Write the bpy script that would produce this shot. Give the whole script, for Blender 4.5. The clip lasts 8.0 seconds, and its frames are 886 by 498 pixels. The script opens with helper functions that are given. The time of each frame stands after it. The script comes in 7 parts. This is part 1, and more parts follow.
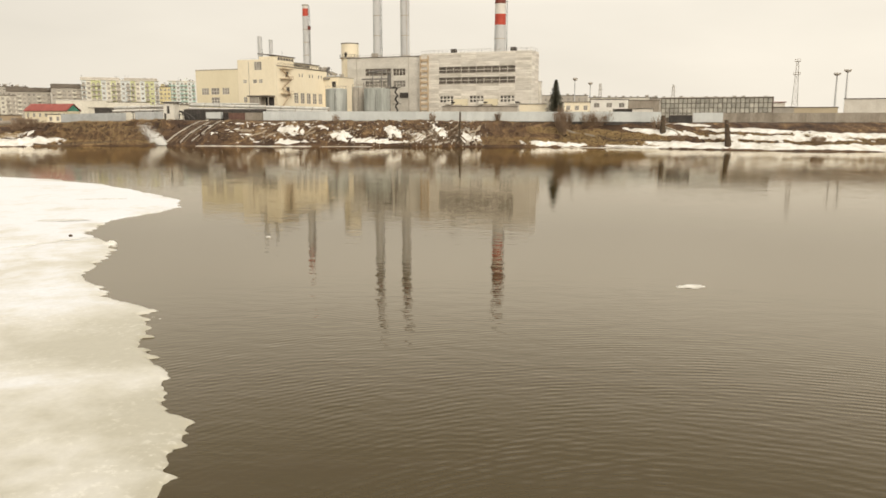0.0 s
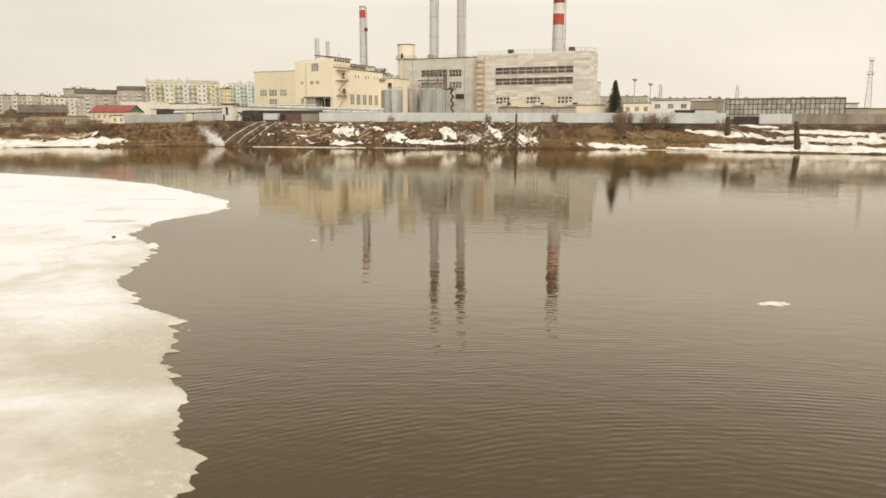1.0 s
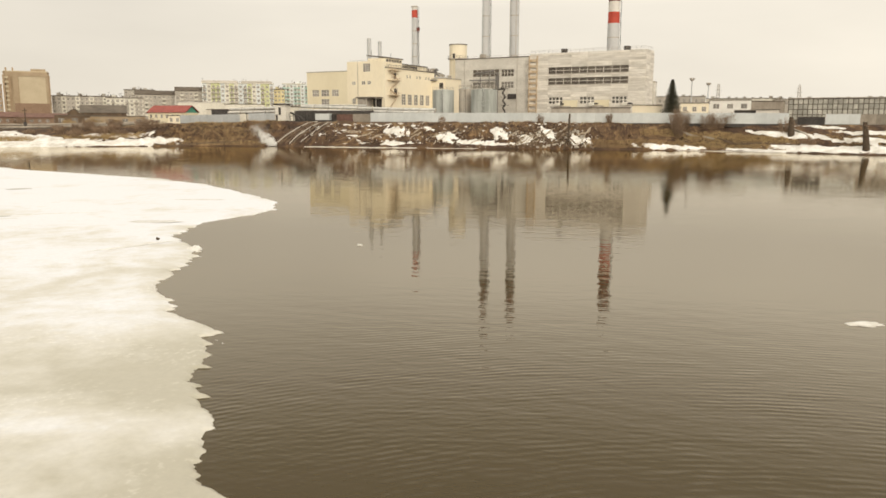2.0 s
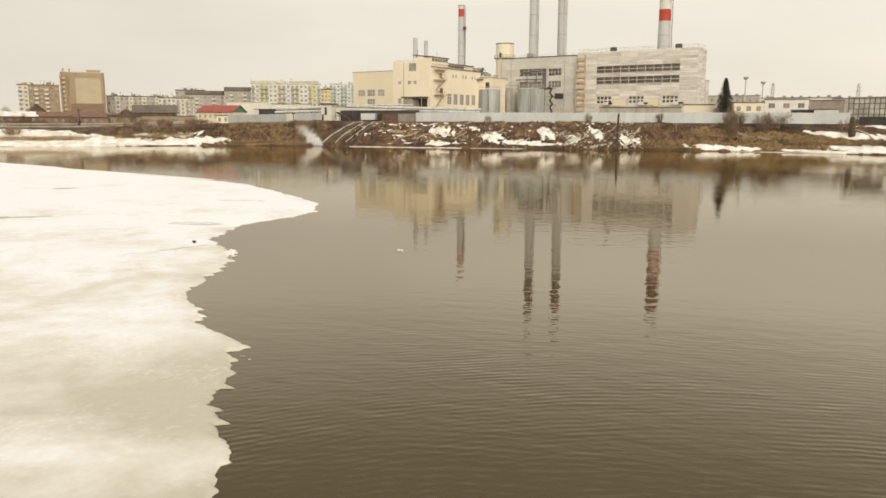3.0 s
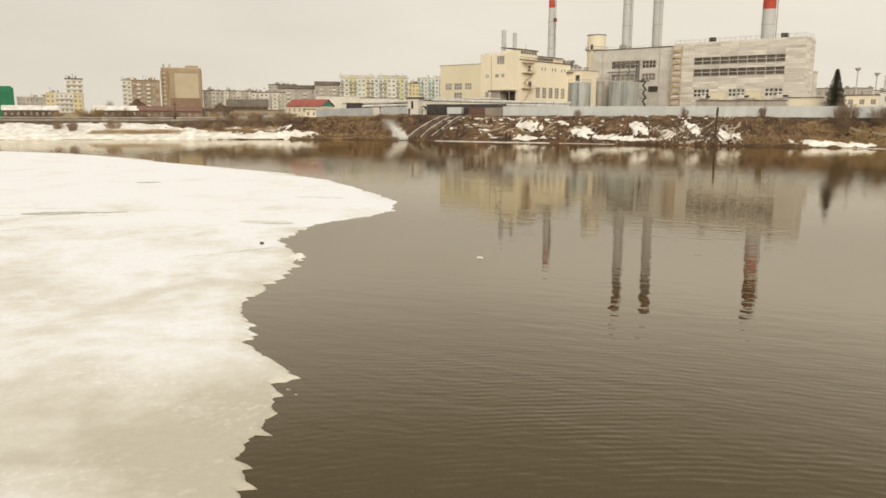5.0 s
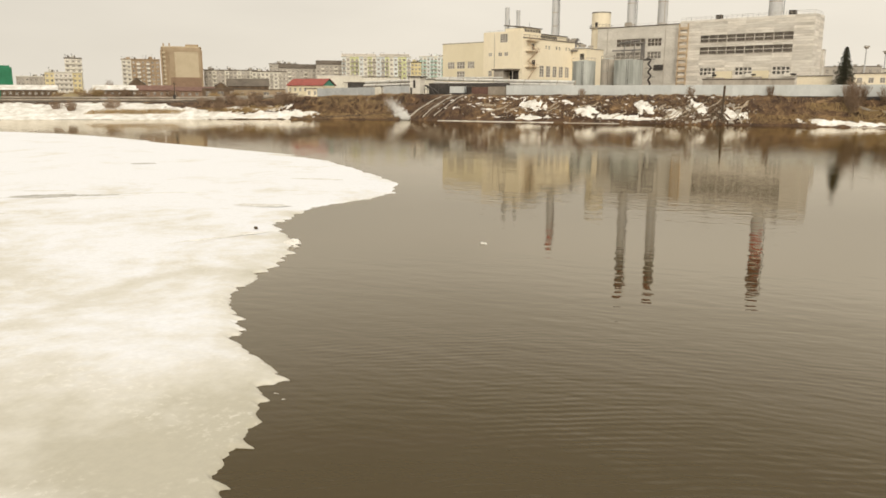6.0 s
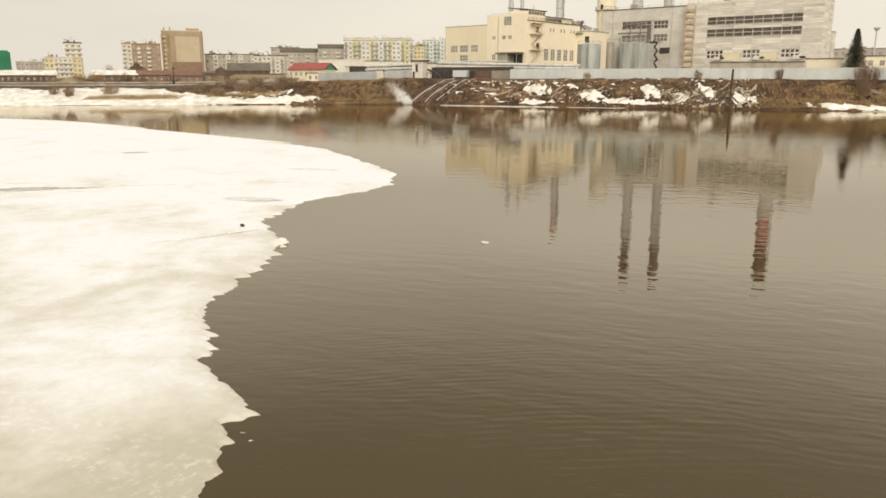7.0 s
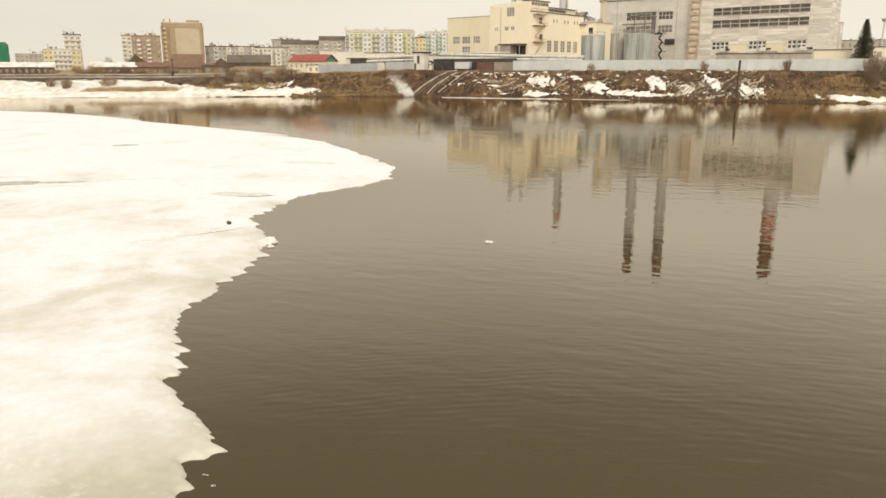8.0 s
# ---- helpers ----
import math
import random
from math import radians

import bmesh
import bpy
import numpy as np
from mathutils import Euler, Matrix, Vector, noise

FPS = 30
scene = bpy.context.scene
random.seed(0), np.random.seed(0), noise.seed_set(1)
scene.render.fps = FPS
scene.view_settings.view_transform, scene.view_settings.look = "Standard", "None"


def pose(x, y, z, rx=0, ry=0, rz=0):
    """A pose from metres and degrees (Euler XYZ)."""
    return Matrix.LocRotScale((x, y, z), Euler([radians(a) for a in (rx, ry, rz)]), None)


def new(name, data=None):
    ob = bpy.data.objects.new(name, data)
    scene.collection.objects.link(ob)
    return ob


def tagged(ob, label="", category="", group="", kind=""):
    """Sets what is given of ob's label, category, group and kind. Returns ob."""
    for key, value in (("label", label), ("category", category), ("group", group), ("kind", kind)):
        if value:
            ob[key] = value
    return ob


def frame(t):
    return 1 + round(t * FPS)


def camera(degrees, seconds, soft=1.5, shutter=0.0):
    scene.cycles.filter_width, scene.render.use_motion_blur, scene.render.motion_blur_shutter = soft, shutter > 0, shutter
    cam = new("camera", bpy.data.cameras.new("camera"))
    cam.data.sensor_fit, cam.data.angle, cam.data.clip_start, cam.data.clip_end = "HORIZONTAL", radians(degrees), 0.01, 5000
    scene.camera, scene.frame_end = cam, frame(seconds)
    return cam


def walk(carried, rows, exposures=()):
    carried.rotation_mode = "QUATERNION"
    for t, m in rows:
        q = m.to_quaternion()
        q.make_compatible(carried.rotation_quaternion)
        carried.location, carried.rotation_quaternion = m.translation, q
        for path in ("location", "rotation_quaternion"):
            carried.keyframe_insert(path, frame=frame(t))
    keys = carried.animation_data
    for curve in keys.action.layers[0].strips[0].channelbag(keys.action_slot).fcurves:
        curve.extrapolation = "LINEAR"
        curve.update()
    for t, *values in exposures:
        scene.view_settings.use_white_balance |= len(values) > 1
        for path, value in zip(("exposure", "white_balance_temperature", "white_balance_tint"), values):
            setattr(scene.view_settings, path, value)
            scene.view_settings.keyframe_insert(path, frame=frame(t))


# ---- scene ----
# camera and its flight
cam = camera(60.8, 8.0, soft=1.65)
PATH = [
    (0.0, pose(0.00, 0.00, 8.60, 80.28, -0.02, 1.68)),
    (0.5, pose(0.06, 1.71, 8.50, 80.33, -0.04, 3.81)),
    (1.0, pose(-0.04, 3.21, 8.38, 80.42, -0.07, 5.86)),
    (1.5, pose(-0.23, 4.53, 8.32, 80.45, -0.11, 7.81)),
    (1.7, pose(-0.31, 5.02, 8.32, 80.45, -0.11, 8.64)),
    (2.8, pose(-0.75, 7.69, 8.34, 80.42, -0.14, 12.24)),
    (3.0, pose(-0.83, 8.17, 8.34, 80.42, -0.14, 13.11)),
    (3.5, pose(-1.08, 9.38, 8.31, 80.40, -0.16, 15.27)),
    (4.0, pose(-1.34, 10.55, 8.31, 80.36, -0.15, 17.33)),
    (4.5, pose(-1.57, 11.71, 8.37, 80.35, -0.16, 19.39)),
    (4.7, pose(-1.68, 12.13, 8.36, 80.33, -0.15, 19.56)),
    (5.8, pose(-2.40, 14.32, 8.27, 78.50, -0.11, 19.83)),
    (6.0, pose(-2.54, 14.74, 8.26, 78.46, -0.10, 19.84)),
    (6.5, pose(-2.91, 16.06, 8.32, 77.78, -0.01, 19.95)),
    (7.0, pose(-3.28, 17.67, 8.47, 77.27, 0.07, 20.11)),
    (7.5, pose(-3.71, 19.18, 8.45, 76.70, 0.05, 20.22)),
    (8.0, pose(-4.20, 20.41, 8.16, 76.74, 0.09, 20.27)),
]
walk(cam, PATH, [(0.0, 0.05, 6680, 10), (3.0, 0.0, 6680, 10), (4.5, -0.08, 6680, 10), (6.0, 0.0, 6680, 10), (7.0, 0.04, 6680, 10), (8.0, 0.09, 6680, 10)])

# overcast sky: thin bright cloud over a hazy Nishita sky, brighter towards the zenith
world = bpy.data.worlds.new("overcast_sky")
scene.world = world
world.use_nodes = True
wn, wl = world.node_tree.nodes, world.node_tree.links
wn.clear()
w_out = wn.new("ShaderNodeOutputWorld")
w_bg = wn.new("ShaderNodeBackground")
w_sky = wn.new("ShaderNodeTexSky")
w_sky.sky_type = "NISHITA"
w_sky.sun_disc = False
w_sky.sun_elevation, w_sky.sun_rotation = radians(30), radians(155)
w_sky.dust_density, w_sky.air_density = 6.0, 1.0
w_gain = wn.new("ShaderNodeVectorMath")
w_gain.operation = "SCALE"
w_gain.inputs["Scale"].default_value = 0.10
w_co = wn.new("ShaderNodeTexCoord")
w_sep = wn.new("ShaderNodeSeparateXYZ")
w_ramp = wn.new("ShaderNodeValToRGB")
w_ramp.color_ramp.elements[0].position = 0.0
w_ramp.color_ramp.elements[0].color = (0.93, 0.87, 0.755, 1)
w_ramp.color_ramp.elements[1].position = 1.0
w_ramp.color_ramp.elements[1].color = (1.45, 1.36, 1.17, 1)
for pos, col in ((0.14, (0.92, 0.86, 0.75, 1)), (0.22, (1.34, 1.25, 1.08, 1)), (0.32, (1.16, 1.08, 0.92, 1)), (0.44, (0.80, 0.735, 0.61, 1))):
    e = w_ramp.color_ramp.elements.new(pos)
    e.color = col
w_map = wn.new("ShaderNodeMapping")
w_map.inputs["Scale"].default_value = (1.0, 1.0, 3.5)
w_noise = wn.new("ShaderNodeTexNoise")
w_noise.inputs["Scale"].default_value = 2.2
w_noise.inputs["Detail"].default_value = 5.0
w_cl = wn.new("ShaderNodeMapRange")
w_cl.inputs["From Min"].default_value, w_cl.inputs["From Max"].default_value = 0.3, 0.7
w_cl.inputs["To Min"].default_value, w_cl.inputs["To Max"].default_value = 0.92, 1.05
w_mul = wn.new("ShaderNodeVectorMath")
w_mul.operation = "SCALE"
w_mix = wn.new("ShaderNodeMix")
w_mix.data_type = "RGBA"
w_mix.inputs["Factor"].default_value = 0.93
wl.new(w_co.outputs["Generated"], w_sep.inputs[0])
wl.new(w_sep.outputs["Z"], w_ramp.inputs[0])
wl.new(w_co.outputs["Generated"], w_map.inputs[0])
wl.new(w_map.outputs[0], w_noise.inputs["Vector"])
wl.new(w_noise.outputs[0], w_cl.inputs[0])
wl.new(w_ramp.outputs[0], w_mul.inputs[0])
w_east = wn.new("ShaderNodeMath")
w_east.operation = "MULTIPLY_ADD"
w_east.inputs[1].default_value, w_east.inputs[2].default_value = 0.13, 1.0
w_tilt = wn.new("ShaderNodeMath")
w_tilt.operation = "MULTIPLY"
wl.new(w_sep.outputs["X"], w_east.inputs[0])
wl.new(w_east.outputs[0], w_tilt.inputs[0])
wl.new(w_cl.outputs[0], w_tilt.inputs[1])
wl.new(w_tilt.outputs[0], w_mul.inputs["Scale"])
wl.new(w_sky.outputs[0], w_gain.inputs[0])
wl.new(w_gain.outputs[0], w_mix.inputs["A"])
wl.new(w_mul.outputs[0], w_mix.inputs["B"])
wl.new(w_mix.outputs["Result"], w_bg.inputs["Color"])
w_bg.inputs["Strength"].default_value = 1.0
wl.new(w_bg.outputs[0], w_out.inputs[0])

# the veiled sun behind the camera
sun_data = bpy.data.lights.new("sun", "SUN")
sun_data.energy, sun_data.angle, sun_data.color = 1.5, radians(40), (1.0, 0.91, 0.77)
sun = new("sun", sun_data)
sun.matrix_world = pose(0, -50, 200, 60, 0, 25)


# ---- materials ----
def surface(name, c1, c2, scale=1.0, rough=0.8, bump=0.15, fine=12.0, metal=0.0, vary=0.08, c3=None, streak=1.0, grain=0.26):
    """Two colours mixed by a coarse noise, shaded by a fine one, with a little difference from piece to piece."""
    m = bpy.data.materials.new(name)
    m.use_nodes = True
    n, l = m.node_tree.nodes, m.node_tree.links
    b = n["Principled BSDF"]
    co = n.new("ShaderNodeTexCoord")
    mp = n.new("ShaderNodeMapping")
    mp.inputs["Scale"].default_value = (1.0, 1.0, streak)
    info = n.new("ShaderNodeObjectInfo")
    off = n.new("ShaderNodeVectorMath")
    off.operation = "MULTIPLY_ADD"
    comb = n.new("ShaderNodeCombineXYZ")
    for i in range(3):
        l.new(info.outputs["Random"], comb.inputs[i])
    off.inputs[1].default_value = (57.0, 31.0, 83.0)
    l.new(comb.outputs[0], off.inputs[0])
    l.new(co.outputs["Object"], off.inputs[2])
    l.new(off.outputs[0], mp.inputs[0])
    big = n.new("ShaderNodeTexNoise")
    big.inputs["Scale"].default_value, big.inputs["Detail"].default_value = scale, 6.0
    big.inputs["Roughness"].default_value = 0.62
    small = n.new("ShaderNodeTexNoise")
    small.inputs["Scale"].default_value, small.inputs["Detail"].default_value = scale * fine, 4.0
    l.new(mp.outputs[0], big.inputs["Vector"])
    l.new(mp.outputs[0], small.inputs["Vector"])
    ramp = n.new("ShaderNodeValToRGB")
    ramp.color_ramp.elements[0].position, ramp.color_ramp.elements[1].position = 0.33, 0.67
    ramp.color_ramp.elements[0].color, ramp.color_ramp.elements[1].color = (*c1, 1), (*c2, 1)
    if c3:
        ramp.color_ramp.elements.new(0.5).color = (*c3, 1)
    l.new(big.outputs[0], ramp.inputs[0])
    tone = n.new("ShaderNodeMath")
    tone.operation = "MULTIPLY_ADD"
    tone.inputs[1].default_value, tone.inputs[2].default_value = grain * 2, 1.0 - grain
    l.new(small.outputs[0], tone.inputs[0])
    tone2 = n.new("ShaderNodeMath")
    tone2.operation = "MULTIPLY_ADD"
    tone2.inputs[1].default_value, tone2.inputs[2].default_value = vary * 2, 1.0 - vary
    l.new(info.outputs["Random"], tone2.inputs[0])
    tone3 = n.new("ShaderNodeMath")
    tone3.operation = "MULTIPLY"
    l.new(tone.outputs[0], tone3.inputs[0])
    l.new(tone2.outputs[0], tone3.inputs[1])
    sc = n.new("ShaderNodeVectorMath")
    sc.operation = "SCALE"
    l.new(ramp.outputs[0], sc.inputs[0])
    l.new(tone3.outputs[0], sc.inputs["Scale"])
    l.new(sc.outputs[0], b.inputs["Base Color"])
    b.inputs["Roughness"].default_value = rough
    b.inputs["Metallic"].default_value = metal
    if bump:
        bp = n.new("ShaderNodeBump")
        bp.inputs["Strength"].default_value, bp.inputs["Distance"].default_value = bump, 0.05
        l.new(small.outputs[0], bp.inputs["Height"])
        l.new(bp.outputs[0], b.inputs["Normal"])
    return m


def soil_material():
    """River bank: dark earth and tan dead grass in broad drifts, drawn out along slanting rills."""
    m = bpy.data.materials.new("dead_grass_and_soil")
    m.use_nodes = True
    n, l = m.node_tree.nodes, m.node_tree.links
    b = n["Principled BSDF"]
    co = n.new("ShaderNodeTexCoord")

    def tex(scale, detail, warp, turn=0.0, stretch=(1.0, 1.0, 1.0)):
        mp = n.new("ShaderNodeMapping")
        mp.inputs["Rotation"].default_value = (0, 0, radians(turn))
        mp.inputs["Scale"].default_value = stretch
        l.new(co.outputs["Object"], mp.inputs[0])
        t = n.new("ShaderNodeTexNoise")
        t.inputs["Scale"].default_value, t.inputs["Detail"].default_value = scale, detail
        t.inputs["Roughness"].default_value, t.inputs["Distortion"].default_value = 0.6, warp
        l.new(mp.outputs[0], t.inputs["Vector"])
        return t.outputs[0]

    def calc(op, x, y, z=None):
        k = n.new("ShaderNodeMath")
        k.operation = op
        for i, q in enumerate((x, y, z)):
            if isinstance(q, float):
                k.inputs[i].default_value = q
            elif q is not None:
                l.new(q, k.inputs[i])
        return k.outputs[0]

    rills = tex(0.55, 4.0, 0.6, 40, (1.0, 0.22, 1.0))
    clods = tex(2.4, 4.0, 0.2)
    mix = calc("MULTIPLY_ADD", rills, 0.55, calc("MULTIPLY_ADD", tex(0.11, 5.0, 1.2), 0.75, calc("MULTIPLY", clods, 0.35)))
    ramp = n.new("ShaderNodeValToRGB")
    el = ramp.color_ramp.elements
    el[0].position, el[0].color = 0.64, (0.028, 0.015, 0.009, 1)
    el[1].position, el[1].color = 1.0, (0.27, 0.175, 0.092, 1)
    for pos, col in ((0.78, (0.056, 0.030, 0.016, 1)), (0.88, (0.10, 0.057, 0.029, 1)), (0.95, (0.165, 0.104, 0.052, 1))):
        el.new(pos).color = col
    l.new(mix, ramp.inputs[0])
    l.new(ramp.outputs[0], b.inputs["Base Color"])
    b.inputs["Roughness"].default_value = 0.95
    bp = n.new("ShaderNodeBump")
    bp.inputs["Strength"].default_value, bp.inputs["Distance"].default_value = 0.8, 0.12
    l.new(clods, bp.inputs["Height"])
    l.new(bp.outputs[0], b.inputs["Normal"])
    return m


M_SOIL = soil_material()
M_SNOW = surface("old_snow", (0.50, 0.475, 0.43), (0.83, 0.83, 0.82), 0.35, 0.7, 0.5, 8, vary=0.03)
M_YELLOW = surface("cream_yellow_render", (0.83, 0.755, 0.585), (0.89, 0.82, 0.66), 0.12, 0.85, 0.05, 14, grain=0.08, vary=0.03, streak=0.35)
M_YELLOW_DULL = surface("dull_yellow_cladding", (0.71, 0.645, 0.475), (0.78, 0.715, 0.54), 0.1, 0.7, 0.03, 20, grain=0.06, vary=0.03, streak=0.3)
M_PANEL = surface("grey_wall_panel", (0.55, 0.53, 0.485), (0.73, 0.71, 0.66), 0.14, 0.8, 0.05, 8, grain=0.2, vary=0.05, streak=2.0)
M_PANEL_LIGHT = surface("pale_wall_board", (0.54, 0.51, 0.455), (0.80, 0.775, 0.72), 0.10, 0.75, 0.05, 6, grain=0.16, vary=0.11, streak=3.0, c3=(0.68, 0.65, 0.595))
M_JOINT = surface("dark_panel_joint", (0.40, 0.37, 0.32), (0.50, 0.46, 0.40), 0.5, 0.9, 0.0)
M_BROWNPANEL = surface("ochre_stair_tower", (0.44, 0.31, 0.19), (0.66, 0.56, 0.42), 0.5, 0.8)
M_FRAME = surface("white_window_frame", (0.62, 0.59, 0.53), (0.72, 0.69, 0.63), 1.0, 0.6, 0.0)
M_CONC = surface("weathered_concrete", (0.34, 0.31, 0.27), (0.50, 0.46, 0.40), 0.35, 0.9, 0.2, 9, vary=0.06, streak=0.4)
M_CHIMNEY = surface("grey_chimney_steel", (0.48, 0.49, 0.50), (0.60, 0.61, 0.62), 0.3, 0.6, 0.05, 8, grain=0.1, streak=0.25, vary=0.03)
M_RED = surface("red_warning_paint", (0.42, 0.050, 0.028), (0.54, 0.075, 0.042), 0.3, 0.6, 0.05, vary=0.03)
M_WHITEBAND = surface("white_warning_paint", (0.62, 0.60, 0.56), (0.75, 0.73, 0.69), 0.3, 0.6, 0.05)
M_TANK = surface("zinc_tank_sheet", (0.27, 0.29, 0.27), (0.53, 0.56, 0.54), 0.42, 0.6, 0.05, 5, metal=0.0, streak=0.10, grain=0.3, vary=0.06)
M_FENCE = surface("pale_fence_sheet", (0.55, 0.58, 0.585), (0.66, 0.69, 0.695), 0.12, 0.6, 0.05, 10, grain=0.1, vary=0.01, streak=0.8)
M_FENCE_GREY = surface("grey_fence_sheet", (0.34, 0.36, 0.37), (0.46, 0.48, 0.49), 0.3, 0.6, 0.1, 10, vary=0.06, streak=0.5)
M_FENCE_DARK = surface("stained_concrete_fence", (0.24, 0.21, 0.17), (0.38, 0.34, 0.29), 0.3, 0.85, 0.2, 10, vary=0.1, streak=0.4)
M_DARK = surface("dark_steel", (0.035, 0.032, 0.03), (0.075, 0.066, 0.06), 0.8, 0.7, 0.1)
M_RUST = surface("rusty_maroon_sheet", (0.13, 0.07, 0.055), (0.20, 0.115, 0.09), 0.5, 0.8, 0.1)
M_PIPE = surface("foil_clad_pipe", (0.50, 0.50, 0.48), (0.70, 0.69, 0.66), 0.4, 0.42, 0.15, 10, metal=0.35, vary=0.08)
M_WHITE = surface("white_render", (0.66, 0.63, 0.57), (0.78, 0.76, 0.70), 0.25, 0.85, 0.1, vary=0.03)
M_REDROOF = surface("red_metal_roof", (0.22, 0.05, 0.04), (0.32, 0.075, 0.06), 0.5, 0.65, 0.05, vary=0.04, grain=0.3)
M_GREEN = surface("teal_gable_boards", (0.06, 0.26, 0.19), (0.10, 0.34, 0.25), 0.5, 0.8, 0.1)
M_GREENHALL = surface("green_hall_sheet", (0.01, 0.16, 0.075), (0.02, 0.22, 0.11), 0.3, 0.6, 0.05)
M_BRICK = surface("brown_brickwork", (0.34, 0.25, 0.16), (0.42, 0.32, 0.215), 0.2, 0.9, 0.1, 12, vary=0.03)
M_TAN = surface("tan_insulated_wall", (0.50, 0.425, 0.30), (0.57, 0.495, 0.36), 0.12, 0.85, 0.1, 12, vary=0.02, grain=0.06)
M_DKBROWN = surface("dark_brown_plinth", (0.23, 0.155, 0.105), (0.29, 0.20, 0.14), 0.3, 0.9, 0.1)
M_GREYBLOCK = surface("grey_block_wall", (0.41, 0.38, 0.335), (0.52, 0.49, 0.435), 0.1, 0.9, 0.1, 12, vary=0.06)
M_PALEBLOCK = surface("pale_block_wall", (0.64, 0.62, 0.54), (0.76, 0.74, 0.66), 0.1, 0.9, 0.1, 12, vary=0.04)
M_LIME = surface("lime_yellow_wall", (0.58, 0.61, 0.34), (0.68, 0.70, 0.44), 0.1, 0.9, 0.1, vary=0.04)
M_GOLD = surface("golden_yellow_wall", (0.66, 0.58, 0.32), (0.74, 0.66, 0.42), 0.1, 0.9, 0.1, vary=0.04)
M_BLUEWHITE = surface("bluish_white_wall", (0.62, 0.66, 0.66), (0.72, 0.76, 0.76), 0.1, 0.9, 0.1, vary=0.04)
M_UMBER = surface("brown_tan_wall", (0.36, 0.28, 0.185), (0.44, 0.35, 0.245), 0.15, 0.9, 0.1, 12, vary=0.03, grain=0.08)
M_ROOF = surface("tarred_roof", (0.10, 0.085, 0.07), (0.17, 0.145, 0.12), 0.2, 0.9, 0.2)
M_WOOD = surface("weathered_boards", (0.10, 0.07, 0.045), (0.19, 0.135, 0.09), 0.6, 0.9, 0.3, 10, streak=0.3)
M_BARK = surface("bark", (0.05, 0.036, 0.024), (0.11, 0.08, 0.055), 2.0, 0.95, 0.4)
M_TWIG = surface("bare_twigs", (0.20, 0.14, 0.095), (0.33, 0.235, 0.16), 0.8, 0.95, 0.0)
M_REED = surface("dry_reeds", (0.30, 0.21, 0.10), (0.46, 0.34, 0.18), 0.5, 0.95, 0.0)
M_NEEDLE = surface("spruce_needles", (0.032, 0.032, 0.019), (0.068, 0.064, 0.038), 1.2, 0.9, 0.2)
M_ROAD = surface("wet_road", (0.15, 0.13, 0.11), (0.26, 0.235, 0.20), 0.3, 0.85, 0.1)
M_SOOT = surface("sooty_chimney_steel", (0.12, 0.115, 0.11), (0.24, 0.23, 0.22), 0.3, 0.7, 0.05, 8, grain=0.15, streak=0.3, vary=0.03)
M_OLDRED = surface("sooty_red_paint", (0.12, 0.035, 0.025), (0.26, 0.06, 0.04), 0.4, 0.7, 0.05, vary=0.03)
M_LIMEWASH = surface("bright_limewash", (0.76, 0.745, 0.70), (0.86, 0.85, 0.81), 0.3, 0.85, 0.05, vary=0.02, grain=0.08)
M_TEAL = surface("pale_teal_balcony", (0.36, 0.52, 0.47), (0.46, 0.60, 0.55), 0.3, 0.85, 0.05, vary=0.08)
M_DIRTY = surface("grimy_brown_glass", (0.055, 0.045, 0.036), (0.15, 0.128, 0.105), 0.7, 0.4, 0.0, vary=0.3)
M_GREENHOUSE = surface("dirty_panel_glass", (0.30, 0.30, 0.265), (0.56, 0.55, 0.49), 0.35, 0.35, 0.05, vary=0.22)


def glass_dark():
    m = bpy.data.materials.new("dark_window_glass")
    m.use_nodes = True
    n, l = m.node_tree.nodes, m.node_tree.links
    b = n["Principled BSDF"]
    info = n.new("ShaderNodeObjectInfo")
    geo = n.new("ShaderNodeNewGeometry")
    add = n.new("ShaderNodeMath")
    add.operation = "ADD"
    fr = n.new("ShaderNodeMath")
    fr.operation = "FRACT"
    l.new(info.outputs["Random"], add.inputs[0])
    l.new(geo.outputs["Random Per Island"], add.inputs[1])
    l.new(add.outputs[0], fr.inputs[0])
    ramp = n.new("ShaderNodeValToRGB")
    ramp.color_ramp.elements[0].color = (0.06, 0.056, 0.052, 1)
    ramp.color_ramp.elements[1].color = (0.17, 0.16, 0.145, 1)
    l.new(fr.outputs[0], ramp.inputs[0])
    l.new(ramp.outputs[0], b.inputs["Base Color"])
    b.inputs["Roughness"].default_value = 0.12
    return m


M_GLASS = glass_dark()
# paler grey panes; on the far blocks this tone holds painted haze
M_PALEGLASS = surface("pale_window_glass", (0.22, 0.205, 0.185), (0.38, 0.36, 0.33), 0.5, 0.25, 0.0, vary=0.35)


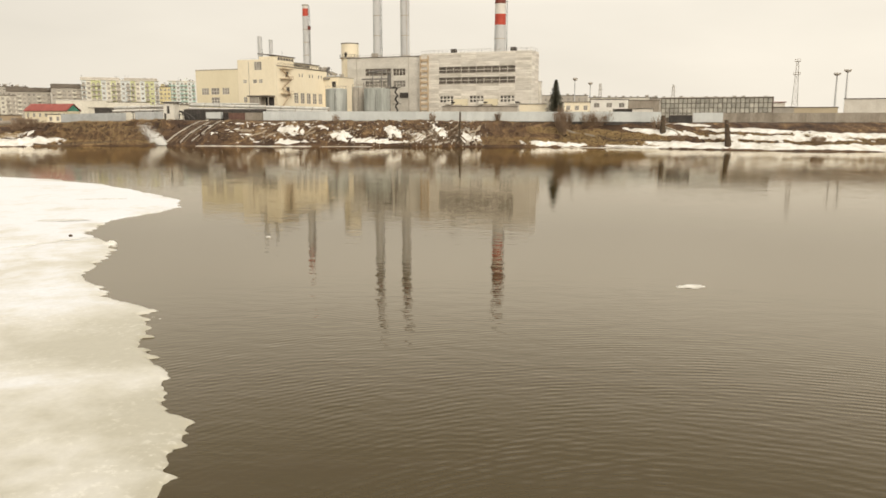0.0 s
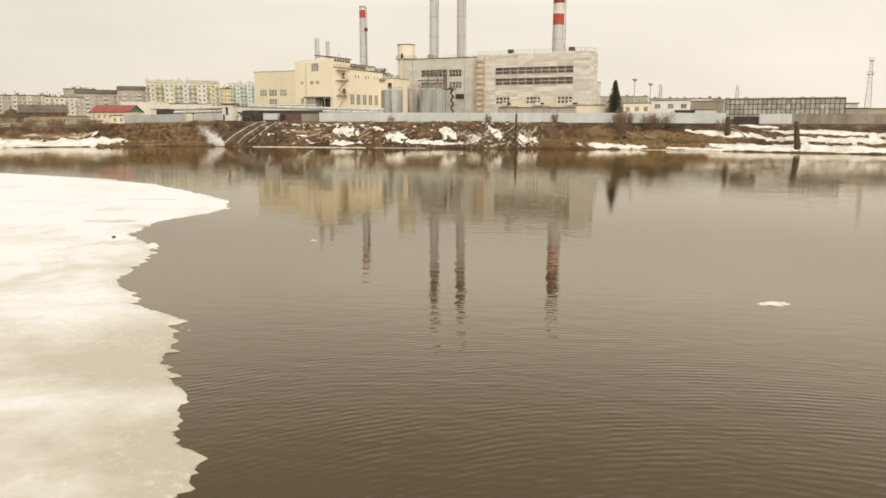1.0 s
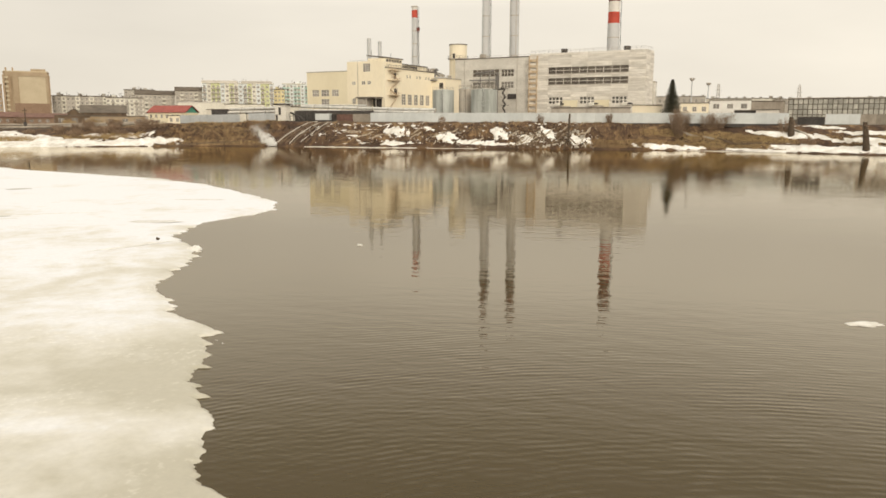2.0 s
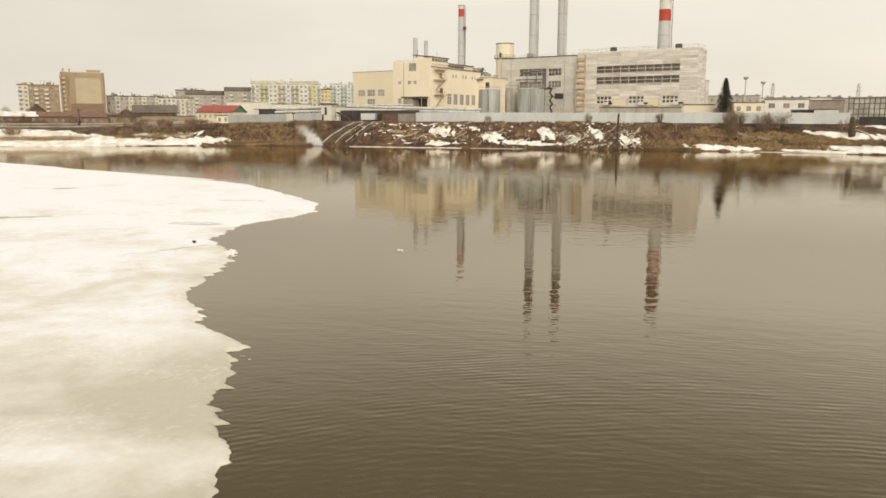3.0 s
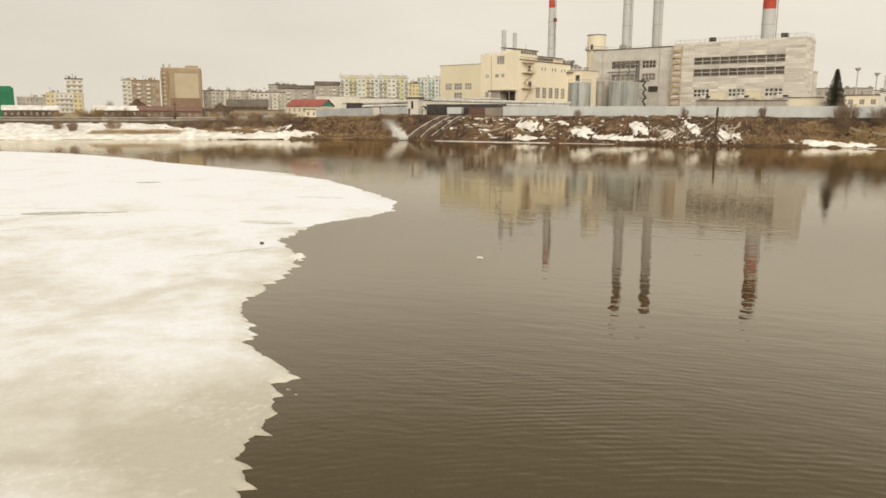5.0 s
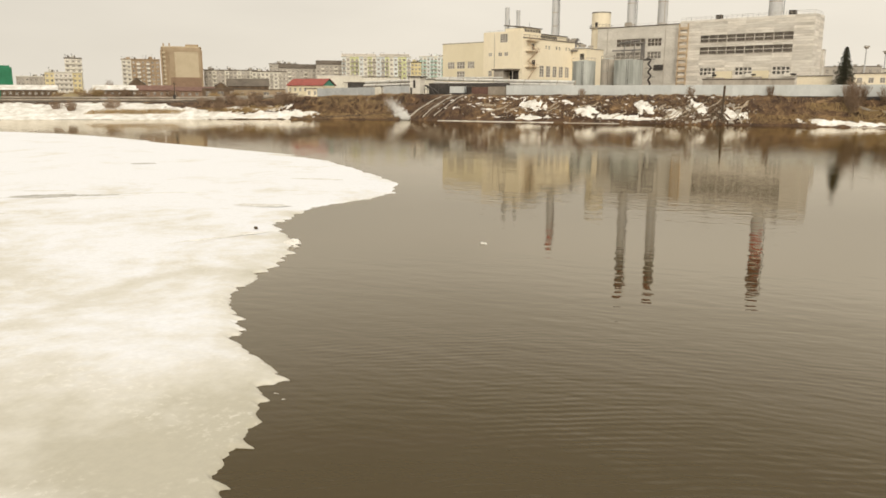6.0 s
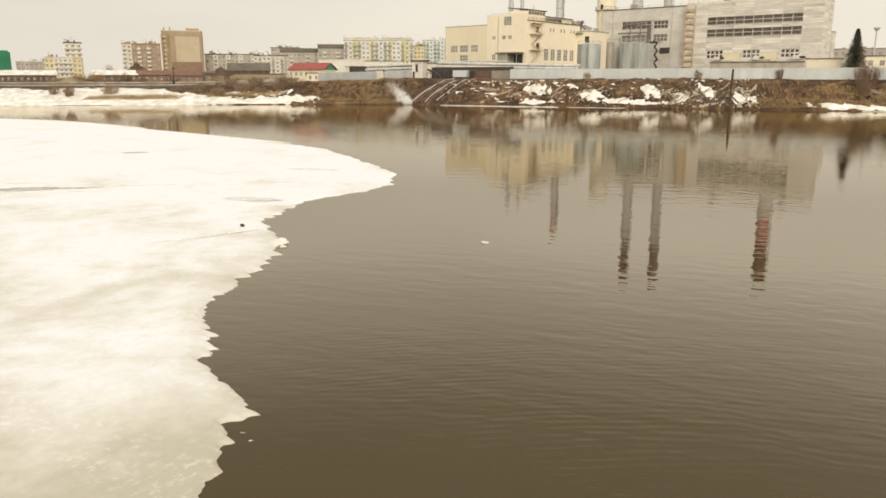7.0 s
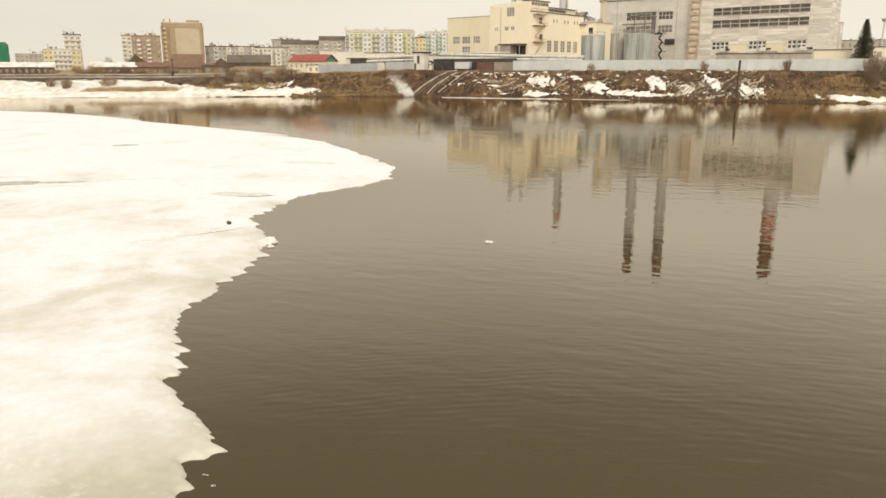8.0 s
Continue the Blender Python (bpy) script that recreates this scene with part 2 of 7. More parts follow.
def water_material():
    """Brown river water: turbid body, mirror surface, slow swell, and ring waves that fade away from a ruffled patch."""
    m = bpy.data.materials.new("brown_river_water")
    m.use_nodes = True
    n, l = m.node_tree.nodes, m.node_tree.links
    n.remove(n["Principled BSDF"])
    body = n.new("ShaderNodeBsdfDiffuse")
    body.inputs["Color"].default_value = (0.045, 0.0305, 0.0085, 1)
    gloss = n.new("ShaderNodeBsdfGlossy")
    gloss.inputs["Color"].default_value = (1.0, 0.947, 0.852, 1)
    gloss.inputs["Roughness"].default_value = 0.015
    fres = n.new("ShaderNodeFresnel")
    fres.inputs["IOR"].default_value = 1.40
    both = n.new("ShaderNodeMixShader")
    l.new(fres.outputs[0], both.inputs[0])
    l.new(body.outputs[0], both.inputs[1])
    l.new(gloss.outputs[0], both.inputs[2])
    l.new(both.outputs[0], n["Material Output"].inputs["Surface"])
    co = n.new("ShaderNodeTexCoord")

    def calc(op, x, y, z=None):
        k = n.new("ShaderNodeMath")
        k.operation = op
        for i, q in enumerate((x, y, z)):
            if isinstance(q, (int, float)):
                k.inputs[i].default_value = q
            elif q is not None:
                l.new(q, k.inputs[i])
        return k.outputs[0]

    def fade(centre, near, far, v0, v1):
        d = n.new("ShaderNodeVectorMath")
        d.operation = "DISTANCE"
        d.inputs[1].default_value = centre
        l.new(co.outputs["Object"], d.inputs[0])
        r = n.new("ShaderNodeMapRange")
        r.interpolation_type = "SMOOTHSTEP"
        r.inputs["From Min"].default_value, r.inputs["From Max"].default_value = near, far
        r.inputs["To Min"].default_value, r.inputs["To Max"].default_value = v0, v1
        l.new(d.outputs["Value"], r.inputs[0])
        return r.outputs[0]

    def swell(scale, stretch, turn, warp=0.4, detail=1.0):
        mp = n.new("ShaderNodeMapping")
        mp.inputs["Rotation"].default_value = (0, 0, radians(turn))
        mp.inputs["Scale"].default_value = (1.0, stretch, 1.0)
        l.new(co.outputs["Object"], mp.inputs[0])
        nz = n.new("ShaderNodeTexNoise")
        nz.inputs["Scale"].default_value, nz.inputs["Detail"].default_value = scale, detail
        nz.inputs["Distortion"].default_value = warp
        l.new(mp.outputs[0], nz.inputs["Vector"])
        return nz.outputs[0]

    def rings(centre, length, warp):
        mp = n.new("ShaderNodeMapping")
        mp.inputs["Location"].default_value = (-centre[0], -centre[1], 0)
        l.new(co.outputs["Object"], mp.inputs[0])
        wv = n.new("ShaderNodeTexWave")
        wv.wave_type, wv.rings_direction = "RINGS", "Z"
        wv.inputs["Scale"].default_value = 0.314 / length
        wv.inputs["Distortion"].default_value = warp
        wv.inputs["Detail"].default_value, wv.inputs["Detail Scale"].default_value = 1.5, 0.5
        l.new(mp.outputs[0], wv.inputs["Vector"])
        return wv.outputs["Fac"]

    def patches(scale, lo, hi, shift):
        mp = n.new("ShaderNodeMapping")
        mp.inputs["Location"].default_value = (shift, shift, 0)
        l.new(co.outputs["Object"], mp.inputs[0])
        nz = n.new("ShaderNodeTexNoise")
        nz.inputs["Scale"].default_value, nz.inputs["Detail"].default_value = scale, 2.0
        l.new(mp.outputs[0], nz.inputs["Vector"])
        r = n.new("ShaderNodeMapRange")
        r.inputs["From Min"].default_value, r.inputs["From Max"].default_value = 0.36, 0.64
        r.inputs["To Min"].default_value, r.inputs["To Max"].default_value = lo, hi
        l.new(nz.outputs[0], r.inputs[0])
        return r.outputs[0]

    near = fade((3.0, 15.0, 0.0), 11.0, 37.0, 1.0, 0.04)
    # slow swell and long-crested ripples everywhere
    s = calc("MULTIPLY", swell(0.10, 2.0, 15), 0.011)
    s = calc("MULTIPLY_ADD", swell(0.30, 3.4, 8), 0.0066, s)
    s = calc("MULTIPLY_ADD", calc("MULTIPLY", swell(0.70, 2.0, 22), patches(0.05, 0.7, 1.3, 3.0)), 0.0084, s)
    s = calc("MULTIPLY_ADD", swell(1.25, 1.35, 30), 0.0034, s)
    s = calc("MULTIPLY_ADD", swell(3.4, 1.8, 5), 0.0007, s)
    # two trains of ring waves that cross in patches
    s = calc("MULTIPLY_ADD", calc("MULTIPLY", calc("MULTIPLY", rings((7.0, 5.0), 0.31, 3.5), patches(0.55, 0.25, 1.25, 5.0)), calc("MULTIPLY", near, patches(0.13, 0.1, 1.3, 11.0))), 0.0030, s)
    s = calc("MULTIPLY_ADD", calc("MULTIPLY", rings((0.5, -4.0), 0.40, 6.0), calc("MULTIPLY", near, patches(0.10, 0.0, 1.2, 37.0))), 0.0019, s)
    s = calc("MULTIPLY_ADD", calc("MULTIPLY", swell(2.1, 2.4, 16), near), 0.0034, s)
    s = calc("MULTIPLY_ADD", calc("MULTIPLY", swell(3.2, 2.2, -8), near), 0.0022, s)
    bp = n.new("ShaderNodeBump")
    bp.inputs["Strength"].default_value, bp.inputs["Distance"].default_value = 1.0, 1.0
    l.new(s, bp.inputs["Height"])
    for q in (body, gloss, fres):
        l.new(bp.outputs[0], q.inputs["Normal"])
    return m


M_WATER = water_material()


def ice_material():
    """River ice: old snow crust, beige wet zones, crumbs of frozen slush."""
    m = bpy.data.materials.new("river_ice")
    m.use_nodes = True
    n, l = m.node_tree.nodes, m.node_tree.links
    b = n["Principled BSDF"]
    co = n.new("ShaderNodeTexCoord")

    def tex(scale, detail, rough, warp=0.0):
        t = n.new("ShaderNodeTexNoise")
        t.inputs["Scale"].default_value, t.inputs["Detail"].default_value = scale, detail
        t.inputs["Roughness"].default_value, t.inputs["Distortion"].default_value = rough, warp
        l.new(co.outputs["Object"], t.inputs["Vector"])
        return t

    def span(src, a0, a1, b0, b1):
        r = n.new("ShaderNodeMapRange")
        r.inputs["From Min"].default_value, r.inputs["From Max"].default_value = a0, a1
        r.inputs["To Min"].default_value, r.inputs["To Max"].default_value = b0, b1
        l.new(src, r.inputs[0])
        return r.outputs[0]

    def calc(op, x, y):
        k = n.new("ShaderNodeMath")
        k.operation = op
        l.new(x, k.inputs[0])
        if isinstance(y, float):
            k.inputs[1].default_value = y
        else:
            l.new(y, k.inputs[1])
        return k.outputs[0]

    big = tex(0.12, 6.0, 0.56, 0.9)
    mid = tex(0.9, 3.0, 0.55)
    crumb = tex(4.5, 3.0, 0.6)
    zone = tex(0.21, 2.0, 0.5)
    wet = n.new("ShaderNodeAttribute")
    wet.attribute_name = "wet"
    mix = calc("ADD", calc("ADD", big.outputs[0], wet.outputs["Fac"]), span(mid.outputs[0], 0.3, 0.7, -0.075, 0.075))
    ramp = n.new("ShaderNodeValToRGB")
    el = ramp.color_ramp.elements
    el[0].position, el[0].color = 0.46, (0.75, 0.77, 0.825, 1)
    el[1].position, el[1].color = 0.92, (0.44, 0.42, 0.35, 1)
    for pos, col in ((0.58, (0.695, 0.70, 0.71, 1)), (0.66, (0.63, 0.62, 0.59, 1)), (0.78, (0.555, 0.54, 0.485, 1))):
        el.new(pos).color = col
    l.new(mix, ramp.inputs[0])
    bits = calc("MULTIPLY", span(crumb.outputs[0], 0.56, 0.66, 0.0, 1.0), calc("MULTIPLY", span(zone.outputs[0], 0.48, 0.62, 0.0, 0.32), span(mix, 0.52, 0.66, 0.0, 1.0)))
    white = n.new("ShaderNodeMix")
    white.data_type = "RGBA"
    white.inputs["B"].default_value = (0.82, 0.81, 0.78, 1)
    l.new(bits, white.inputs["Factor"])
    l.new(ramp.outputs[0], white.inputs["A"])
    sc = n.new("ShaderNodeVectorMath")
    sc.operation = "SCALE"
    l.new(white.outputs["Result"], sc.inputs[0])
    l.new(span(crumb.outputs[0], 0.3, 0.7, 0.95, 1.04), sc.inputs["Scale"])
    l.new(sc.outputs[0], b.inputs["Base Color"])
    l.new(span(mix, 0.5, 0.9, 0.75, 0.35), b.inputs["Roughness"])
    bp = n.new("ShaderNodeBump")
    bp.inputs["Strength"].default_value, bp.inputs["Distance"].default_value = 0.3, 0.03
    l.new(crumb.outputs[0], bp.inputs["Height"])
    l.new(bp.outputs[0], b.inputs["Normal"])
    return m


M_ICE = ice_material()


# ---- building blocks ----
def bx(bm, x0, x1, y0, y1, z0, z1, slot=0):
    """A box with its six sides."""
    v = [bm.verts.new(c) for c in ((x0, y0, z0), (x1, y0, z0), (x1, y1, z0), (x0, y1, z0), (x0, y0, z1), (x1, y0, z1), (x1, y1, z1), (x0, y1, z1))]
    for q in ((0, 3, 2, 1), (4, 5, 6, 7), (0, 1, 5, 4), (1, 2, 6, 5), (2, 3, 7, 6), (3, 0, 4, 7)):
        bm.faces.new([v[i] for i in q]).material_index = slot
    return v


def rod(bm, p, q, r, r2=None, n=8, slot=0, caps=True):
    """A straight round bar from p to q, tapering from r to r2."""
    p, q = Vector(p), Vector(q)
    r2 = r if r2 is None else r2
    ax = (q - p).normalized()
    a = ax.orthogonal().normalized()
    b = ax.cross(a)
    rings = []
    for c, rad in ((p, r), (q, r2)):
        rings.append([bm.verts.new(c + rad * (math.cos(2 * math.pi * i / n) * a + math.sin(2 * math.pi * i / n) * b)) for i in range(n)])
    for i in range(n):
        f = bm.faces.new((rings[0][i], rings[0][(i + 1) % n], rings[1][(i + 1) % n], rings[1][i]))
        f.material_index, f.smooth = slot, n > 6
    if caps:
        for ring in (rings[0][::-1], rings[1]):
            f = bm.faces.new(ring)
            f.material_index = slot
            for e in f.edges:
                e.smooth = False


def mesh_from(name, bm, *mats):
    me = bpy.data.meshes.new(name)
    bmesh.ops.remove_doubles(bm, verts=bm.verts, dist=0.0005)
    bmesh.ops.recalc_face_normals(bm, faces=bm.faces)
    bm.to_mesh(me)
    bm.free()
    for m in mats:
        me.materials.append(m)
    return me


def part(name, bm, material, parent, label=""):
    """One mesh under a thing or a part."""
    mats = material if isinstance(material, (list, tuple)) else [material]
    ob = new(name, mesh_from(name, bm, *mats))
    ob.parent = parent
    return tagged(ob, label)


def again(name, me, parent, m):
    """A further piece on a shared mesh."""
    ob = new(name, me)
    ob.parent = parent
    ob.matrix_basis = m
    if me.name in PANES:
        pane = new("pane", PANES[me.name])
        pane.parent = ob
    return ob


PANES = {}


def thing(name, m, label, category, group="", kind=""):
    ob = new(name)
    ob.matrix_basis = m
    ob.empty_display_size = 0.5
    return tagged(ob, label, category, group, kind)


def box_part(name, dims, material, parent, label="", bevel=0.0):
    bm = bmesh.new()
    bx(bm, *dims)
    if bevel:
        bmesh.ops.bevel(bm, geom=list(bm.edges), offset=bevel, segments=1, affect="EDGES")
    return part(name, bm, material, parent, label)


# ---- the lie of the land ----
SHORE_X = [-3000, -700, -400, -224, -183, -157, -134, -104, -84, -49, -15, 18, 45, 62, 89, 113, 200, 400, 3000]
SHORE_Y = [-600, 10, 125, 201, 221, 233, 245, 251, 248, 245, 245, 243, 238, 227, 213, 208, 178, 110, -500]
RISE_X = [-400, -224, -157, -134, -104, -73, -30, 0, 40, 62, 113, 300]
RISE_W = [30, 26, 24, 17, 19, 20, 16, 13, 15, 19, 24, 30]
PLATEAU_X = [-400, -190, -165, -150, -134, -104, -60, 20, 62, 113, 300]
PLATEAU_Z = [5.4, 5.4, 6.0, 7.0, 7.6, 8.3, 8.2, 8.1, 7.7, 7.7, 7.7]


def shore(x):
    return float(np.interp(x, SHORE_X, SHORE_Y)) + 1.1 * noise.noise((x * 0.07, 3.1, 0)) + 0.6 * noise.noise((x * 0.25, 7.7, 0))


def ground_z(x, y):
    """Height of the land: river bed, bank, plateau."""
    d = y - shore(x)
    if y < -60:
        return min(2.5, -2.5 + (-60 - y) * 0.15)
    if d <= 0:
        return max(-2.5, d * 0.25)
    w = float(np.interp(x, RISE_X, RISE_W))
    p = float(np.interp(x, PLATEAU_X, PLATEAU_Z))
    k = min(1.0, d / w)
    flat = float(np.interp(x, [-180, -140, 25, 70], [0.55, 0.0, 0.0, 0.6]))
    curve = (1 - flat) * (0.25 * k + 0.75 * (1 - (1 - k) ** 1.7)) + flat * (0.55 * k + 0.45 * k * k * (3 - 2 * k))
    rough = min(1.0, d / 3) * max(0.0, 1 - max(0.0, d - w) / 6)
    b = 0.7 * noise.noise((x * 0.13, y * 0.16, 1.0)) + 0.5 * noise.noise((x * 0.42, y * 0.4, 4.0)) + 0.34 * noise.noise((x * 1.0, y * 0.8, 9.0))
    rough *= float(np.interp(x, [-175, -142, -108, -96, 40, 70], [0.2, 1.6, 1.8, 1.0, 1.0, 0.6]))
    return p * curve + rough * b * (0.25 + 0.9 * min(1.0, 2.5 * k * (1.25 - k)))


def spread(knots):
    """Uneven steps: pairs of (end, step)."""
    out = [knots[0][0]]
    for end, step in knots[1:]:
        n = max(1, round((end - out[-1]) / step))
        a = out[-1]
        out += [a + (end - a) * (i + 1) / n for i in range(n)]
    return out


def sheet(name, xs, ds, height, material, keep=None, offset=shore):
    """A height sheet whose rows follow the shoreline."""
    verts, faces = [], []
    for i, x in enumerate(xs):
        s = offset(x)
        for j, d in enumerate(ds):
            verts.append((x, s + d, height(x, s + d)))
    nj = len(ds)
    for i in range(len(xs) - 1):
        for j in range(nj - 1):
            q = (i * nj + j, (i + 1) * nj + j, (i + 1) * nj + j + 1, i * nj + j + 1)
            if keep is None or any(keep(verts[k]) for k in q):
                faces.append(q)
    me = bpy.data.meshes.new(name)
    me.from_pydata(verts, [], faces)
    me.materials.append(material)
    me.polygons.foreach_set("use_smooth", [True] * len(faces))
    return new(name, me)


LAND_X = spread([(-3500, 0), (-600, 400), (-290, 25), (-235, 5), (130, 1.0), (180, 5), (400, 25), (3500, 400)])
LAND_D = spread([(-4000, 0), (-300, 400), (-40, 40), (-4, 6), (-1, 1), (34, 0.8), (60, 4), (300, 30), (4500, 400)])
ground = sheet("ground", LAND_X, LAND_D, ground_z, M_SOIL)
tagged(ground, "brown river bank of soil and dead grass", "ground", kind="structure")

# river
bm = bmesh.new()
v = [bm.verts.new(c) for c in ((-3500, -700, 0), (3500, -700, 0), (3500, 300, 0), (-3500, 300, 0))]
bm.faces.new(v)
water = new("water", mesh_from("water", bm, M_WATER))
tagged(water, "calm brown river water with fine ripples", "water", kind="structure")


# snow lying on the bank: patches as (x, d, half length, half depth, amount)
SNOW = [(-59, 9.0, 4.5, 3.0, 1), (-58, 2.2, 6, 1.1, 1), (-41, 5.5, 3.5, 2.6, 1), (-33, 3.0, 8, 1.2, 1), (-24.5, 7.0, 3.2, 3.4, 0.9), (-25, 2.0, 6, 0.9, 1),
        (-8.5, 6.5, 2.4, 4.4, 1), (-15, 3.2, 3.6, 2.2, 0.7), (0.8, 3.4, 3.4, 1.8, 1), (29, 1.3, 10, 1.2, 1), 
        (-145, 3.0, 13, 2.8, 1), (-151, 9, 7, 2.2, 0.6), (90, 8.5, 24, 1.8, 0.8), (-172, 4.0, 20, 4.5, 1), (-160, 11, 5, 2.0, 0.7), (-183, 11, 9, 5.0, 1), (-174, 8.5, 7, 3.5, 0.9), (-205, 9.0, 24, 16, 1.3), (-236, 9.0, 24, 16, 1.3), (-197, 15, 13, 8, 1.1), (-190, 2, 42, 2.5, 1.2), (-240, 2, 30, 2.5, 1.2),
        (52, 0.9, 12, 0.7, 1.0), (66, 3.0, 13, 2.4, 1.1), (58, 10.5, 9, 1.5, 1.0), (62, 9.5, 9, 1.3, 1), (84, 3.2, 18, 2.4, 1.1), (86, 13.5, 15, 1.8, 0.9), (108, 11.5, 16, 2.2, 1.0), (112, 3.0, 18, 2.4, 1.1), (70, 17, 6, 1.3, 0.9),
        (-48, 11.0, 2.0, 1.4, 0.7), (-79, 10.0, 2.5, 0.9, 0.5), (-66, 14, 2.0, 0.8, 0.4), (-2, 12.5, 3.0, 1.0, 0.5)]


def snow_mask(x, y):
    d = y - shore(x)
    best = -0.6
    for cx, cd, hx, hd, amount in SNOW:
        r = math.hypot((x - cx + 0.45 * (d - cd)) / hx, (d - cd) / hd)
        best = max(best, amount * (1.0 - r))
    s, c = x - d, x + 1.3 * d
    if -92 < x < 10 and 2 < d < 17:
        best = max(best, 1.5 * (noise.noise((s * 0.22, c * 0.7, 50.0)) - 0.47))
    if -90 < x < -48 and 2 < d < 18:
        best = max(best, 1.3 * (noise.noise((x * 0.16, d * 1.15, 61.0)) - 0.30))
    n = 0.55 * noise.noise((s * 0.16, c * 0.40, 21.0)) + 0.42 * noise.noise((s * 0.45, c * 0.95, 25.0))
    calm = float(np.interp(x, [-150, -115, 30, 60], [0.55, 1.0, 1.0, 0.6]))
    return best + (1.3 * n - 0.17) * calm + 0.12 * (1 - calm) + 0.14 * calm * calm * noise.noise((x * 1.8, y * 1.8, 29.0))


def snow_z(x, y):
    k = snow_mask(x, y)
    return ground_z(x, y) + max(-0.35, min(0.22, k * 0.55))


SNOW_X = spread([(-262, 0), (-130, 0.9), (50, 0.55), (140, 0.9)])
SNOW_D = spread([(-0.6, 0), (26, 0.55)])
snow = sheet("snow", SNOW_X, SNOW_D, snow_z, M_SNOW, keep=lambda v: v[2] > ground_z(v[0], v[1]) - 0.12)
tagged(snow, "patches of old white snow on the bank", "snow", kind="stuff")


def shore_ice(x0, x1, wide, high, seed):
    """A thin shelf of ice left along the waterline."""
    n = int((x1 - x0) / 0.6)
    bm = bmesh.new()
    rows = []
    for i in range(n + 1):
        x = x0 + (x1 - x0) * i / n
        w = wide * min(1.0, i / 4, (n - i) / 4) * (0.8 + 0.5 * noise.noise((x * 0.3, seed, 0))) + 0.05
        y = shore(x)
        h = high * (0.8 + 0.5 * noise.noise((x * 0.5, seed, 7)))
        rows.append([bm.verts.new(q) for q in ((x, y - w, -0.1), (x, y - w, h * 0.8), (x, y + 0.2, h), (x, y + 0.9, h + 0.1), (x, y + 1.1, -0.1))])
    for a, b in zip(rows, rows[1:]):
        for k in range(4):
            bm.faces.new((a[k], b[k], b[k + 1], a[k + 1]))
    tagged(new("shore_ice", mesh_from("shore_ice", bm, M_SNOW)), "thin white shelf of ice along the waterline", "ice", kind="structure")


shore_ice(-89, -50, 0.5, 0.22, 1.0)
shore_ice(-47, -30, 0.25, 0.12, 5.0)
shore_ice(30, 58, 0.5, 0.16, 9.0)

# river ice: its edge, from under the camera out to mid-river
EDGE = [(-6, -60), (-4, -10), (-5.6, 10), (-6.9, 16.6), (-7.7, 20.4), (-9.2, 22.0), (-10.6, 25.2), (-12.5, 29.0), (-13.1, 31.0), (-14.2, 32.3), (-13.85, 33.0), (-15.3, 33.9), (-16.4, 35.0), (-18.2, 36.8),
        (-20.4, 39.3), (-21.6, 42.2), (-22.3, 45.2), (-23.4, 49.6), (-26.0, 53.2), (-28.9, 56.0), (-29.5, 60.0), (-30.4, 64.4), (-28.4, 69.5), (-28.2, 73.5), (-30.6, 80.5),
        (-39.3, 91.0), (-50.2, 100.5), (-63.0, 108.2), (-82.5, 117.8), (-115, 132.5), (-130, 138.5), (-149, 140.9), (-220, 143.5), (-420, 147)]


# soaked (positive) and snow-covered (negative) areas of the ice: x, y, half length, half width, amount
WET = [(-14.5, 27.3, 4.6, 2.1, 0.17), (-19.8, 28.6, 3.6, 1.5, 0.08), (-10.6, 19.8, 3.6, 2.3, 0.17), (-25.5, 43.6, 4.6, 1.3, 0.12), (-31.5, 60.5, 3.2, 1.6, 0.10),
       (-13.4, 30.0, 2.0, 2.4, 0.11), (-31.5, 75.5, 4.5, 5.5, 0.15), (-12.6, 23.4, 4.0, 1.1, -0.15), (-21.5, 35.2, 7.0, 3.6, -0.13), (-19.0, 24.4, 3.4, 1.3, -0.06), (-26.0, 50.0, 3.0, 2.0, -0.08), (-17.5, 32.4, 2.6, 1.2, -0.08)]


def soaked(x, y):
    u = x + 1.2 * noise.noise((x * 0.3, y * 0.3, 71.0))
    v = y + 0.9 * noise.noise((x * 0.3, y * 0.4, 77.0))
    return sum(amount * math.exp(-((u - cx) / rx) ** 2 - ((v - cy) / ry) ** 2) for cx, cy, rx, ry, amount in WET if abs(u - cx) < 3 * rx and abs(v - cy) < 3 * ry)


def ice_rows():
    rows = []
    for (x0, y0), (x1, y1) in zip(EDGE, EDGE[1:]):
        length = math.hypot(x1 - x0, y1 - y0)
        step = 0.13 if 12 < y0 < 40 else (0.22 if 40 <= y0 < 75 else (0.5 if 75 <= y0 < 139 else 2.5))
        n = max(1, int(length / step))
        for i in range(n):
            k = i / n
            rows.append((x0 + (x1 - x0) * k, y0 + (y1 - y0) * k))
    return rows


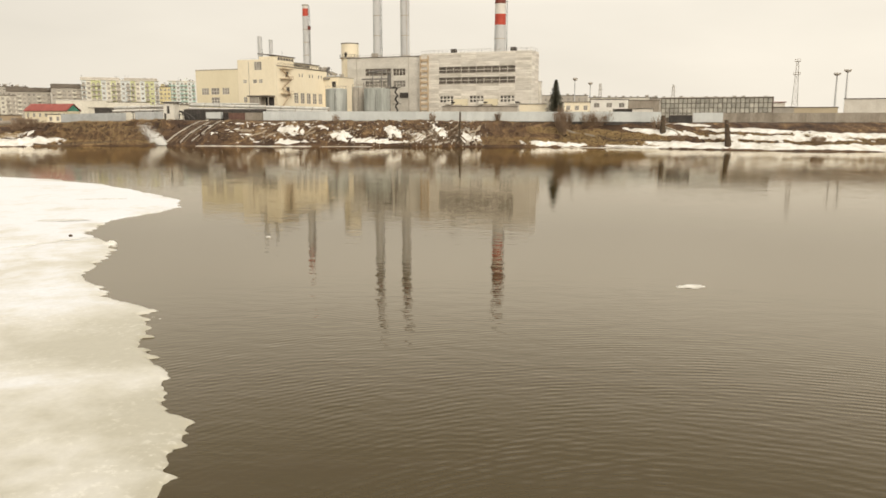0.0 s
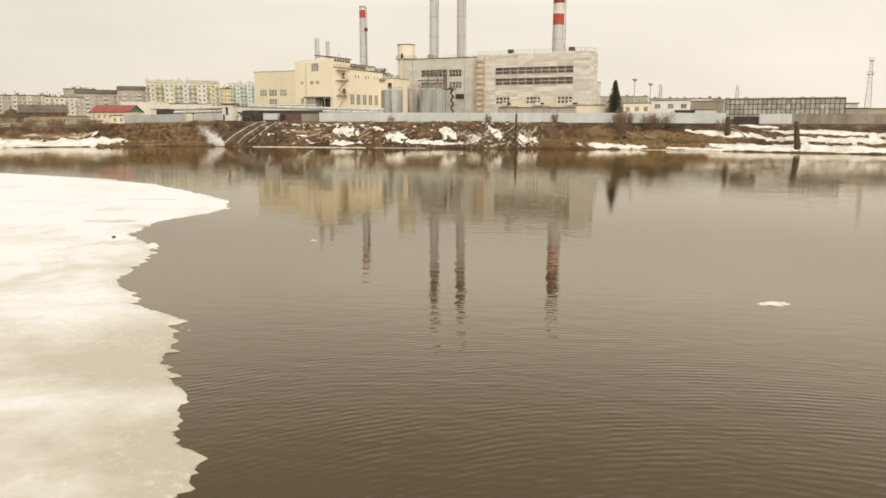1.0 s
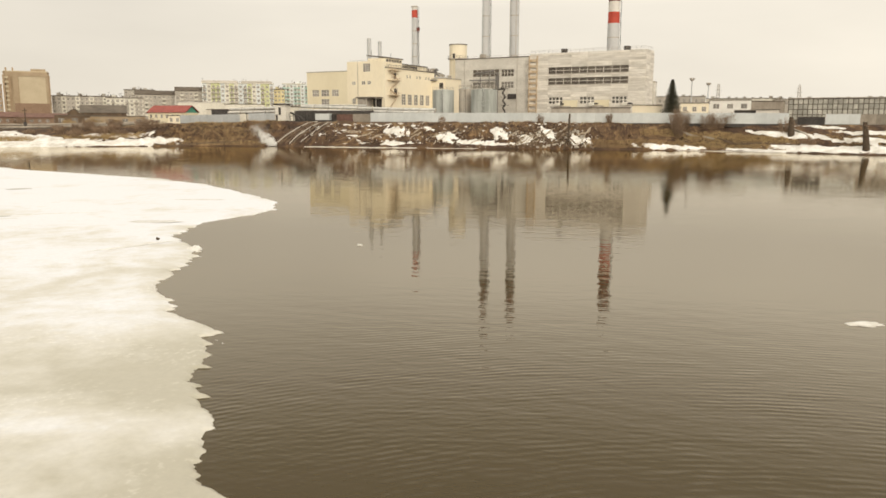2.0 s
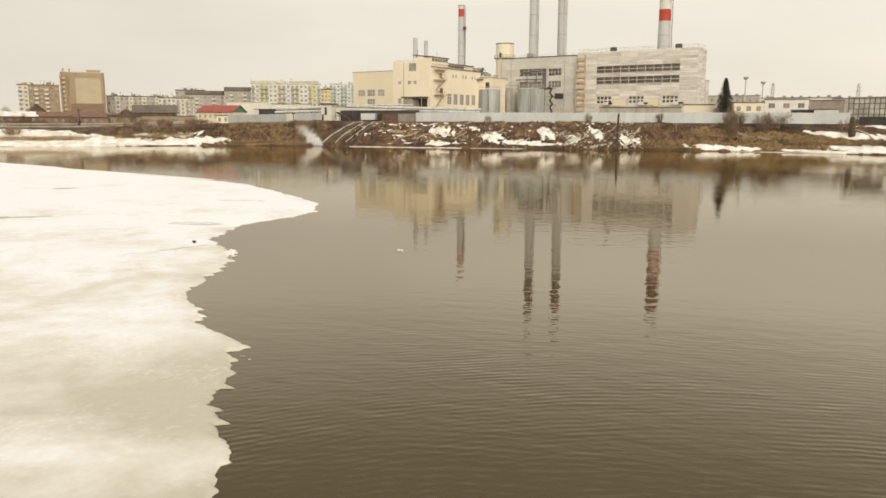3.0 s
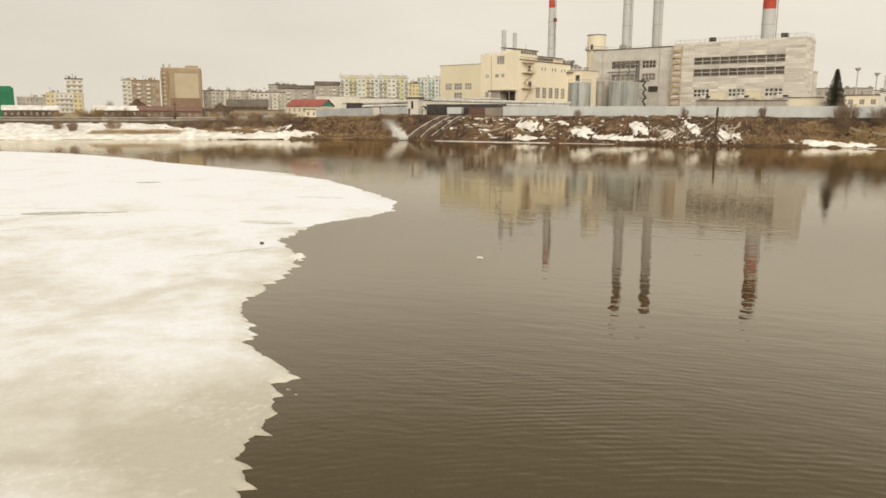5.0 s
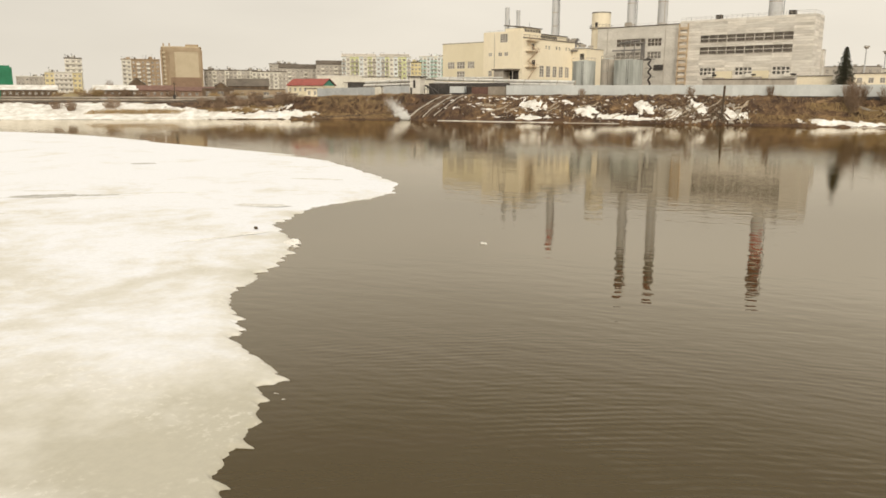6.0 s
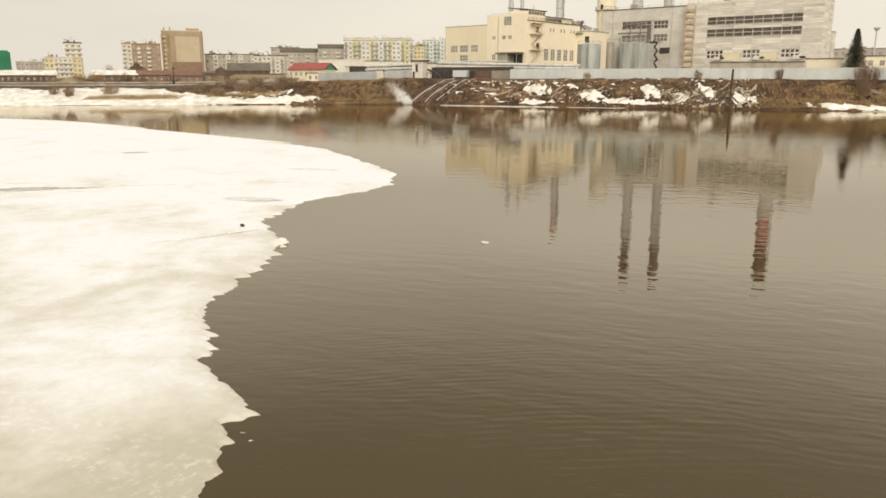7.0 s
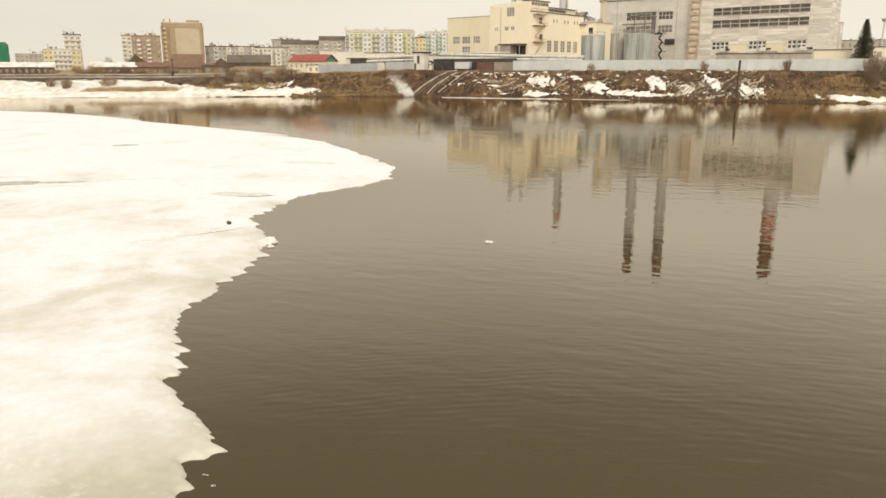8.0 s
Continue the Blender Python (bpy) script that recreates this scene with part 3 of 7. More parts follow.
ICE_W = sorted({*spread([(2.0, 0), (40, 0.7), (80, 2.0)]), -0.9, -0.5, -0.3, -0.16, -0.06, 0.0, 0.06, 0.14, 0.25, 0.4, 0.6, 0.85, 1.15, 1.5, 2.0, 2.6, 3.3, 4.1, 5, 6, 7.2, 8.6, 10.2, 12, 14, 16.5, 19.5, 23, 27, 32, 38, 46, 56, 70, 90, 120, 170, 260, 420})
verts, faces, wet = [], [], []
rows = ice_rows()
for x, y in rows:
    jag = 0.42 * noise.noise((x * 0.55, y * 0.55, 2.0)) + 0.34 * noise.noise((x * 1.5, y * 1.5, 5.0)) + 0.22 * abs(noise.noise((x * 3.4, y * 3.4, 8.0)))
    tooth = 0.42 * max(0.0, noise.noise((y * 1.1, x * 0.3, 31.0)) - 0.05) + 0.40 * max(0.0, 1 - 3.2 * abs(noise.noise((y * 0.95, x * 0.2, 37.0)))) ** 1.6 + 0.22 * abs(noise.noise((y * 6.5, x, 39.0)))
    size = float(np.interp(y, [10, 40, 80, 140], [1.0, 1.1, 1.6, 2.0]))
    if y > 84:
        size = 1.4
        k = 0.05 * x
        jag += (4.5 * noise.noise((0.035 * x, 1.7, 3.3)) + 3.5 * (k % 1.0 - 0.5) * max(0.0, noise.noise((0.06 * x, 8.8, 1.2)) + 0.3)) * min(1.0, (y - 84) / 25)
    tooth *= float(np.interp(y, [36, 52], [1.0, 0.5]))
    for w in ICE_W:
        fade = math.exp(-max(0.0, w) / 2.5)
        px = x + (jag + tooth - float(np.interp(y, [36, 52], [0.52, 0.36]))) * size * fade - w * (1.0 if y < 75 else float(np.interp(y, [75, 100, 139, 141], [1.0, 1.4, 3.0, 6.0])))
        lift = 0.10 * (1 - math.exp(-max(0.0, w) / 0.10)) + 0.10 * (1 - math.exp(-max(0.0, w) / 6))
        relief = 0.6 * (0.10 * noise.noise((px * 0.11, y * 0.2, 12.0)) + 0.035 * noise.noise((px * 0.5, y * 0.8, 15.0)) + 0.012 * noise.noise((px * 2.1, y * 2.1, 18.0))) * min(1.0, max(0.0, w) / 2.5)
        verts.append((px, y, lift + relief if w > 0 else (0.012 if w == 0 else -0.02 + 0.18 * w)))
        near = max(0.0, 1 - max(0.0, w) / (1.6 * size)) * 0.14
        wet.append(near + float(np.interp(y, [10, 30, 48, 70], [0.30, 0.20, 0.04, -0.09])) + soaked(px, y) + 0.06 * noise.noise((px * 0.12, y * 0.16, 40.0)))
nj = len(ICE_W)
for i in range(len(rows) - 1):
    for j in range(nj - 1):
        faces.append((i * nj + j, (i + 1) * nj + j, (i + 1) * nj + j + 1, i * nj + j + 1))
me = bpy.data.meshes.new("ice_sheet")
me.from_pydata(verts, [], faces)
me.materials.append(M_ICE)
me.polygons.foreach_set("use_smooth", [True] * len(faces))
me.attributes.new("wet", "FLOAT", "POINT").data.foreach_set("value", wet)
ice = new("ice_sheet", me)
tagged(ice, "melting white river ice with yellowish wet rim", "ice", kind="structure")


# ---- the power plant ----
GRID = -20.0


def window_mesh(name, w, h, nx, ny, bar=0.09, depth=0.16, material=None, glass=None):
    """A frame with bars in the plane y = 0, looking to -y; its pane follows it as a part."""
    bm = bmesh.new()
    fields = [(w * i / nx + bar / 2, w * (i + 1) / nx - bar / 2, h * j / ny + bar / 2, h * (j + 1) / ny - bar / 2) for i in range(nx) for j in range(ny)]
    wall_with_holes(bm, 0, w, 0, h, fields, -0.04, depth, False)
    me = mesh_from(name, bm, material or M_FRAME)
    bm = bmesh.new()
    bx(bm, 0.02, w - 0.02, 0.06, 0.09, 0.02, h - 0.02)
    PANES[me.name] = mesh_from("pane", bm, glass or M_GLASS)
    return me


def wall_with_holes(bm, x0, x1, z0, z1, holes, y0=0.0, y1=0.4, joined=True):
    """A wall slab along x, cut by rectangular openings (x0, x1, z0, z1)."""
    xs = sorted({x0, x1, *[h[0] for h in holes], *[h[1] for h in holes]})
    zs = sorted({z0, z1, *[h[2] for h in holes], *[h[3] for h in holes]})
    for a, b in zip(xs, xs[1:]):
        run = None
        for c, d in zip(zs, zs[1:]):
            mx, mz = (a + b) / 2, (c + d) / 2
            if any(h[0] < mx < h[1] and h[2] < mz < h[3] for h in holes):
                if run:
                    bx(bm, a, b, y0, y1, *run)
                run = None
            else:
                if run and not joined:
                    bx(bm, a, b, y0, y1, *run)
                    run = None
                run = (run[0], d) if run else (c, d)
        if run:
            bx(bm, a, b, y0, y1, *run)


def place(x, y, z=0.0, turn=0.0):
    return pose(x, y, z, 0, 0, turn)


def board(bm, w, h):
    """A lapped wall board: its foot stands proud of the one below."""
    v = bx(bm, 0.005, w - 0.005, -0.10, 0.05, 0.03, h - 0.02)
    for q in v:
        if q.co.y < 0:
            q.co.y = -0.15 if q.co.z < h / 2 else -0.08
    return v


def big_hall():
    """The tall pale boiler hall with its two window bands."""
    z0, zt = 8.0, 37.2
    t = thing("boiler_hall", place(27.5, 325.0, 0, GRID), "tall pale panel-clad boiler hall with window bands", "building")
    holes = [(-41.8, -7.0, 28.5, 31.3), (-41.8, -7.0, 24.0, 26.8), (-41.3, -34.9, 15.9, 18.9), (-27.4, -21.0, 15.9, 18.9), (-13.6, -7.2, 15.9, 18.9)]
    bm = bmesh.new()
    wall_with_holes(bm, -50.3, 0.0, z0, zt, holes, 0.0, 0.5)
    bx(bm, -0.5, 0.0, 0.5, 11, z0, zt)
    bx(bm, -50.3, -49.8, 0.5, 11, z0, zt)
    bx(bm, -50.3, 0, 11, 11.5, z0, zt)
    part("wall", bm, M_JOINT, t)
    box_part("roof", (-49.8, -0.5, 0.5, 11, zt - 0.9, zt - 0.6), M_ROOF, t)
    bm = bmesh.new()
    bx(bm, -49.5, -0.8, 3.5, 3.9, z0, zt - 1)
    part("inner_wall", bm, M_DARK, t)
    # cladding panels of the front and the near end
    rows = spread([(8.0, 0), (15.9, 1.0), (18.9, 1.0), (24.0, 1.02), (26.8, 0.94), (28.5, 0.85), (31.3, 0.94), (37.2, 0.98)])
    cols = [-50.3, -41.8, -31.4, -24.4, -14.0, -7.0, 0.0]
    shared = {}
    rng = random.Random(4)
    for a, b in zip(cols, cols[1:]):
        for c, d in zip(rows, rows[1:]):
            segs = [(a, b)]
            for h in holes:
                if h[2] < d - 0.02 and h[3] > c + 0.02:
                    cut = []
                    for s in segs:
                        if h[1] <= s[0] or h[0] >= s[1]:
                            cut.append(s)
                        else:
                            if h[0] - s[0] > 0.3:
                                cut.append((s[0], h[0]))
                            if s[1] - h[1] > 0.3:
                                cut.append((h[1], s[1]))
                    segs = cut
            for s in segs:
                key = (round(s[1] - s[0], 2), round(d - c, 2))
                if key not in shared:
                    bm = bmesh.new()
                    board(bm, key[0], key[1])
                    shared[key] = mesh_from("panel", bm, M_PANEL_LIGHT)
                again("panel", shared[key], t, pose(s[0], rng.uniform(-0.03, 0.03), c))
    for i in range(2):
        for c, d in zip(rows, rows[1:]):
            key = (5.7, round(d - c, 2))
            if key not in shared:
                bm = bmesh.new()
                board(bm, *key)
                shared[key] = mesh_from("panel", bm, M_PANEL_LIGHT)
            again("panel", shared[key], t, pose(0.0, 5.7 * i, c, 0, 0, 90))
    for zb in (28.5, 24.0):
        me = bpy.data.meshes.get("window_band") or window_mesh("window_band", 3.48, 2.8, 1, 2, 0.2, material=M_FRAME, glass=M_DIRTY)
        for i in range(10):
            again("window", me, t, pose(-41.8 + i * 3.48, 0.12, zb))
        box_part("sill", (-42.1, -6.7, -0.32, -0.21, zb - 0.22, zb), M_CONC, t)
    me = window_mesh("low_window", 3.1, 3.0, 2, 2, 0.42, material=M_WHITE)
    for xa in (-41.3, -27.4, -13.6):
        for k in range(2):
            again("window", me, t, pose(xa + k * 3.3, 0.1, 15.9))
    box_part("end_block", (-2.0, 0.8, 11.7, 15.0, z0, 24.8), M_PANEL_LIGHT, t)
    box_part("end_block_roof", (-2.0, 0.9, 11.6, 15.1, 24.8, 25.1), M_CONC, t)
    # roof rail and vents
    bm = bmesh.new()
    for i in range(26):
        x = -50 + 49.6 * i / 25
        bx(bm, x - 0.04, x + 0.04, 0.3, 0.38, zt - 0.6, zt + 1.3)
    for z in (zt + 0.7, zt + 1.25):
        bx(bm, -50, -0.4, 0.3, 0.36, z, z + 0.07)
    for i in range(4):
        bx(bm, -0.45, -0.37, 0.4 + i * 3.5, 0.48 + i * 3.5, zt - 0.6, zt + 1.3)
    bx(bm, -0.45, -0.39, 0.3, 11, zt + 1.22, zt + 1.3)
    part("roof_rail", bm, M_CONC, t)
    for xa in (-35.5, -8.5):
        box_part("roof_vent", (xa - 1.1, xa + 1.1, 1.0, 3.0, zt - 0.7, zt + 1.7), M_DARK, t)
    # ochre stair strip and low canopy walls
    bm = bmesh.new()
    for i in range(12):
        za = z0 + i * 2.35
        bx(bm, -50.6, -46.6, -0.75, -0.15, za, za + 1.0)
        bx(bm, -50.6, -50.2, -0.7, -0.15, za + 1.0, za + 2.35)
        bx(bm, -47.0, -46.6, -0.7, -0.15, za + 1.0, za + 2.35)
    part("stair_strip", bm, M_BROWNPANEL, t, "ochre stair strip")
    for xa, xb, ztop in ((-35.0, -30.5, 15.0), (-20.7, -16.5, 15.2)):
        box_part("annex", (xa, xb, -3.0, -0.2, z0, ztop), M_CONC, t)
    for xa, xb in ((-34.3, -28.2), (-20.4, -14.6)):
        box_part("annex", (xa, xb, -1.5, -0.21, 14.6, 17.4), M_YELLOW_DULL, t, "dull yellow annex")
    for xa in (-37.6, -22.6, -8.6):
        box_part("air_unit", (xa, xa + 2.2, -2.4, -0.9, 15.1, 16.5), M_WHITE, t, "white air unit", 0.08)
        bm = bmesh.new()
        rod(bm, (xa + 2.2, -1.6, 15.9), (xa + 3.6, -1.6, 15.9), 0.35, n=10)
        rod(bm, (xa + 3.5, -1.6, 15.9), (xa + 3.5, -0.2, 15.9), 0.35, n=10)
        part("air_duct", bm, M_DARK, t, "dark air duct")
    return t


def grey_hall():
    """The lower grey hall beside it, with broken window rows."""
    z0, zt = 8.0, 36.3
    t = thing("turbine_hall", place(27.5, 325.0, 0, GRID), "grey panel-clad turbine hall with broken window rows", "building")
    holes = [(-79.1, -66.0, 28.3, 31.5), (-64.9, -58.8, 28.2, 31.3), (-79.1, -66.0, 23.2, 26.0), (-64.9, -58.8, 23.2, 26.0)]
    bm = bmesh.new()
    wall_with_holes(bm, -88.2, -50.7, z0, zt, holes, 2.0, 2.5)
    bx(bm, -88.2, -87.7, 2.5, 36, z0, zt)
    bx(bm, -88.2, -50.7, 36, 36.5, z0, zt)
    bx(bm, -51.1, -50.7, 2.5, 36, z0, zt)
    part("wall", bm, M_PANEL, t)
    box_part("roof", (-87.7, -51.1, 2.5, 36, zt - 0.6, zt - 0.3), M_ROOF, t)
    box_part("parapet", (-88.4, -50.7, 1.8, 2.7, zt, zt + 0.35), M_ROOF, t)
    box_part("inner_wall", (-87.4, -51.4, 5.5, 5.8, z0, zt - 1), M_DARK, t)
    for (xa, xb, za, zb), n in zip(holes, (3, 2, 3, 2)):
        me = window_mesh("hall_window", (xb - xa) / n, zb - za, 2, 2, 0.17, material=M_FRAME, glass=M_DIRTY if za > 27 else M_PALEGLASS)
        for i in range(n):
            again("window", me, t, pose(xa + i * (xb - xa) / n, 2.15, za))
    for i in range(17):
        z = z0 + 1.2 + i * 1.6
        segs = [(-88.2, -79.2), (-65.9, -65.0), (-58.7, -50.7)] if 23 < z < 31.6 and not 26.1 < z < 28.1 else [(-88.2, -50.7)]
        for a, b in segs:
            box_part("joint_cover", (a, b, 1.955, 1.998, z, z + 0.09), M_PANEL, t)
    for xa in (-83.4, -57.2):
        bm = bmesh.new()
        rod(bm, (xa, 1.9, z0), (xa, 1.9, zt), 0.09, n=6)
        part("downpipe", bm, M_CONC, t)
    box_part("hatch", (-61.5, -57.5, 1.6, 2.0, 18.4, 20.6), M_DARK, t, "dark open hatch")
    for xa in (-75.5,):
        box_part("roof_vent", (xa - 1.2, xa + 1.2, 4, 6, zt - 0.3, zt + 2.2), M_CONC, t)
    bm = bmesh.new()
    for i in range(14):
        x = -87.6 + i * 2.8
        rod(bm, (x, 2.9, zt), (x, 2.9, zt + 1.2), 0.05, n=4)
    rod(bm, (-87.6, 2.9, zt + 1.2), (-51.2, 2.9, zt + 1.2), 0.05, n=4)
    part("roof_rail", bm, M_CONC, t)
    return t


big_hall()
grey_hall()


def stair_tower():
    t = thing("stair_tower", place(27.5, 325.0, 0, GRID), "rounded cream yellow tower with a service platform", "tower")
    bm = bmesh.new()
    rod(bm, (-90.1, 8.2, 8), (-90.1, 8.2, 43.4), 4.05, 4.05, 40)
    part("wall", bm, M_YELLOW, t)
    bm = bmesh.new()
    rod(bm, (-90.1, 8.2, 43.4), (-90.1, 8.2, 43.75), 4.2, 4.2, 40)
    part("cap", bm, M_ROOF, t)
    bm = bmesh.new()
    rod(bm, (-90.1, 8.2, 37.0), (-90.1, 8.2, 37.3), 4.9, 4.9, 40)
    part("gallery", bm, M_CONC, t, "grey service gallery")
    bm = bmesh.new()
    for i in range(20):
        a, b = 2 * math.pi * i / 20, 2 * math.pi * (i + 1) / 20
        p, q = ((-90.1 + 4.8 * math.cos(c), 8.2 + 4.8 * math.sin(c)) for c in (a, b))
        rod(bm, (*p, 37.3), (*p, 38.4), 0.05, n=4)
        rod(bm, (*p, 38.4), (*q, 38.4), 0.05, n=4)
    part("rail", bm, M_DARK, t)
    box_part("door", (-90.7, -89.6, 4.02, 4.4, 37.3, 39.4), M_DARK, t)


stair_tower()


def pipe_gantry():
    """Steel frame with ducts in front of the turbine hall."""
    t = thing("pipe_gantry", place(27.5, 325.0, 0, GRID), "grey steel pipe gantry with a dark crooked duct", "pipe gantry")
    for u in (-77.5, -73.0, -68.5, -64.5):
        bm = bmesh.new()
        rod(bm, (u, -2.5, 8.0), (u, -2.5, 29.5 if u > -76 else 25.0), 0.22, n=6)
        part("column", bm, M_SOOT, t)
    for z, a, b in ((29.3, -75.0, -63.5), (26.6, -78.5, -64.0), (22.4, -78.5, -62.0)):
        bm = bmesh.new()
        rod(bm, (a, -2.5, z), (b, -2.5, z), 0.26, n=8)
        part("beam", bm, M_SOOT, t)
    bm = bmesh.new()
    rod(bm, (-75.5, -2.7, 29.6), (-66.0, -2.7, 30.4), 0.4, n=10)
    part("duct", bm, M_SOOT, t)
    box_part("hopper", (-65.2, -64.1, -3.4, -1.8, 22.8, 28.4), M_SOOT, t, "sooty narrow hopper")
    pts = [(-62.6, 23.0), (-60.6, 22.4), (-61.8, 20.8), (-60.4, 19.2), (-61.7, 17.6), (-60.3, 16.0), (-61.6, 14.4), (-60.4, 12.8), (-61.5, 11.2), (-60.6, 9.6), (-61.0, 8.0)]
    for i, (a, b) in enumerate(zip(pts, pts[1:])):
        bm = bmesh.new()
        rod(bm, (a[0], -3.0, a[1]), (b[0], -3.0, b[1]), 0.36, n=10)
        part("duct_length", bm, M_DARK, t, "dark crooked duct")
    box_part("platform", (-66.5, -59.5, -3.6, -1.8, 22.6, 22.8), M_DARK, t)
    for za in (12.0, 15.5, 19.0):
        box_part("landing", (-62.6, -58.8, -3.9, -2.2, za, za + 0.15), M_DARK, t)
    bm = bmesh.new()
    rod(bm, (-78.5, -2.5, 22.4), (-73.0, -2.5, 26.6), 0.12, n=5)
    rod(bm, (-73.0, -2.5, 22.4), (-68.5, -2.5, 26.6), 0.12, n=5)
    part("brace", bm, M_SOOT, t)


pipe_gantry()


def chimney(name_label, x, y, r, top, bands, ladder=True, lattice=False, soot=200.0):
    """A round stack: shaft sections in grey, painted bands, rings and a ladder."""
    t = thing("chimney", place(x, y, 0, GRID), name_label, "chimney", "power plant chimneys")
    z, segs = 8.0, []
    for lo, hi, m in sorted(bands, key=lambda b: b[0]):
        if lo > z:
            for a, b in ((z, min(lo, soot)), (max(z, soot), lo)):
                if b - a > 0.1:
                    segs.append((a, b, M_CHIMNEY if b <= soot else M_SOOT, "shaft"))
        segs.append((lo, hi, m, "band"))
        z = hi
    if z < top:
        segs.append((z, top, M_CHIMNEY, "shaft"))
    for lo, hi, m, nm in segs:
        bm = bmesh.new()
        ra, rb = (r * (1.16 - 0.2 * (q - 8) / (top - 8)) for q in (lo, hi))
        rod(bm, (0, 0, lo), (0, 0, hi), ra, rb, 24)
        part(nm, bm, m, t, "red painted band" if m is M_RED else "")
    bm = bmesh.new()
    rod(bm, (0, 0, top), (0, 0, top + 0.5), r * 1.1, r * 1.1, 24)
    part("crown", bm, M_CONC, t)
    for k in range(7):
        z = 20 + k * (top - 22) / 6.5
        if any(lo - 0.5 < z < hi for lo, hi, _ in bands):
            continue
        q = r * (1.18 - 0.2 * (z - 8) / (top - 8))
        bm = bmesh.new()
        rod(bm, (0, 0, z), (0, 0, z + 0.35), q, q, 24)
        part("ring", bm, M_CONC, t)
    if ladder:
        bm = bmesh.new()
        for s in (-0.4, 0.4):
            rod(bm, (r * 1.1 + 0.7, s, 9), (r * 1.0 + 0.6, s, top), 0.07, n=4)
        for k in range(int((top - 10) / 1.6)):
            z = 10 + k * 1.6
            rod(bm, (r * 1.05 + 0.66, -0.4, z), (r * 1.05 + 0.66, 0.4, z), 0.06, n=4)
            if k % 4 == 0:
                rod(bm, (r * 0.8, 0, z), (r * 1.1 + 0.7, 0, z), 0.06, n=4)
        part("ladder", bm, M_DARK, t)
    if lattice:
        bm = bmesh.new()
        for sx, sy in ((-1, -1), (1, -1), (1, 1), (-1, 1)):
            rod(bm, (sx * r * 0.80, sy * r * 0.80, 8), (sx * r * 0.80, sy * r * 0.80, top), 0.11, n=5)
        for k in range(int((top - 12) / 5.5)):
            z = 12 + k * 5.5
            for (a, b), (c, d) in (((-1, -1), (1, -1)), ((1, -1), (1, 1)), ((1, 1), (-1, 1)), ((-1, 1), (-1, -1))):
                rod(bm, (a * r * 0.80, b * r * 0.80, z), (c * r * 0.80, d * r * 0.80, z), 0.08, n=4)
        part("lattice_frame", bm, M_CONC, t, "square steel lattice frame")
    return t


def in_plant(u, v, ox=27.5, oy=325.0):
    a = radians(-GRID)
    return ox + u * math.cos(a) + v * math.sin(a), oy - u * math.sin(a) + v * math.cos(a)


chimney("grey chimney with red and white bands", *in_plant(-21.8, 25), 2.45, 75.5, [(50.9, 55.7, M_RED), (55.7, 60.2, M_WHITEBAND), (60.2, 65.0, M_OLDRED), (65.0, 69.5, M_SOOT), (69.5, 73.5, M_OLDRED)])
chimney("plain grey steel chimney with a ladder", *in_plant(-79.2, 15), 1.75, 81.0, [(75.0, 80.0, M_OLDRED)], soot=64.0)
chimney("grey chimney inside a steel lattice frame", *in_plant(-64.8, 15), 1.85, 80.0, [(74.5, 79.0, M_OLDRED)], False, True, soot=64.0)
slim = chimney("slim grey chimney with one red band", *in_plant(-10.9, 40, -73.8, 300.0), 1.3, 57.6, [(53.2, 56.4, M_RED), (56.4, 57.6, M_WHITEBAND)])


bm = bmesh.new()
rod(bm, (1.62, 0, 28.0), (1.62, 0, 47.5), 0.36, n=10)
part("side_pipe", bm, M_CHIMNEY, slim)
box_part("signal_box", (1.3, 2.3, -0.5, 0.5, 47.5, 49.0), M_OLDRED, slim, "faded red signal box")


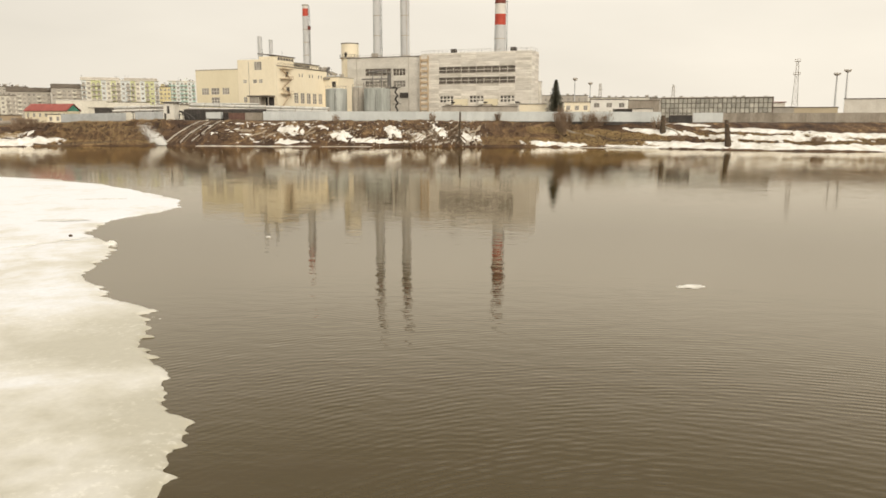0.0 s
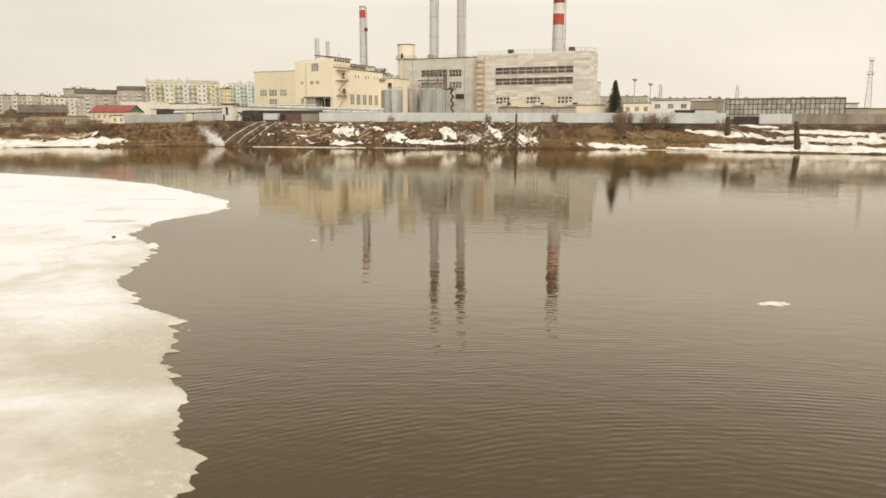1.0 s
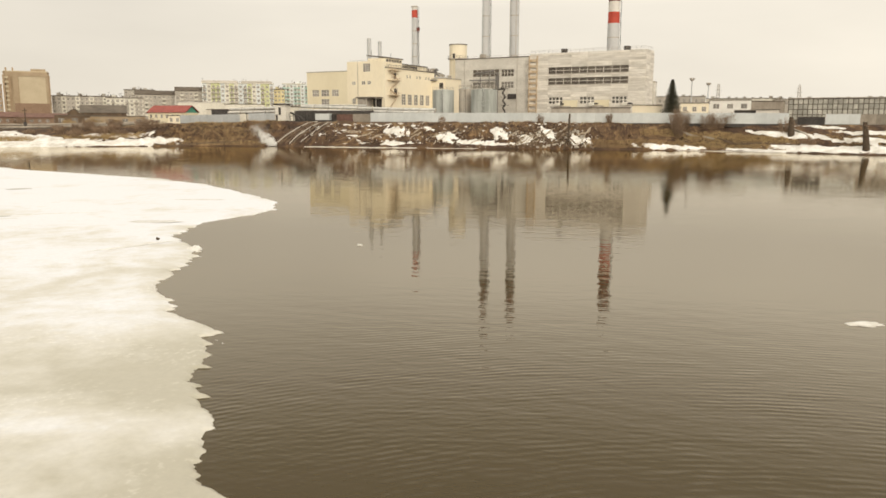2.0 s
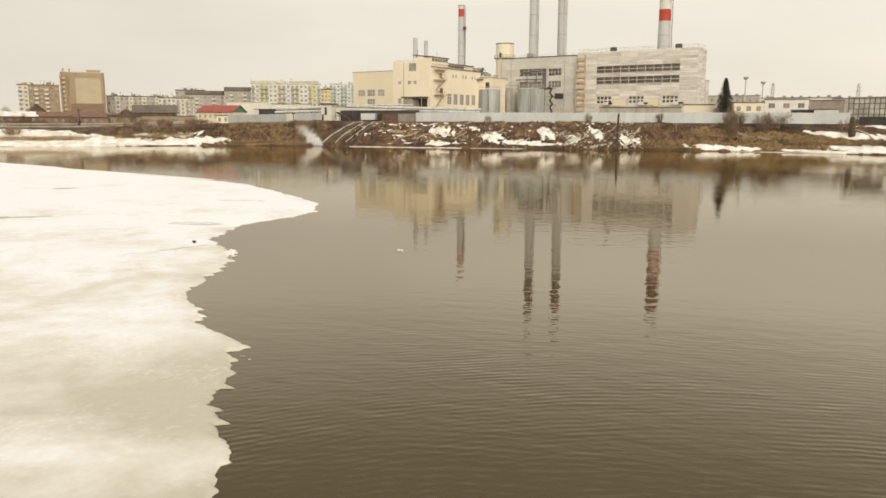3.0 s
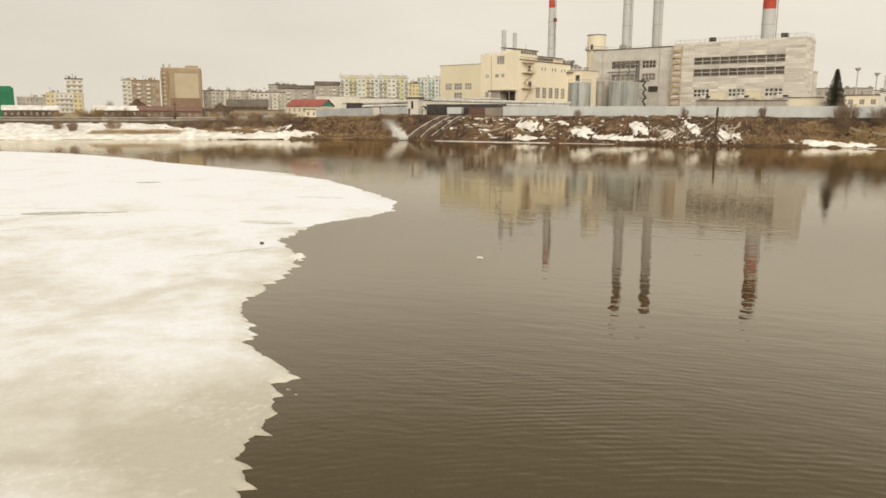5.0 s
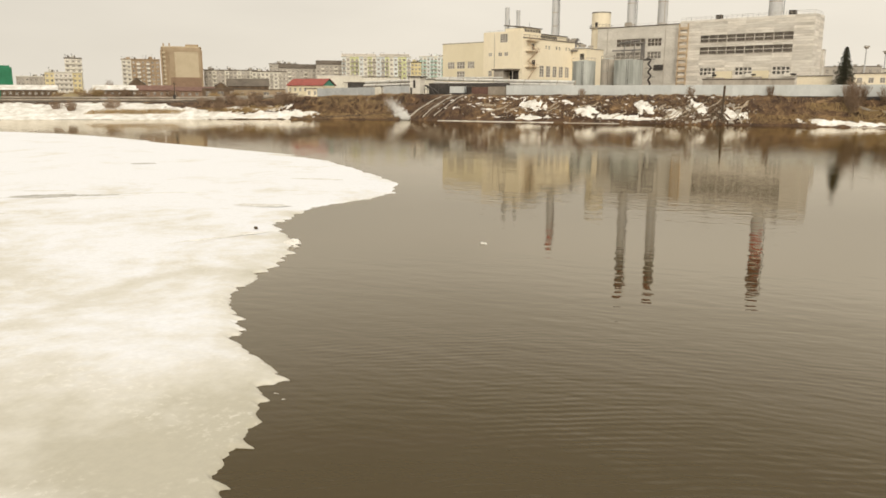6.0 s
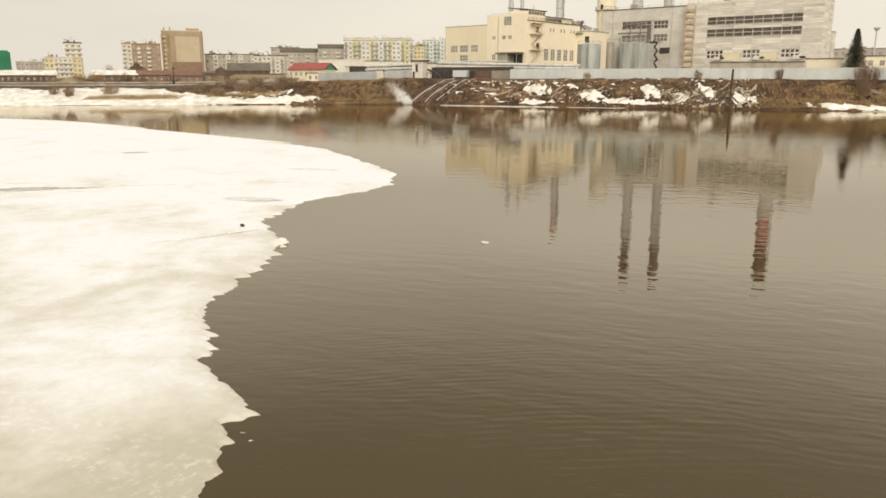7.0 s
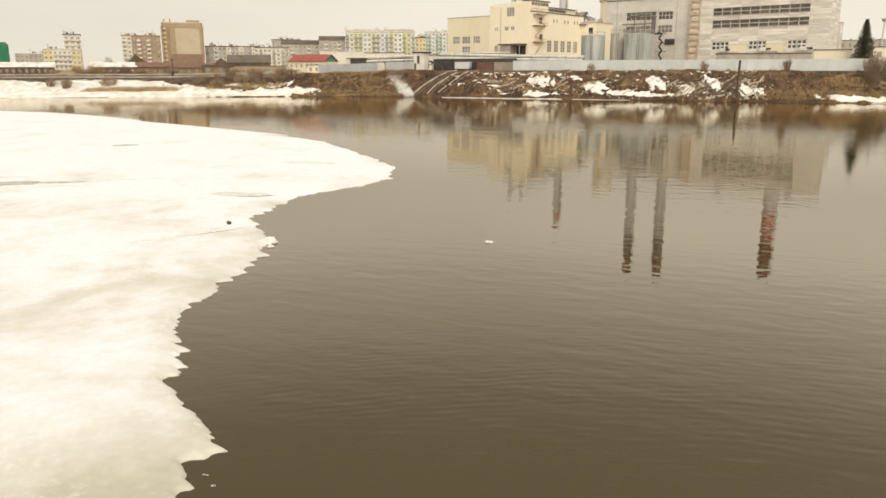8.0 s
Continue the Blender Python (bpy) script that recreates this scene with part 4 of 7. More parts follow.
def yellow_works():
    """The cream works building: low wing, main block, long side with tall windows."""
    z0 = 8.0
    t = thing("works_building", place(-73.8, 300.0, 0, GRID), "cream yellow works building with a low wing", "building")
    holes = [(-36.6, -33.1, 18.6, 21.2), (-31.9, -27.9, 18.6, 21.2), (-26.4, -23.0, 18.6, 21.2), (-31.9, -27.9, 15.0, 17.5)]
    bm = bmesh.new()
    wall_with_holes(bm, -39.3, -18.2, z0, 28.3, holes, 0.4, 0.9)
    bx(bm, -39.3, -38.8, 0.9, 22, z0, 28.3)
    bx(bm, -39.3, -18.2, 22, 22.5, z0, 28.3)
    part("wing_wall", bm, M_YELLOW_DULL, t, "dull yellow cladding")
    box_part("wing_roof", (-39.5, -18.2, 0.3, 22.6, 28.3, 28.6), M_CONC, t)
    for h in holes:
        me = window_mesh("wing_window", h[1] - h[0], h[3] - h[2], 3, 2, 0.16, glass=M_PALEGLASS)
        again("window", me, t, pose(h[0], 0.5, h[2]))
    holes = [(-10.3, -6.9, 27.9, 31.0), (-15.8, -14.1, 22.9, 24.2), (-11.1, -9.4, 22.9, 24.2), (-8.3, -6.7, 22.9, 24.2), (-15.8, -14.2, 15.4, 17.5), (-11.2, -9.5, 15.6, 17.8)]
    bm = bmesh.new()
    wall_with_holes(bm, -18.2, 0.0, z0, 31.9, holes, 0.0, 0.5)
    bx(bm, -18.2, -17.7, 0.5, 40, z0, 31.9)
    part("wall", bm, M_YELLOW, t)
    for i, h in enumerate(holes):
        me = window_mesh("main_window", h[1] - h[0], h[3] - h[2], 3 if i == 0 else 2, 4 if i == 0 else 2, 0.13, glass=M_PALEGLASS)
        again("window", me, t, pose(h[0], 0.1, h[2]))
    # long side, along +y
    side = [(12.2 + 4.75 * i, 15.2 + 4.75 * i, 15.2, 19.4) for i in range(5)]
    small = [(16.0 + 2.3 * i, 16.9 + 2.3 * i, 25.9, 27.2) for i in (0, 1, 3.4, 4.4, 6.6, 7.6)]
    doors = [(6.4, 8.3, 25.2, 27.4), (6.6, 9.0, 19.3, 21.4)]
    bm = bmesh.new()
    wall_with_holes(bm, 0.5, 44.0, z0, 29.2, side + small + doors, -0.5, 0.0)
    for v in bm.verts:
        v.co.x, v.co.y = v.co.y, v.co.x
    part("side_wall", bm, M_YELLOW, t)
    for h in side:
        me = bpy.data.meshes.get("tall_window") or window_mesh("tall_window", 3.0, 4.2, 2, 4, 0.16, glass=M_PALEGLASS)
        again("window", me, t, pose(-0.1, h[0], h[2], 0, 0, 90))
    for h in small:
        me = bpy.data.meshes.get("small_window") or window_mesh("small_window", 0.9, 1.3, 1, 2, 0.1)
        again("window", me, t, pose(-0.1, h[0], h[2], 0, 0, 90))
    for h in doors:
        box_part("door", (-0.3, -0.15, h[0], h[1], h[2], h[3]), M_DARK, t, "dark steel door")
    bm = bmesh.new()
    bx(bm, -17.7, -0.5, 43.5, 44, z0, 29.2)
    part("back_wall", bm, M_YELLOW, t)
    box_part("roof", (-17.9, 0.25, 0.2, 44.2, 29.2, 29.5), M_ROOF, t)
    # raised roof storey with a dark row of lights
    box_part("roof_storey", (-16, -1.2, 12, 34, 29.5, 31.3), M_YELLOW, t)
    for i in range(7):
        box_part("roof_light", (-1.19, -1.08, 14.2 + i * 1.75, 15.5 + i * 1.75, 29.95, 30.95), M_DIRTY, t, "dark roof light")
    box_part("roof_storey_cap", (-16.3, -0.8, 11.7, 34.3, 31.3, 31.6), M_ROOF, t, "dark flat roof")
    box_part("penthouse", (-8.6, -0.3, 0.9, 13, 29.5, 33.0), M_YELLOW, t)
    bm = bmesh.new()
    v = bx(bm, -9.0, 0.1, 0.5, 13.5, 33.0, 33.35)
    for q in v:
        q.co.z += 1.0 * max(0.0, (0.1 - q.co.x) / 9.1)
    part("penthouse_roof", bm, M_ROOF, t, "dark lean-to roof")
    for i in range(6):
        box_part("penthouse_light", (-0.29, -0.2, 1.6 + i * 1.9, 2.9 + i * 1.9, 31.6, 32.6), M_DIRTY, t)
    bm = bmesh.new()
    rod(bm, (-7.6, 2.0, 33.6), (-7.6, 2.0, 36.2), 0.09, n=6)
    rod(bm, (-2.4, 8.0, 33.2), (-2.4, 8.0, 35.4), 0.07, n=6)
    part("aerial", bm, M_DARK, t)
    bm = bmesh.new()
    for i in range(24):
        rod(bm, (0.0, 1.0 + i * 1.8, 29.5), (0.0, 1.0 + i * 1.8, 30.5), 0.05, n=4)
    rod(bm, (0.0, 1.0, 30.5), (0.0, 42.4, 30.5), 0.05, n=4)
    part("side_rail", bm, M_DARK, t)
    for yb, h in ((36.0, 1.6), (39.5, 1.1), (42.0, 1.9)):
        box_part("roof_hatch", (-3.6, -1.4, yb - 0.8, yb + 0.8, 29.5, 29.5 + h), M_CONC, t)
    # outside stair with landings
    bm = bmesh.new()
    for z in (28.3, 24.4, 18.6):
        bx(bm, 0.0, 1.6, 2.0, 9.6, z, z + 0.18)
        for k in range(6):
            bx(bm, 1.5, 1.58, 2.0 + k * 1.5, 2.08 + k * 1.5, z, z + 1.1)
        bx(bm, 1.5, 1.6, 2.0, 9.6, z + 1.05, z + 1.15)
    for (ya, za), (yb, zb) in (((2, 28.3), (9, 24.4)), ((9, 24.4), (2.5, 20.8)), ((2.5, 20.8), (8, 18.6)), ((8, 18.6), (2, 13.5))):
        rod(bm, (0.9, ya, za), (0.9, yb, zb), 0.22, n=4)
        rod(bm, (1.5, ya, za + 1.1), (1.5, yb, zb + 1.1), 0.06, n=4)
    part("fire_stair", bm, M_BROWNPANEL, t, "ochre steel fire stair")
    # entrance canopy
    box_part("canopy", (-11.0, -1.0, -4.5, 0, 17.4, 17.9), M_ROOF, t, "dark flat canopy")
    box_part("canopy_wall", (-10.0, -6.0, -4.0, -0.1, z0, 17.4), M_CONC, t)
    box_part("dark_entrance", (-5.5, -1.5, -0.16, -0.02, 13.0, 17.2), M_DARK, t)
    for xa in (-5.8, -1.4):
        bm = bmesh.new()
        rod(bm, (xa, -4.2, z0), (xa, -4.2, 17.4), 0.14, n=8)
        part("canopy_post", bm, M_CONC, t)
    for u, r, top in ((-10.7, 0.9, 41.2), (-5.6, 0.75, 39.8)):
        bm = bmesh.new()
        rod(bm, (u, 5.0, 30), (u, 5.0, top), r, r, 16)
        part("roof_flue", bm, M_CHIMNEY, t, "short grey roof flue")
    bm = bmesh.new()
    for k in range(9):
        rod(bm, (-17 + k * 1.9, 0.3, 31.4), (-17 + k * 1.9, 0.3, 32.3), 0.05, n=4)
    rod(bm, (-17.2, 0.3, 32.3), (-9.6, 0.3, 32.3), 0.05, n=4)
    part("roof_rail", bm, M_CONC, t)
    bm = bmesh.new()
    rod(bm, (-12.9, -0.06, z0), (-12.9, -0.06, 31.2), 0.12, n=6)
    part("downpipe", bm, M_CONC, t)
    return t


yellow_works()


def link_block():
    """Low cream block between works and halls, with duct clutter on its roof."""
    t = thing("link_block", place(*in_plant(2, 36, -73.8, 300.0), 0, GRID), "low cream link block with roof ducts", "building")
    box_part("wall", (-2, 5.0, 0, 14, 8, 26.6), M_YELLOW, t)
    box_part("roof", (-2.2, 5.2, -0.2, 14.2, 26.6, 26.9), M_CONC, t)
    box_part("duct", (-2.3, 0.8, -0.9, 0.0, 25.7, 26.3), M_SOOT, t, "sooty wall duct")
    box_part("door", (2.0, 3.8, -0.15, 0.0, 22.4, 24.8), M_DARK, t)
    bm = bmesh.new()
    rod(bm, (-2, 3, 26.8), (-2, 3, 29.4), 0.45, n=8)
    rod(bm, (-2.5, 3, 29.0), (-0.9, 3, 31.0), 0.55, n=8)
    rod(bm, (-1.9, 3, 29.2), (1.8, 3, 27.0), 0.3, n=8)
    part("elbow_duct", bm, M_SOOT, t, "sooty elbow duct")
    for u, v0, h in ((-1.8, 5.0, 2.2), (0.8, 2.5, 1.6), (3.2, 4.0, 1.2)):
        box_part("roof_box", (u, u + 1.7, v0, v0 + 1.5, 26.9, 26.9 + h), M_CONC, t)
    bm = bmesh.new()
    rod(bm, (-1.8, 2.0, 27.3), (4.4, 3.2, 27.2), 0.3, n=8)
    part("roof_pipe", bm, M_CHIMNEY, t)


link_block()


def tank(x, y, r, top, label, sheet_metal=M_TANK):
    t = thing("storage_tank", place(x, y, 7.9, GRID), label, "tank", "storage tanks")
    h = top - 7.9
    bm = bmesh.new()
    rod(bm, (0, 0, 0), (0, 0, h), r, r, 48)
    part("shell", bm, sheet_metal, t)
    for k in (2, 4):
        bm = bmesh.new()
        rod(bm, (0, 0, h * k / 6), (0, 0, h * k / 6 + 0.12), r * 1.012, r * 1.012, 48)
        part("hoop", bm, M_TANK, t)
    bm = bmesh.new()
    rod(bm, (0, 0, h), (0, 0, h + 0.4), r * 1.01, r * 0.25, 36)
    part("roof", bm, M_TANK, t)
    bm = bmesh.new()
    for k in range(18):
        a = 2 * math.pi * k / 18
        rod(bm, (r * math.cos(a), r * math.sin(a), h), (r * math.cos(a), r * math.sin(a), h + 1.1), 0.05, n=4)
    for k in range(36):
        a, b = 2 * math.pi * k / 36, 2 * math.pi * (k + 1) / 36
        rod(bm, (r * math.cos(a), r * math.sin(a), h + 1.1), (r * math.cos(b), r * math.sin(b), h + 1.1), 0.05, n=4)
    part("rail", bm, M_CONC, t)
    bm = bmesh.new()
    for s in (-0.3, 0.3):
        rod(bm, (s + r * 0.4, -r * 0.95, 0), (s + r * 0.4, -r * 0.95, h), 0.06, n=4)
    part("ladder", bm, M_DARK, t)
    return t


def fence_frame(s, v):
    a = radians(12)
    return -73 + s * math.cos(a) + v * math.sin(a), 275 - s * math.sin(a) + v * math.cos(a)


tank(*fence_frame(18.0, 26), 4.1, 20.2, "zinc-grey round storage tank behind the fence")
tank(*fence_frame(34.5, 26), 4.9, 20.2, "large zinc-grey round storage tank behind the fence")
tank(*fence_frame(25.6, 30), 2.5, 20.9, "slim grey-brown storage tank between two others", M_CONC)


def corrugated(bm, x0, x1, z0, z1, n, deep=0.05, y=0.0):
    """One sheet folded into ribs, 3 cm thick."""
    line = []
    for i in range(n):
        a, step = x0 + (x1 - x0) * i / n, (x1 - x0) / n
        line += [(a, y), (a + 0.1 * step, y - deep), (a + 0.5 * step, y - deep), (a + 0.6 * step, y)]
    line.append((x1, y))
    rows = [[bm.verts.new((a, b + back, z)) for a, b in line] for back, z in ((0, z0), (0, z1), (0.03, z1), (0.03, z0))]
    for r0, r1 in zip(rows, rows[1:] + rows[:1]):
        for i in range(len(line) - 1):
            bm.faces.new((r0[i], r0[i + 1], r1[i + 1], r1[i]))


def fence(name, label, a, b, za, zb, h, material, panel_w=3.0, kind_label=""):
    """A run of sheet panels between posts, panel by panel."""
    a, b = Vector((*a, 0)), Vector((*b, 0))
    d = b - a
    n = max(1, round(d.length / panel_w))
    w = d.length / n
    t = thing(name, place(a.x, a.y, 0, math.degrees(math.atan2(d.y, d.x))), label, "fence", "site fences")
    bm = bmesh.new()
    corrugated(bm, 0.0, w, 0, h, 12)
    me = mesh_from("fence_panel", bm, material)
    bm = bmesh.new()
    bx(bm, -0.07, 0.07, 0.03, 0.17, -1.2, h + 0.04)
    post = mesh_from("fence_post", bm, M_CONC)
    # footing strip, coloured dark to give the shadow line along the fence foot
    bm = bmesh.new()
    bx(bm, 0, w, -0.06, 0.05, -1.0, 0.0)
    foot = mesh_from("fence_footing", bm, M_DARK)
    rng = random.Random(len(name) + n)
    for i in range(n):
        z = za + (zb - za) * (i + 0.5) / n + rng.uniform(-0.03, 0.03)
        again("fence_panel", me, t, pose(w * i, rng.uniform(-0.02, 0.02), z, 0, rng.uniform(-0.25, 0.25), 0))
        again("fence_post", post, t, pose(w * i, 0, z))
        again("fence_footing", foot, t, pose(w * i, 0, z))
    return t


fence("sheet_fence", "long pale sheet-metal fence on the bank top", fence_frame(0, 0), fence_frame(138.3, 0), 8.35, 7.9, 3.2, M_FENCE)
fence("sheet_fence", "short pale sheet-metal fence beside a dark gate", fence_frame(148.0, 0), fence_frame(157, 0), 7.85, 7.8, 2.95, M_FENCE)
fence("concrete_fence", "stained grey-brown concrete fence", fence_frame(157, 0), fence_frame(330, 0), 7.8, 7.8, 2.9, M_FENCE_DARK, 4.0)
fence("grey_fence", "weathered grey sheet fence near the outfall", (-143.5, 268), (-123.5, 275.5), 7.6, 8.15, 2.9, M_FENCE_GREY)
fence("grey_fence", "weathered grey sheet fence near the outfall", (-120.6, 276.6), (-111.5, 280), 8.2, 8.4, 3.15, M_FENCE_GREY)


# ---- along the site fence ----
def pipe_run(name, label, pts, r, category="pipe"):
    """Insulated pipes laid end to end on supports: sleeves as separate pieces."""
    t = thing(name, place(pts[0][0], pts[0][1], pts[0][2]), label, category, "heating pipes")
    o = Vector(pts[0])
    for p, q in zip(pts, pts[1:]):
        p, q = Vector(p) - o, Vector(q) - o
        n = max(1, round((q - p).length / 6.0))
        for i in range(n):
            bm = bmesh.new()
            rod(bm, p.lerp(q, i / n), p.lerp(q, (i + 0.985) / n), r, r, 16)
            part("pipe_sleeve", bm, M_PIPE, t)
        for i in range(n + 1):
            bm = bmesh.new()
            c = p.lerp(q, i / n)
            d = (q - p).normalized() * 0.12
            rod(bm, c - d, c + d, r * 1.08, r * 1.08, 16)
            part("collar", bm, M_CONC, t)
    return t


pl = [(*fence_frame(s, 6), z) for s, z in ((-66, 13.0), (-42, 13.7), (-33, 14.0), (23, 12.5))]
pipe_run("overhead_pipe", "silver foil-clad pipe on a trestle", [pl[0], pl[1]], 0.55)
pipe_run("overhead_pipe", "silver foil-clad pipe on a trestle", [pl[2], pl[3]], 0.55)
pl2 = [(*fence_frame(s, 5), z - 1.35) for s, z in ((-66, 13.1), (-42, 13.6), (-33, 14.0), (23, 12.9))]
pipe_run("overhead_pipe", "silver foil-clad pipe on a trestle", [pl2[0], pl2[1]], 0.5)
pipe_run("overhead_pipe", "silver foil-clad pipe on a trestle", [pl2[2], pl2[3]], 0.5)
pipe_run("snowy_pipe", "upper pipe with snow along its crown", [(*fence_frame(-33, 7.5), 14.6), (*fence_frame(-5, 7.5), 14.3)], 0.3)


def trestle(s, z):
    x, y = fence_frame(s, 6)
    g = ground_z(x, y)
    t = thing("pipe_trestle", place(x, y, g, -12), "dark steel trestle under the pipes", "trestle", "pipe trestles")
    for a in (-1.4, 1.4):
        bm = bmesh.new()
        rod(bm, (0, a, -0.3), (0, a, z - g), 0.16, n=6)
        part("leg", bm, M_DARK, t)
    box_part("beam", (-0.18, 0.18, -2.0, 2.0, z - g - 0.4, z - g), M_DARK, t)
    bm = bmesh.new()
    rod(bm, (0, -1.4, 0.5), (0, 1.4, z - g - 0.5), 0.07, n=5)
    part("brace", bm, M_DARK, t)


for s, z in ((-64, 11.3), (-57, 11.5), (-48, 11.9), (-30, 12.2), (-22, 12.1), (-13, 11.9), (-4, 11.8), (5, 11.6), (14, 11.4), (22, 11.2)):
    trestle(s, z)


def pump_house():
    x, y = fence_frame(-40.4, -1.0)
    t = thing("pump_house", place(x, y, 0, -12), "small white pump house with a dark overhanging roof", "building")
    box_part("wall", (0.5, 5.0, 0, 3.4, 8.9, 14.6), M_WHITE, t)
    box_part("roof", (0.0, 5.8, -0.5, 3.9, 14.6, 15.0), M_DARK, t, "dark flat roof")
    box_part("snow_cap", (1.6, 5.6, -0.3, 3.6, 15.004, 15.2), M_SNOW, t, "thin snow on the roof")
    box_part("window", (2.0, 3.0, -0.08, 0.02, 10.8, 13.6), M_DARK, t, "tall dark window")
    box_part("door", (0.7, 1.5, -0.06, 0.02, 8.7, 10.9), M_DARK, t)
    for xa in (0.8, 3.0, 5.2):
        bm = bmesh.new()
        rod(bm, (xa, 0.3, 3.0), (xa, 0.3, 8.7), 0.22, n=8)
        part("pile", bm, M_DARK, t)
    box_part("deck", (-1.0, 14.5, -1.2, 3.4, 8.25, 8.6), M_DARK, t, "dark timber deck")
    for k in range(6):
        bm = bmesh.new()
        rod(bm, (6.5 + k * 1.5, -0.8, 3.0), (6.5 + k * 1.5, -0.8, 8.3), 0.16, n=6)
        part("pile", bm, M_DARK, t)
        bm = bmesh.new()
        rod(bm, (6.5 + k * 1.5, 0.8, 8.6), (6.5 + k * 1.5, 0.8, 10.6 + 0.3 * (k % 2)), 0.12, n=6)
        part("deck_post", bm, M_DARK, t)
    bm = bmesh.new()
    rod(bm, (6.3, 0.8, 10.4), (14.4, 0.8, 10.2), 0.13, n=6)
    part("deck_rail", bm, M_DARK, t)
    bm = bmesh.new()
    rod(bm, (6.0, -0.6, 8.6), (13.0, -0.9, 6.2), 0.2, n=6)
    part("strut", bm, M_DARK, t)


pump_house()


def bent_pipe(s0, v0, z0, s1, z1, r, label):
    """A pipe that leaves the trestle level and bends down to the bank."""
    p = Vector((*fence_frame(s0, v0), z0))
    q = Vector((*fence_frame(s1, v0 - 3.0), z1))
    t = thing("bent_pipe", place(p.x, p.y, 0, 0), label, "pipe", "outfall pipes")
    pts = []
    for i in range(11):
        a = math.pi / 2 * i / 10
        c = p.lerp(q, math.sin(a) * 0.6 + 0.4 * i / 10)
        pts.append(Vector((c.x - p.x, c.y - p.y, z1 + (z0 - z1) * math.cos(a))))
    for a, b in zip(pts, pts[1:]):
        bm = bmesh.new()
        rod(bm, a, b, r, r, 10)
        part("pipe_length", bm, M_DARK, t)
    bm = bmesh.new()
    rod(bm, pts[-1], pts[-1] + (pts[-1] - pts[-2]).normalized() * 0.3, r * 1.35, r * 1.35, 12)
    part("flange", bm, M_RUST, t, "rusty flange")


bent_pipe(-35.0, 2.0, 11.6, -29.0, 7.6, 0.32, "dark pipe bending down to the bank")
bent_pipe(-33.5, 1.0, 11.0, -26.0, 7.4, 0.26, "dark pipe bending down to the bank")
bent_pipe(-42.5, 2.0, 11.0, -45.5, 7.4, 0.3, "dark pipe bending down to the bank")


def hut(name, label, s0, s1, z0, z1, material, v=0.2, depth=2.6, ribs=8, cat="container"):
    x, y = fence_frame(s0, v)
    w = s1 - s0
    t = thing(name, place(x, y, 0, -12), label, cat)
    bm = bmesh.new()
    bx(bm, 0, w, 0, depth, z0, z1)
    part("body", bm, material, t)
    bm = bmesh.new()
    corrugated(bm, 0.1, w - 0.1, z0 + 0.1, z1 - 0.1, ribs * 2, 0.06, -0.035)
    part("front_sheet", bm, material, t)
    box_part("top", (-0.05, w + 0.05, -0.1, depth + 0.05, z1, z1 + 0.12), M_ROOF, t)
    box_part("skid", (0.1, w - 0.1, 0.1, depth - 0.1, z0 - 1.0, z0), M_DARK, t)


hut("container", "pale grey ribbed steel container", -23.2, -17.3, 8.9, 11.3, M_FENCE)
hut("shed", "dark sheet-metal shed beside the pipes", -16.2, -14.1, 8.6, 11.1, M_DARK, cat="shed")
hut("shed", "dark maroon sheet-metal shed", -14.0, -7.4, 8.4, 11.0, M_RUST, cat="shed")
hut("shed", "weathered grey concrete shed", -7.3, -1.0, 8.3, 11.1, M_FENCE_DARK, cat="shed")
hut("shed", "dark open shed at a fence gap", 140.8, 147.8, 7.2, 9.9, M_DARK, -0.6, cat="shed")
# added dark box: stands in for shade and dark clutter beneath the pipes
hut("pipe_shade_block", "long dark block for the shade and clutter under the overhead pipes", -34.0, -1.0, 8.2, 12.3, M_DARK, 3.0, 2.4, 14, cat="shed")
hut("gate", "dark narrow gate between grey fence runs", -54.7, -51.6, 8.2, 11.4, M_DARK, 3.2, 0.6, 3, cat="gate")


def site_low(name, label, x, y, turn, w, z0, z1, depth, material, roof=M_ROOF, windows=0, cat="building", roof_over=0.25):
    """A plain low flat-roofed building with a row of windows."""
    t = thing(name, place(x, y, 0, turn), label, cat)
    holes = []
    if windows:
        step = w / windows
        wz0, wz1 = z1 - (z1 - z0) * 0.52, z1 - (z1 - z0) * 0.18
        if z1 - z0 > 6:
            wz0, wz1 = z1 - 3.0, z1 - 1.3
        holes = [(step * (i + 0.28), step * (i + 0.72), wz0, wz1) for i in range(windows)]
    bm = bmesh.new()
    wall_with_holes(bm, 0, w, z0, z1, holes, 0, 0.35)
    bx(bm, 0, 0.35, 0.35, depth, z0, z1)
    bx(bm, w - 0.35, w, 0.35, depth, z0, z1)
    bx(bm, 0.35, w - 0.35, depth - 0.35, depth, z0, z1)
    part("wall", bm, material, t)
    box_part("roof", (-roof_over, w + roof_over, -roof_over, depth + roof_over, z1, z1 + 0.25), roof, t)
    if holes:
        h = holes[0]
        me = window_mesh("plain_window", h[1] - h[0], h[3] - h[2], 2, 1, 0.1, glass=M_PALEGLASS)
        for h in holes:
            again("window", me, t, pose(h[0], 0.08, h[2]))
    return t


